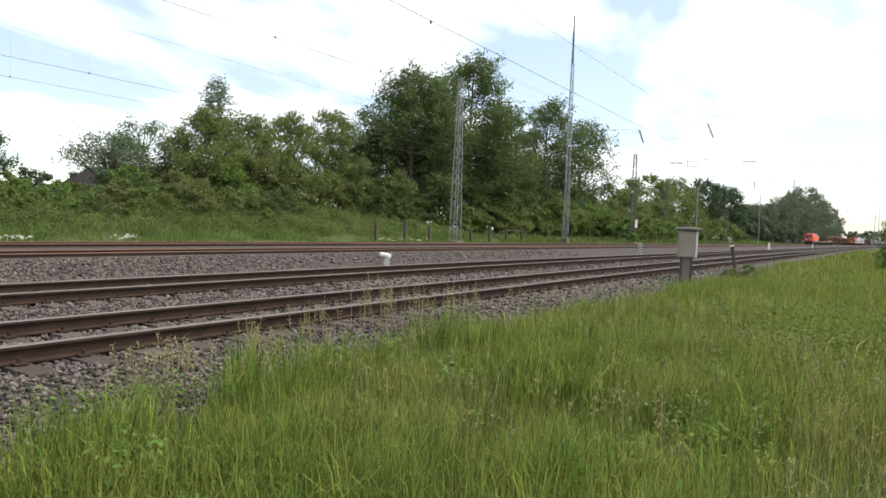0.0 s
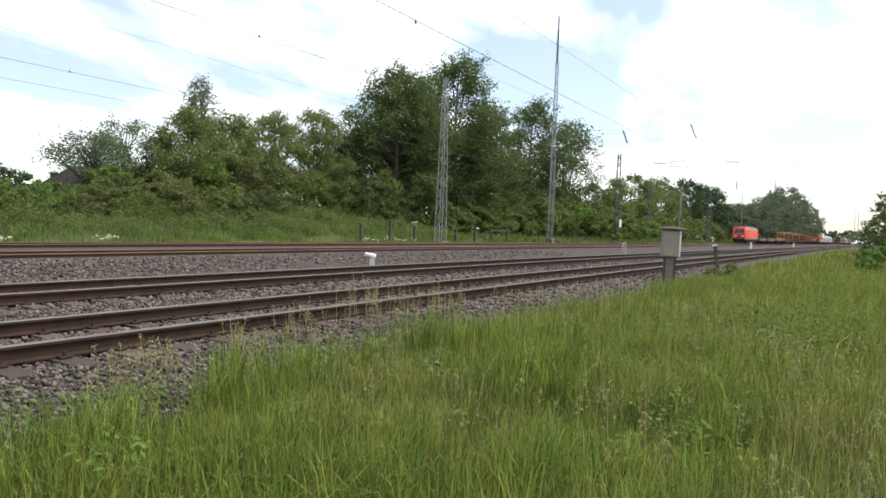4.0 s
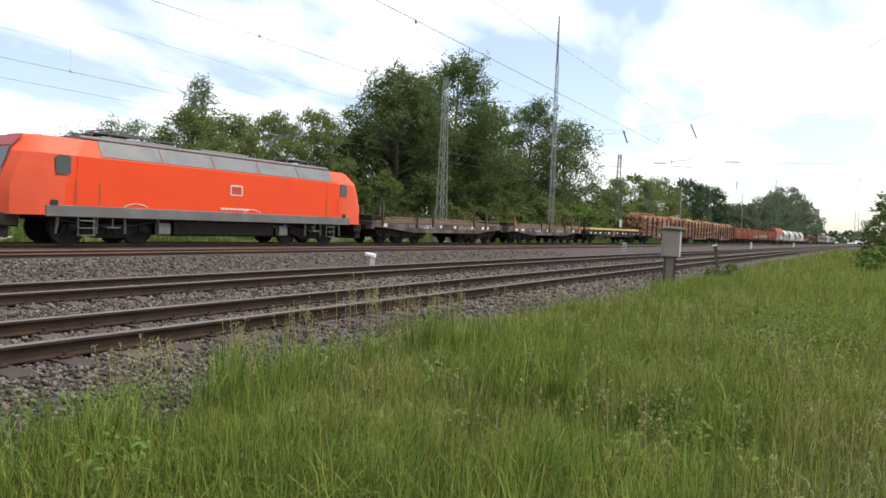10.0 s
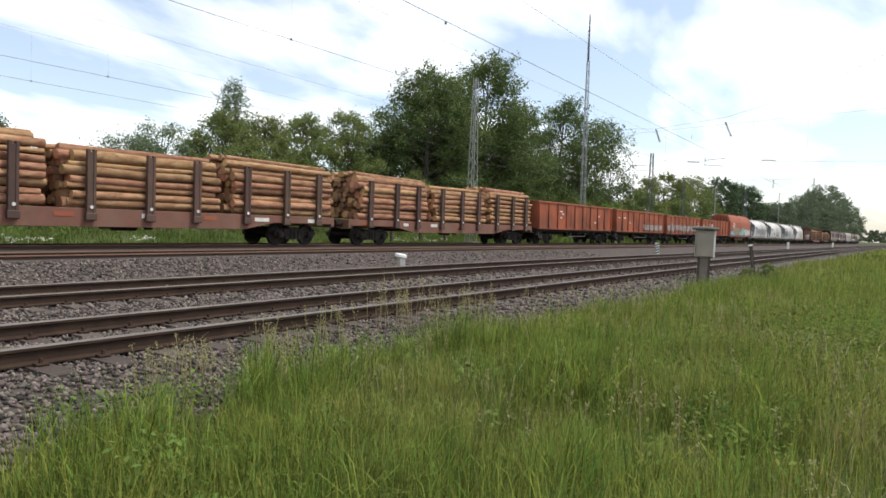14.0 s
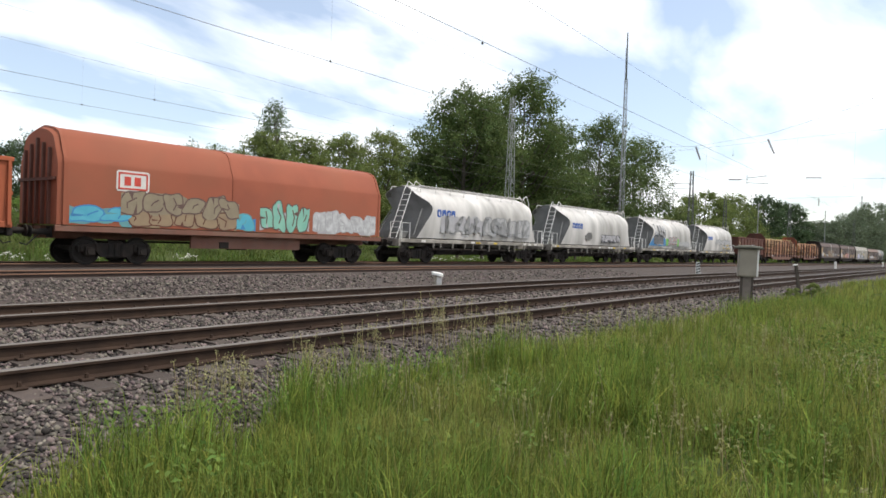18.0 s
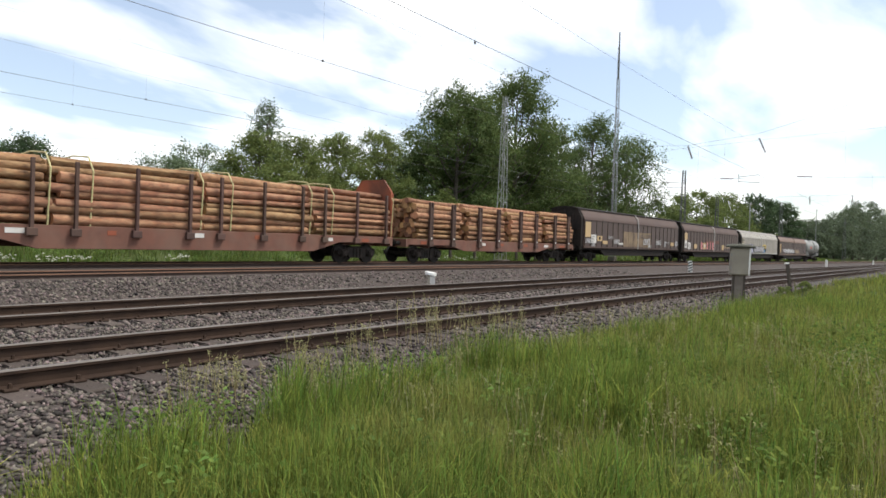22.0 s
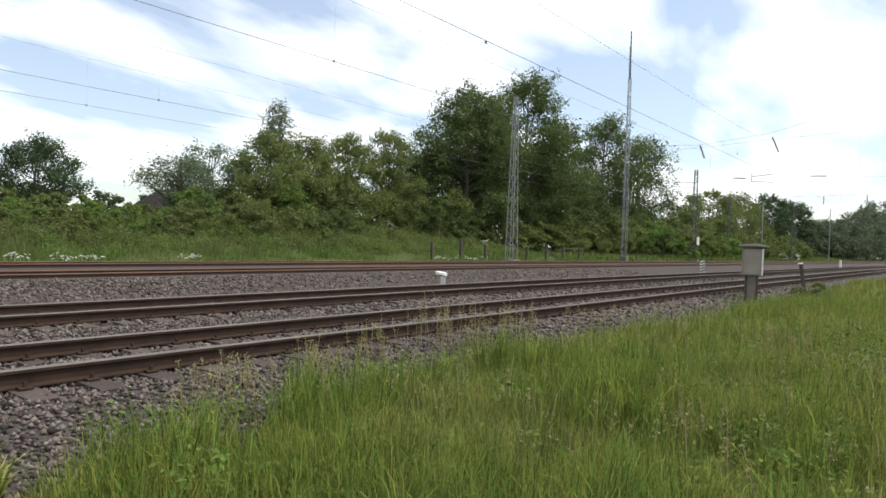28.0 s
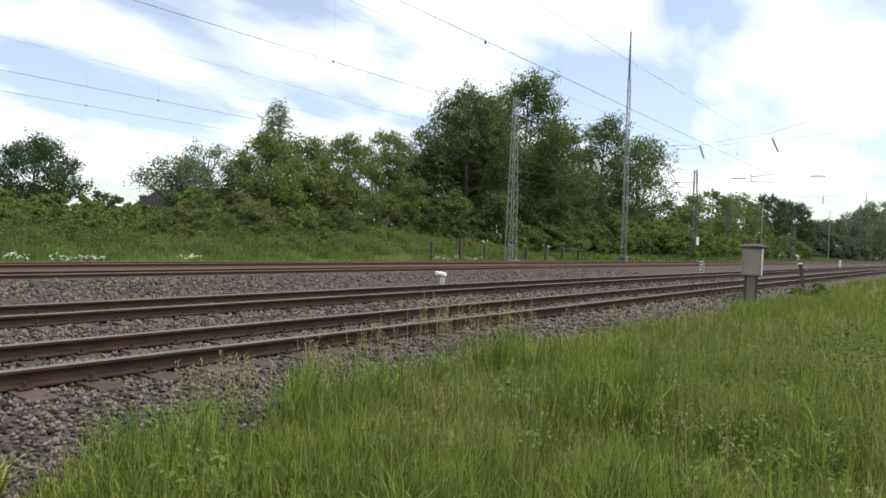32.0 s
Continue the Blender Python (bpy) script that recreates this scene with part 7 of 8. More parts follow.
def tree(name, label, x, y, h, w, mat, seed, leaves=14000, size=0.22, bare=0.2, clusters=90, form="round", airy=1.0, lean=0.0, open_=0.5):
    """A trunk with limbs; lobes of foliage along them, each a cloud of leafy twigs with gaps between."""
    rng = np.random.default_rng(seed)
    rnd = random.Random(seed)
    z0 = land(x, y) - 0.1
    T = thing(name, label, "bush" if name == "bush" else "tree", "bushes" if name == "bush" else "trees", pose(x, y, z0, 0, 0, rnd.uniform(0, 360)))
    shape_ = FORMS[form]
    lobes = max(9, clusters // 3)
    u = (np.arange(lobes) + rng.random(lobes)) / lobes
    u = np.clip(u, 0.02, 0.98)
    half = np.interp(u, np.linspace(0, 1, len(shape_)), shape_) * w * 0.56
    th = np.arange(lobes) * 2.4 + rng.random(lobes) * 1.3
    lr = (0.13 + 0.1 * rng.random(lobes)) * min(w, h * 1.1) * (0.6 + 0.4 * half / (w / 2))
    off = np.maximum(0.0, half - lr * 0.75) * (0.3 + 0.78 * np.sqrt(rng.random(lobes)))
    cen = np.stack([np.cos(th) * off, np.sin(th) * off, h * bare + u * (h * (1 - bare) - lr * 0.35)], 1)
    cen[:, 0] += lean * (cen[:, 2] / h) ** 2
    if bare < 0.04:
        cen[:, 2] = np.maximum(cen[:, 2], lr * 0.5)
    # twigs reach out of each lobe, leaves sit along the twigs
    per = 24
    d = rng.normal(size=(lobes, per, 3)) + np.array([0, 0, 0.25])
    d /= np.linalg.norm(d, axis=2)[..., None]
    d[..., 2] = np.where(d[..., 2] < -0.4, -d[..., 2], d[..., 2])
    reach = lr[:, None] * (0.55 + 0.75 * rng.random((lobes, per)) ** 1.5)
    tw = (cen[:, None, :] + d * reach[..., None] * np.array([1.1, 1.1, 0.85])).reshape(-1, 3)
    share = np.repeat(lr, per) ** 2
    cnt = np.maximum(3, leaves * share / share.sum()).astype(int)
    base, tip = np.repeat(np.repeat(cen, per, axis=0), cnt, axis=0), np.repeat(tw, cnt, axis=0)
    along = 0.25 + 0.8 * np.sqrt(rng.random((len(tip), 1)))
    g = np.clip(rng.normal(size=tip.shape), -1.8, 1.8)
    p = base + (tip - base) * along + g * np.repeat(np.repeat(lr, per), cnt)[:, None] * 0.13 * airy
    out = np.repeat(d.reshape(-1, 3), cnt, axis=0) * 0.55
    v, f = leaf_array(rng, p, out, size)
    v[:, 2] = np.maximum(v[:, 2], 0.03)
    s = Shape()
    r0 = 0.018 * h + 0.04
    if name != "bush":
        knee = [Vector((0, 0, 0)), Vector((rnd.uniform(-0.2, 0.2), rnd.uniform(-0.2, 0.2), h * 0.3)), Vector((rnd.uniform(-0.4, 0.4) + lean * 0.3, rnd.uniform(-0.4, 0.4), h * 0.6)), Vector((lean * 0.8, 0, h * 0.9))]
        for k, (a, b) in enumerate(zip(knee, knee[1:])):
            s.tube(a, b, r0 * (1 - 0.3 * k), r0 * (0.7 - 0.3 * k) + 0.01, 8)
        part("trunk", s, TRUNK, T, smooth=0.8)
        s = Shape()
        for i in range(lobes):
            c = Vector(cen[i])
            fr = min(0.85, max(0.15, (c.z - 0.25 * math.hypot(c.x, c.y)) / h * 0.85))
            a = knee[0].lerp(knee[-1], fr)
            m = a.lerp(c, 0.5) + Vector((0, 0, -0.04 * h))
            s.pipe([a, m, c], r0 * 0.2 * (1 - fr) + 0.02, 5)
            for k in range(0, per, 8):
                s.tube(c, tw[i * per + k], 0.018, 0.006, 3)
        tagged(part("branchwork", s, TRUNK, T), kind="stuff")
    else:
        for i in range(min(lobes, 7)):
            c = cen[i]
            s.tube((0.15 * c[0], 0.15 * c[1], 0), c, 0.04, 0.012, 5)
        tagged(part("stemwork", s, TRUNK, T), kind="stuff")
    part("crown", cloud_mesh("crown", v, f, mat), None, T)
    return T


OAK, BUSHY = "tall broadleaf tree in dense dark green leaf", "leafy green shrub on the railway bank"
TREES = [
    # label, x, y, height, width, material, leaves, leaf size, bare trunk, form, airiness
    ("rounded dark green tree at the meadow's edge", 16.8, 42.5, 4.8, 5.2, LEAF_DARK, 20000, 0.075, 0.05, "oak", 1.1),
    ("low dark tree at the meadow's edge", 21.3, 44, 2.3, 2.4, LEAF_DARK, 3500, 0.075, 0.05, "round", 1.2),
    ("dark green tree at the meadow's edge", 12.6, 43.5, 4.2, 4.8, LEAF_DARK, 10000, 0.08, 0.05, "round", 1.0),
    ("silvery green willow with loose upright sprays", 25.6, 42.5, 4.9, 5.2, LEAF_WILLOW, 9500, 0.075, 0.2, "fan", 1.5),
    ("silvery green willow with loose upright sprays", 28.3, 43, 6.1, 6.0, LEAF_WILLOW, 12000, 0.08, 0.05, "fan", 1.3),
    ("slender light birch standing above the shrubs", 32.6, 41, 9.7, 4.8, LEAF_WILLOW, 11000, 0.075, 0.15, "spire", 1.3),
    ("broad mid-green tree among the shrubs", 30.8, 39.8, 7.0, 7.4, LEAF_LIGHT, 26000, 0.085, 0.0, "mound", 1.0),
    ("broad mid-green tree among the shrubs", 34.8, 40, 7.4, 6.8, LEAF_LIGHT, 25000, 0.085, 0.0, "round", 1.0),
    ("light green tree with an uneven top", 38.8, 40, 8.0, 6.6, LEAF_LIGHT, 25000, 0.09, 0.0, "round", 1.1),
    ("light green tree with an uneven top", 43.6, 40, 9.4, 6.8, LEAF_LIGHT, 25000, 0.09, 0.0, "oak", 1.1),
    ("light green tree with an uneven top", 48.4, 42, 8.4, 5.4, LEAF_WILLOW, 10000, 0.1, 0.0, "oak", 1.4),
    (OAK, 54.8, 39.5, 15.7, 13.0, LEAF_OAK, 48000, 0.125, 0.1, "oak", 0.95),
    (OAK, 60.5, 42, 15.2, 10.5, LEAF_OAK, 26000, 0.13, 0.08, "oak", 1.0),
    (OAK, 66.8, 40, 19.5, 14.4, LEAF_OAK, 48000, 0.135, 0.1, "oak", 0.9),
    (OAK, 75.5, 41, 15.6, 11, LEAF_OAK, 26000, 0.135, 0.08, "oak", 1.0),
    (OAK, 87.5, 40, 18.4, 12.6, LEAF_OAK, 27000, 0.145, 0.1, "oak", 0.95),
    ("tall broadleaf tree with airy branches at the grove's end", 100.0, 40, 17.4, 14.6, LEAF_OAK, 22000, 0.15, 0.12, "round", 1.0),
    (OAK, 80, 47, 13.0, 12.0, LEAF_DARK, 9000, 0.24, 0.0, "round", 1.0),
    (OAK, 95, 47, 11, 14.0, LEAF_DARK, 9000, 0.26, 0.0, "round", 1.0),
    (OAK, 62, 47, 11, 12.0, LEAF_DARK, 9000, 0.24, 0.0, "round", 1.0),
    ("light green tree beyond the masts", 110, 36, 7.6, 8.0, LEAF_LIGHT, 9000, 0.19, 0.0, "round", 1.0),
    ("light green tree beyond the masts", 132, 39, 12.0, 13.5, LEAF_LIGHT, 16000, 0.2, 0.0, "round", 1.1),
    ("light green tree beyond the masts", 146, 38, 12.4, 13.0, LEAF_LIGHT, 16000, 0.2, 0.0, "round", 1.1),
    ("dark rounded tree in the distance", 184, 40, 15.4, 12.5, LEAF_DARK, 11000, 0.28, 0.05, "round", 0.9),
    ("dark rounded tree in the distance", 211, 40, 15.2, 13.0, LEAF_DARK, 11000, 0.32, 0.05, "round", 0.9),
]
for i, (lb, x, y, h, w, mt, lv, sz, br, fm, ai) in enumerate(TREES):
    tree("tree", lb, x, y, h, w, mt, 100 + i, lv, sz, br, 130 if h > 12 else 96, fm, ai)
rng0 = random.Random(5)
# undergrowth in front of and between the trunks
for i in range(15):
    x = 46 + i * 4.2
    tree("bush", BUSHY, x, 35.5 + rng0.uniform(-1.0, 1.5), rng0.uniform(2.6, 4.6), rng0.uniform(4.5, 6), rng0.choice((LEAF_OAK, LEAF_LIGHT, LEAF_BUSH, LEAF_LIGHT)), 300 + i, 6500, 0.11, 0.0, clusters=60, form="mound")
for i, (x, y, h, w, mt) in enumerate(((12.2, 36.5, 1.7, 4.4, LEAF_LIGHT), (16.0, 36.8, 1.5, 4.3, LEAF_LIGHT), (19.5, 37, 1.2, 4.0, LEAF_LIGHT), (24.0, 37.8, 2.5, 3.8, LEAF_BRIGHT), (27.2, 38, 2.6, 4.4, LEAF_BUSH),
                                      (30.6, 37, 3.6, 3.9, LEAF_BRIGHT), (29.0, 37.8, 2.7, 3.6, LEAF_BUSH), (34.2, 37.5, 4.2, 3.6, LEAF_BUSH), (37.6, 38, 4.0, 4.6, LEAF_LIGHT), (41.6, 38, 3.8, 4.6, LEAF_LIGHT), (45.0, 37.5, 4.2, 4.6, LEAF_LIGHT),
                                      (9.0, 37, 1.9, 5, LEAF_LIGHT), (5, 38, 2.2, 6, LEAF_LIGHT), (48.5, 36.5, 5.0, 4.6, LEAF_LIGHT))):
    tree("bush", BUSHY, x, y, h, w, mt, 400 + i, 9000, 0.07, 0.0, clusters=66, form="mound")
for i, (x, y, h, w) in enumerate(((90, 37.5, 6.5, 7), (98, 38, 7.0, 8), (105, 37, 8.5, 9), (83, 38, 6.5, 7), (73, 38, 6.0, 7))):
    tree("bush", "dark leafy undergrowth below tall trees", x, y, h, w, LEAF_OAK, 880 + i, 8000, 0.13, 0.0, clusters=72, form="mound")
for i in range(19):
    low_ = i < 8
    x = 5 + i * 1.9 if low_ else 20.5 + (i - 8) * 1.25
    tree("bush", "shrub spilling down the railway bank", x + rng0.uniform(-0.5, 0.5), rng0.uniform(33.2, 34.8), rng0.uniform(0.9, 1.5) if low_ else rng0.uniform(1.3, 2.3), rng0.uniform(2.2, 3.6), rng0.choice((LEAF_LIGHT, LEAF_BRIGHT, LEAF_LIGHT) if low_ else (LEAF_BUSH, LEAF_LIGHT, LEAF_OAK, LEAF_BUSH)), 900 + i, 4000, 0.06, 0.0, clusters=54, form="mound", airy=1.15)
# brambles along the crest of the bank and scattered on its slope
for i in range(22):
    tree("bush", "bramble clump among herbs on the bank's slope", 5 + i * 2.1 + rng0.uniform(-0.9, 0.9), rng0.uniform(31.2, 34.6), rng0.uniform(0.5, 1.0), rng0.uniform(1.2, 2.8), rng0.choice((LEAF_LIGHT, LEAF_BRIGHT, LEAF_BUSH, LEAF_OAK)), 500 + i, 2000, 0.055, 0.0, clusters=45, form="mound", airy=1.2)
for i in range(13):
    x = 6 + i * 3.3
    tree("bush", "low bramble among herbs on the bank's crest", x + 1.6 + rng0.uniform(-1, 1), 34.6 + rng0.uniform(-0.5, 0.5), rng0.uniform(0.6, 1.0), rng0.uniform(2.6, 4), rng0.choice((LEAF_LIGHT, LEAF_BUSH, LEAF_BRIGHT)), 530 + i, 3000, 0.055, 0.0, clusters=60, form="mound", airy=1.3)
# hedge beyond the trees that closes the horizon
for i in range(12):
    tree("bush", "dark hedge along the field behind the trees", -6 + i * 9, 56 + rng0.uniform(-1, 1), rng0.uniform(2.4, 3.2), 11, LEAF_DARK, 560 + i, 2000, 0.2, 0.0, clusters=48, form="mound")
# low growth along the far side further on
for i in range(13):
    x = 78 + i * 9
    tree("bush", BUSHY, x, 33 + rng0.uniform(-1, 1), rng0.uniform(3, 5.5), rng0.uniform(7, 10), rng0.choice((LEAF_LIGHT, LEAF_BUSH, LEAF_BRIGHT)), 600 + i, 5000, 0.17, 0.0, clusters=54, form="mound")
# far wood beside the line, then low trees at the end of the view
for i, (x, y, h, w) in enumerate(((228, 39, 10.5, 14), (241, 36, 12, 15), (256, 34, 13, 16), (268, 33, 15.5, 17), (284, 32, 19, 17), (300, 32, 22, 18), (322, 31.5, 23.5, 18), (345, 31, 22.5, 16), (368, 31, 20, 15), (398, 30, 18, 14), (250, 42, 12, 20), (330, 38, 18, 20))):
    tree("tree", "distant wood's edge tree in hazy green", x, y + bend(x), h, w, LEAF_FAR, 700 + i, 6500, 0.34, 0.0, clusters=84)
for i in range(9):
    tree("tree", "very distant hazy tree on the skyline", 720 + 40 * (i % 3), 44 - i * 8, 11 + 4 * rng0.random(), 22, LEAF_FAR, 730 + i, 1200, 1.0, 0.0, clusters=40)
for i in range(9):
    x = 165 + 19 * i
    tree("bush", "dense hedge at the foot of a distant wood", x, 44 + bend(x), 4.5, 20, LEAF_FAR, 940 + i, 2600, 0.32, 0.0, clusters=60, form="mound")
# near-side bush at the meadow's end
for i, (x, y, h, w) in enumerate(((70, -1.7, 6.2, 4.8), (76, -3.6, 7.6, 5.4), (60, -3.0, 4.0, 4.2), (84, -5.0, 8.0, 6.4))):
    tree("bush", "tall light green bush at the end of the meadow", x, y, h, w, LEAF_LIGHT, 800 + i, 9000, 0.11, 0.0, clusters=72, form="mound")
tree("bush", "low light green bush in the meadow", 46, -0.7, 1.5, 3.0, LEAF_BRIGHT, 840, 2500, 0.09, 0.0, clusters=48, form="mound")
tree("bush", "small leafy shoot growing beside a leaning post", 29.8, 4.6, 0.7, 0.8, LEAF_LIGHT, 850, 500, 0.05, 0.1, clusters=14)
tree("bush", "small leafy shoot growing beside a leaning post", 28.0, 5.0, 0.55, 0.7, LEAF_LIGHT, 851, 420, 0.05, 0.1, clusters=14)
for i, x in enumerate((150, 158, 120)):
    tree("bush", "low bush with white blossom by the far line", x, 29.5, 1.3, 3.2, FLOWER if i < 2 else LEAF_BRIGHT, 860 + i, 700, 0.14, 0.0, clusters=12)

# ---- grass ----


def blades(rng, pts, height, width, lean=0.35, fine=True):
    """Tapering blades that bow over at the tip; fine ones have one joint more."""
    n = len(pts)
    a = rng.random(n) * 2 * np.pi
    side = np.stack([np.cos(a), np.sin(a), np.zeros(n)], 1)
    b = rng.random(n) * 2 * np.pi
    reach = lean * (0.15 + 1.3 * rng.random(n) ** 2)
    ln = (reach * height)[:, None] * np.stack([np.cos(b), np.sin(b), np.zeros(n)], 1)
    up = np.array([0, 0, 1.0])
    h, w = height[:, None], width[:, None]
    drop = np.clip(reach, 0, 0.6)[:, None]
    steps = ((0, 0, 1.0), (0.45, 0.18, 0.9), (0.82, 0.55, 0.62), (1.0, 1.1, 0.1)) if fine else ((0, 0, 1.0), (0.55, 0.3, 0.75), (1.0, 1.0, 0.1))
    rings = []
    for f, o, k in steps:
        c = pts + up * h * (f - 0.55 * drop * f ** 4) + ln * o
        rings += [c - side * w * k / 2, c + side * w * k / 2]
    m = len(rings)
    v = np.stack(rings, 1).reshape(-1, 3)
    k = np.arange(n)[:, None] * m
    f = np.concatenate([k + np.array([q, q + 1, q + 3, q + 2]) for q in range(0, m - 2, 2)])
    return v, f


def field(name, label, x0, x1, y0, y1, count, hgt, wid, mat, seed, lean=0.35, keep=None, fine=False, per=48):
    rng = np.random.default_rng(seed)
    tufts = max(40, count // per)
    home = rng.integers(0, tufts, count)
    spread = (0.11 if per < 40 else 0.075) + 0.012 * (x0 + x1) / 2
    x = (x0 + (x1 - x0) * rng.random(tufts))[home] + rng.normal(0, spread, count)
    y = (y0 + (y1 - y0) * rng.random(tufts))[home] + rng.normal(0, spread, count)
    tall = (0.55 + 0.75 * rng.random(tufts))[home]
    patch = np.array([noise.noise((a * 0.5, b * 0.5, seed)) for a, b in zip(x, y)])
    ok = rng.random(count) < 0.72 + 1.3 * patch
    if keep is not None:
        ok &= keep(x, y)
    x, y, patch, tall = x[ok], y[ok], patch[ok], tall[ok]
    z = np.array([land(a, b) for a, b in zip(x, y)])
    h = hgt * (0.5 + 0.7 * rng.random(len(x)) + 0.5 * patch) * tall
    v, f = blades(rng, np.stack([x, y, z], 1), np.maximum(h, hgt * 0.3), wid * (0.6 + 0.8 * rng.random(len(x))), lean, fine)
    return tagged(part(name, cloud_mesh(name, v, f, mat), None), label, "grass", kind="stuff")


edge = lambda x, y: y < np.interp(x, (1.5, 2.7, 4.5, 7, 10, 15, 20, 30, 45), (4.1, 4.85, 4.95, 4.85, 4.85, 4.75, 4.85, 5.15, 5.5)) + 0.13 * np.sin(x * 1.3) + 0.1 * np.sin(x * 3.1) + 0.06 * np.sin(x * 7.7)
field("grass", "lush green meadow grass", 1.6, 7, -0.7, 5.4, 56000, 0.34, 0.0062, GRASS, 1, 0.6, edge, True)
field("grass", "lush green meadow grass", 7, 13, -0.9, 5.5, 46000, 0.35, 0.0078, GRASS, 2, 0.6, edge, True)
field("grass", "lush green meadow grass", 13, 26, -1.6, 5.8, 44000, 0.36, 0.0125, GRASS, 3, 0.55, edge)
field("grass", "lush green meadow grass", 26, 62, -4, 6.0, 26000, 0.38, 0.024, GRASS, 4, 0.5, edge)
field("grass", "lush green meadow grass", 62, 170, -10, 5.9, 9000, 0.42, 0.1, GRASS, 14, 0.5, edge)
field("grass_tussocks", "taller lush tussocks in the meadow", 1.8, 9, 0.6, 5.2, 26000, 0.46, 0.0075, GRASS_LUSH, 41, 0.6, edge, True, per=110)
field("grass_tussocks", "taller lush tussocks in the meadow", 8, 24, -1.0, 5.7, 16000, 0.5, 0.01, GRASS_LUSH, 42, 0.6, edge, False, per=90)
field("yellow_grass", "patches of yellowing fine grass", 3.0, 16, -0.8, 2.8, 16000, 0.34, 0.0045, GRASS_YELLOW, 15, 0.5)
field("dry_grass", "short dry grass fringe beside the ballast", 8, 34, 4.2, 5.3, 6500, 0.16, 0.007, GRASS_DRY, 16, 0.7)
field("dry_grass", "tall dry flowering grass stems at the ballast's edge", 2.5, 16, 4.9, 6.2, 320, 0.5, 0.005, GRASS_DRY, 5, 0.9)
field("dry_grass", "pale dry grass stalks in the meadow", 4.5, 14, -0.6, 5, 1700, 0.42, 0.0045, GRASS_DRY, 6, 1.0)
field("bank_herbs", "tall light green herbs covering the bank's slope", 3, 52, 29.0, 36.4, 18000, 0.55, 0.03, BANK_HERB, 51, 1.2)
field("bank_grass", "rough grass along the far bank", 5, 60, 26.6, 33.5, 30000, 0.36, 0.03, GRASS_BANK, 7, 0.6)
field("bank_grass", "rough grass along the far bank", 60, 230, 26.6, 32, 12000, 0.45, 0.1, GRASS_BANK, 8, 0.5)


def seed_heads(seed, clumps, per):
    """Feathery pale seed heads on tall stalks, standing in loose clumps."""
    rng = np.random.default_rng(seed)
    sv, sf, pts, outs = [], [], [], []
    for cx, cy, sp, hh in clumps:
        for _ in range(per):
            x, y = cx + rng.normal(0, sp), cy + rng.normal(0, sp * 0.7)
            z, h = land(x, y), hh * (0.65 + 0.5 * rng.random())
            tip = np.array([x + rng.normal(0, 0.12) * h, y + rng.normal(0, 0.12) * h, z + h])
            sv.append(np.array([x, y, z]))
            f = rng.random((26, 1))
            mid_ = np.array([x, y, z]) + (tip - np.array([x, y, z])) * (0.66 + 0.34 * f)
            wide = 0.028 * (1.15 - f) + 0.004
            pts.append(mid_ + rng.normal(size=(26, 3)) * wide)
            outs.append(rng.normal(size=(26, 3)))
            sf.append(tip)
    stalk = Shape()
    for p, q in zip(sv, sf):
        stalk.tube(tuple(p), tuple(p + (q - p) * 0.95), 0.004, 0.0025, 4)
    v, f = leaf_array(rng, np.concatenate(pts), np.concatenate(outs), 0.011)
    tagged(part("grass_stalks", stalk, GRASS_DRY), "tall buff grass stalks in loose clumps", "grass", kind="stuff")
    return tagged(part("seed_heads", cloud_mesh("seed_heads", v, f, SEED), None), "feathery pale seed heads of tall grass", "grass", kind="stuff")


def weeds(name, label, seed, count, x0, x1, y0, y1, hgt, mat, leaf=0.021, loose=0.3, wide=0.09):
    """Broad-leaved herbs: leaves set along upright stems."""
    rng = np.random.default_rng(seed)
    pts, outs = [], []
    beds = [(x0 + (x1 - x0) * rng.random(), y0 + (y1 - y0) * rng.random()) for _ in range(max(1, count // 16))]
    for _ in range(count):
        bx, by = beds[int(rng.integers(0, len(beds)))]
        x, y = bx + rng.normal(0, loose), by + rng.normal(0, loose)
        z, h = land(x, y), hgt * (0.6 + 0.6 * rng.random())
        n = 16
        a = np.arange(n) * 2.4 + rng.random() * 6
        f = (np.arange(n) + 0.5) / n
        r = wide * (1.1 - 0.7 * f)
        pts.append(np.stack([x + r * np.cos(a), y + r * np.sin(a), z + h * f], 1))
        outs.append(np.stack([np.cos(a) * 0.3, np.sin(a) * 0.3, np.full(n, 0.6)], 1))
    v, f = leaf_array(rng, np.concatenate(pts), np.concatenate(outs), leaf)
    return tagged(part(name, cloud_mesh(name, v, f, mat), None), label, "weeds", kind="stuff")


weeds("broadleaf_weeds", "broad-leaved green herbs among the grass", 21, 420, 4.6, 9.5, 0.2, 5.2, 0.38, WEED, 0.024)
weeds("broadleaf_weeds", "dark green broad-leaved herbs near the ballast's foot", 27, 230, 2.2, 7.0, 2.4, 5.2, 0.34, LEAF_BRIGHT, 0.028, 0.16, 0.07)
weeds("broadleaf_weeds", "broad-leaved green herbs among the grass", 22, 620, 8, 24, -3, 5.0, 0.48, WEED)
weeds("broadleaf_weeds", "tall broad-leaved herbs near the meadow's end", 23, 260, 21, 34, -1.6, 1.6, 0.7, WEED)
weeds("broadleaf_weeds", "tall yellow-green herbs with dark stems in the meadow", 24, 170, 8.5, 12, 0.0, 1.6, 0.72, WEED, 0.028, 0.35, 0.08)
weeds("bank_nettles", "nettles and mixed leafy herbs covering the bank", 25, 4600, 3, 50, 30.0, 36.0, 0.72, BANK_HERB, 0.055, 0.55, 0.22)
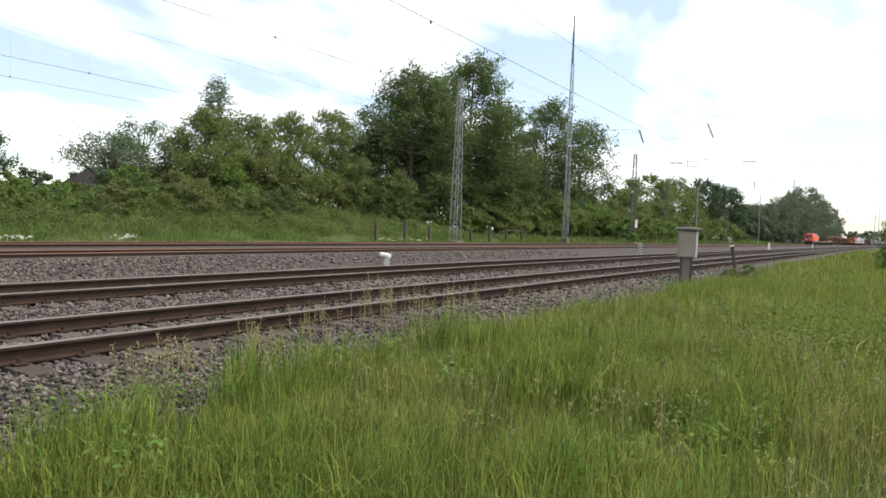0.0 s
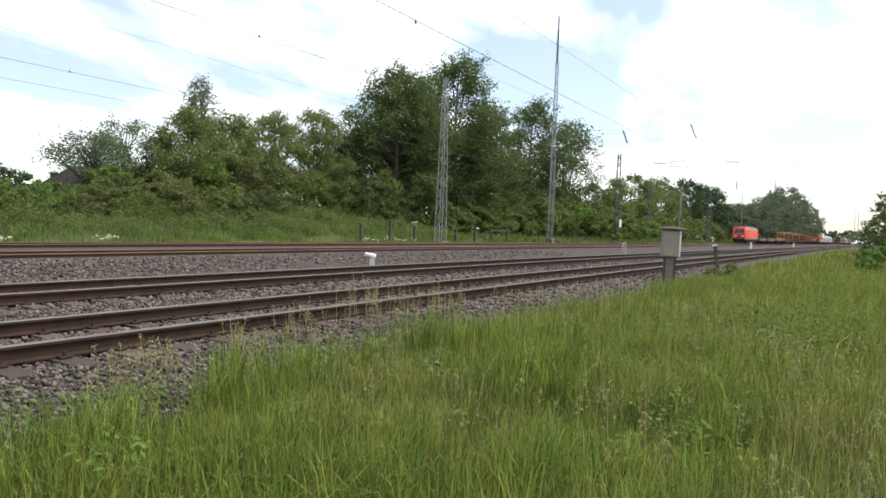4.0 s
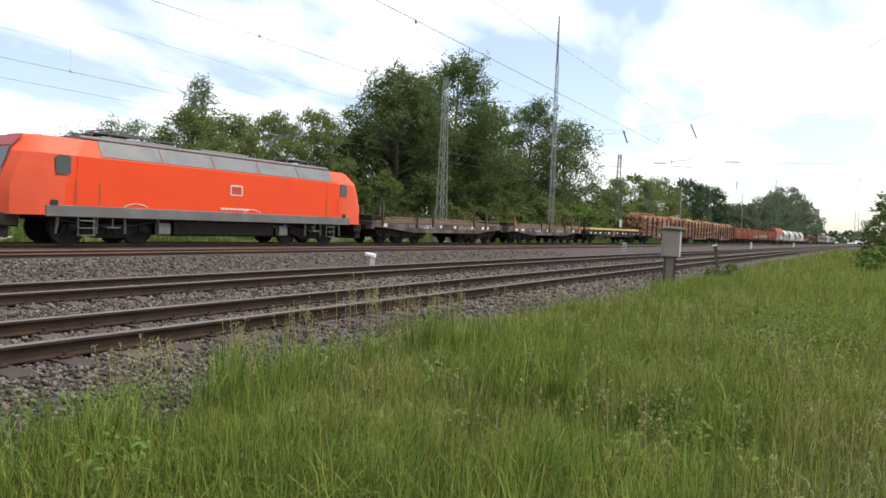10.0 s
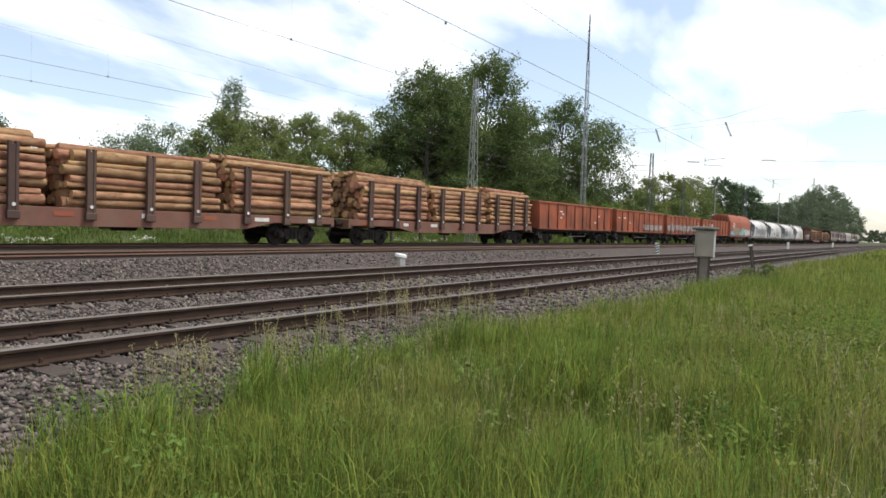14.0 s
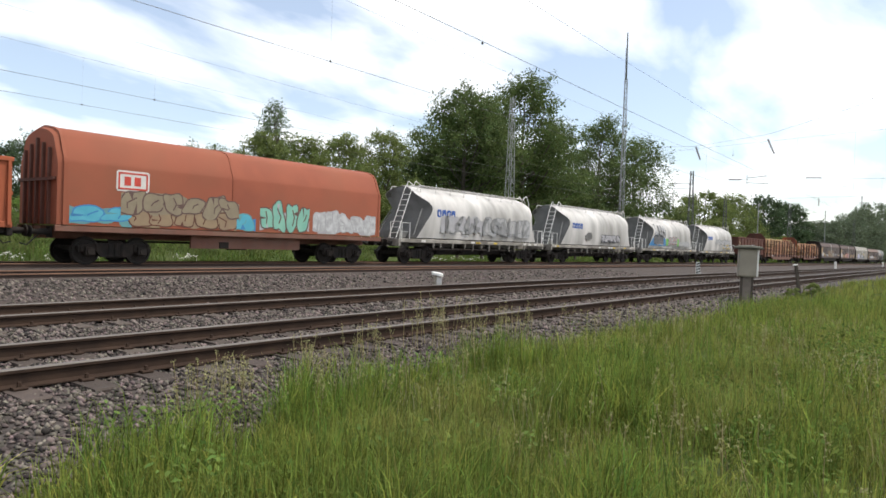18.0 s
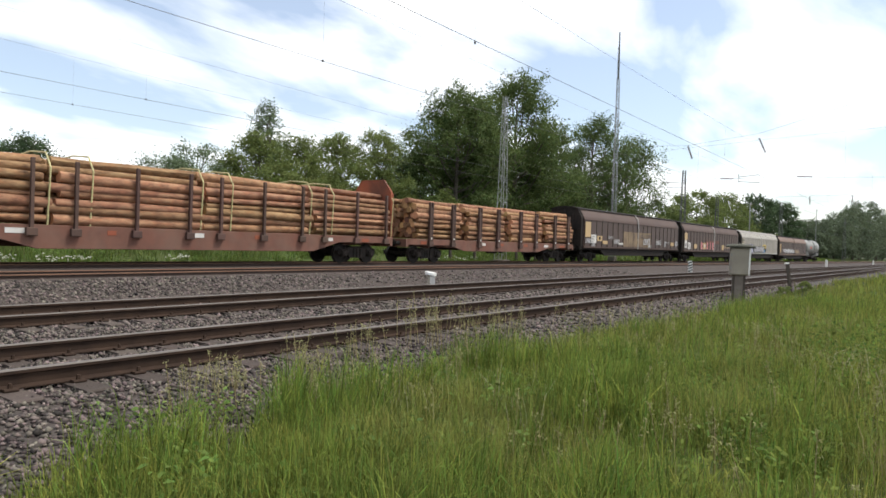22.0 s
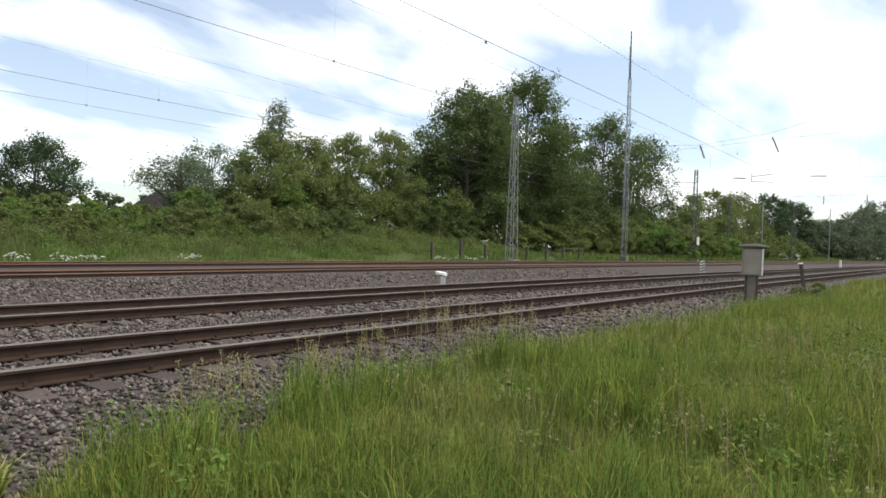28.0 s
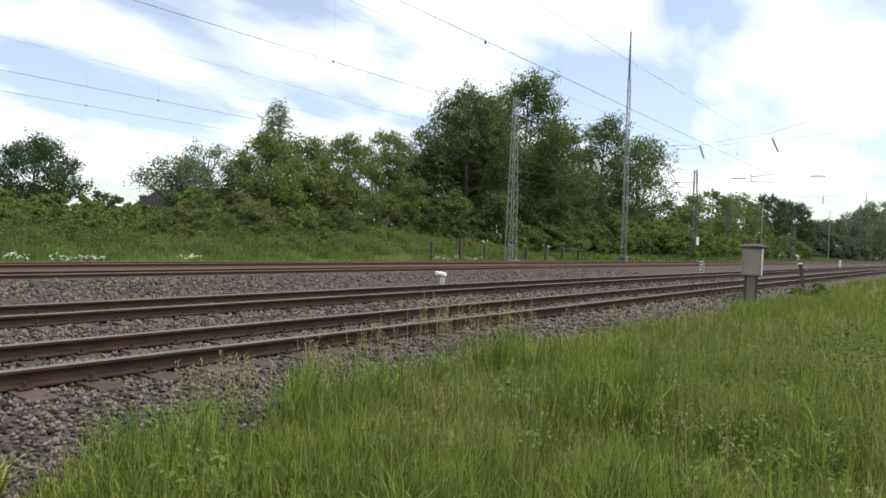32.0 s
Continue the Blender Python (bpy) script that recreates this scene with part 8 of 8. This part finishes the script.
weeds("bank_nettles", "fresh green leafy herbs on the bank", 26, 1500, 3, 50, 29.2, 35.5, 0.55, LEAF_BRIGHT, 0.045, 0.45, 0.2)
seed_heads(11, ((3.6, 5.4, 0.16, 0.55), (4.2, 5.7, 0.15, 0.5), (5.2, 5.8, 0.2, 0.6), (6.4, 6.0, 0.2, 0.7), (7.6, 6.0, 0.18, 0.95), (7.9, 5.8, 0.2, 0.9), (8.7, 5.8, 0.3, 0.75), (9.9, 5.8, 0.25, 0.75), (12, 5.6, 0.4, 0.6)), 14)
seed_heads(12, ((6.6, 0.9, 0.35, 0.75), (7.4, 0.4, 0.3, 0.7), (5.6, 2.6, 0.5, 0.6), (4.6, 3.9, 0.5, 0.55), (8, 2.8, 0.7, 0.55), (10, 1.0, 0.8, 0.6), (5.0, 1.2, 0.4, 0.5)), 6)
rs = random.Random(77)
seed_heads(13, [(rs.uniform(3.2, 16), rs.uniform(-0.4, 5.2), 0.35, rs.uniform(0.42, 0.6)) for _ in range(48)], 6)
field("dry_grass", "clump of pale dry grass stalks", 7.7, 9.4, 0.5, 1.5, 190, 0.72, 0.008, GRASS_STRAW, 31, 0.8)
field("dry_grass", "bleached dry grass stalks", 4.4, 7, 2.4, 4.8, 170, 0.5, 0.006, GRASS_STRAW, 32, 0.9)
field("dry_grass", "bleached dry grass stalks", 3.4, 6.5, -0.3, 2.2, 200, 0.42, 0.005, GRASS_STRAW, 33, 1.1)
field("grass", "lush green meadow grass", 1.6, 14, -12, -0.7, 9000, 0.36, 0.02, GRASS, 35, 0.6)
field("grass", "lush green meadow grass", -14, 1.6, -9, 5.4, 9000, 0.36, 0.02, GRASS, 34, 0.6)
s = Shape()
rf = random.Random(9)
for cx, cy in ((8.6, 27.4), (10.4, 27.3), (12.0, 27.2), (13.3, 27.3), (36, 27.4), (17.5, 27.4), (38.6, 27.5), (39.6, 27.3), (41.6, 27.4)):
    for _ in range(11):
        x, y = cx + rf.gauss(0, 0.28), cy + 0.75 + rf.gauss(0, 0.3)
        z = land(x, y) + rf.uniform(0.14, 0.26)
        s.tube((x, y, land(x, y)), (x, y, z), 0.004, 0.004, 4)
        for _ in range(4):
            px, py, pz, r = x + rf.gauss(0, 0.06), y + rf.gauss(0, 0.06), z + rf.gauss(0, 0.02), rf.uniform(0.02, 0.04)
            s.loft([[(px + q * math.cos(a), py + q * math.sin(a), pz + dz) for a in (0, 1.05, 2.1, 3.15, 4.2, 5.25)] for q, dz in ((r * 0.4, 0), (r, 0.012), (r * 0.6, 0.028))])
tagged(part("white_flowers", s, FLOWER), "white umbel flowers in the bank grass", "flowers", kind="stuff")

# ---- ballast stones ----


def stones(seed, count, x0, x1, y0, y1, level, size, mat=STONE, slope=None):
    rng = np.random.default_rng(seed)
    x, y = x0 + (x1 - x0) * rng.random(count), y0 + (y1 - y0) * rng.random(count)
    z = np.array([level(b) + drop(a) for a, b in zip(x, y)]) + rng.random(count) * 0.02
    base = np.array([(1, 0, 0), (-1, 0, 0), (0, 1, 0), (0, -1, 0), (0, 0, 1), (0, 0, -1)], float)
    fs = np.array([(0, 2, 4), (2, 1, 4), (1, 3, 4), (3, 0, 4), (2, 0, 5), (1, 2, 5), (3, 1, 5), (0, 3, 5)])
    d = base[None] * (0.6 + 0.7 * rng.random((count, 6, 1))) + rng.normal(0, 0.22, (count, 6, 3))
    a = rng.random(count) * 6.28
    ca, sa = np.cos(a), np.sin(a)
    d = np.stack([d[..., 0] * ca[:, None] - d[..., 1] * sa[:, None], d[..., 0] * sa[:, None] + d[..., 1] * ca[:, None], d[..., 2] * 0.75], -1)
    sz = size * (0.55 + 0.8 * rng.random(count))
    v = (d * sz[:, None, None] + np.stack([x, y, z], 1)[:, None, :]).reshape(-1, 3)
    f = (fs[None] + (np.arange(count) * 6)[:, None, None]).reshape(-1, 3)
    return tagged(part("ballast_stones", cloud_mesh("ballast_stones", v, f, mat), None), "loose crushed grey ballast stones between the rails", "ballast", kind="stuff")


low = lambda y: float(np.interp(y, (4.4, 4.62, 5.4, 6.1, 9.1, 9.7, 10.3, 13.4, 14.1, 14.6, 15.6, 17.6, 18), (-0.38, -0.345, -0.3, -0.215, -0.215, -0.25, -0.215, -0.215, -0.3, -0.28, -0.17, -0.02, 0.02)))
stones(1, 25000, 1.2, 9, 4.4, 10.5, low, 0.029)
stones(2, 11500, 9, 22, 4.8, 10.5, low, 0.044)
stones(3, 13000, 3, 16, 10.5, 18, low, 0.043)
stones(4, 7500, 16, 40, 5.3, 18, low, 0.055)


def motions():
    """The train runs by at an even pace."""
    for ob, s0 in MOVERS:
        walk(ob, [(t, train_at(s0, t)) for t in (0, 4, 8, 12, 16, 20, 24, 28, 32)])


motions()
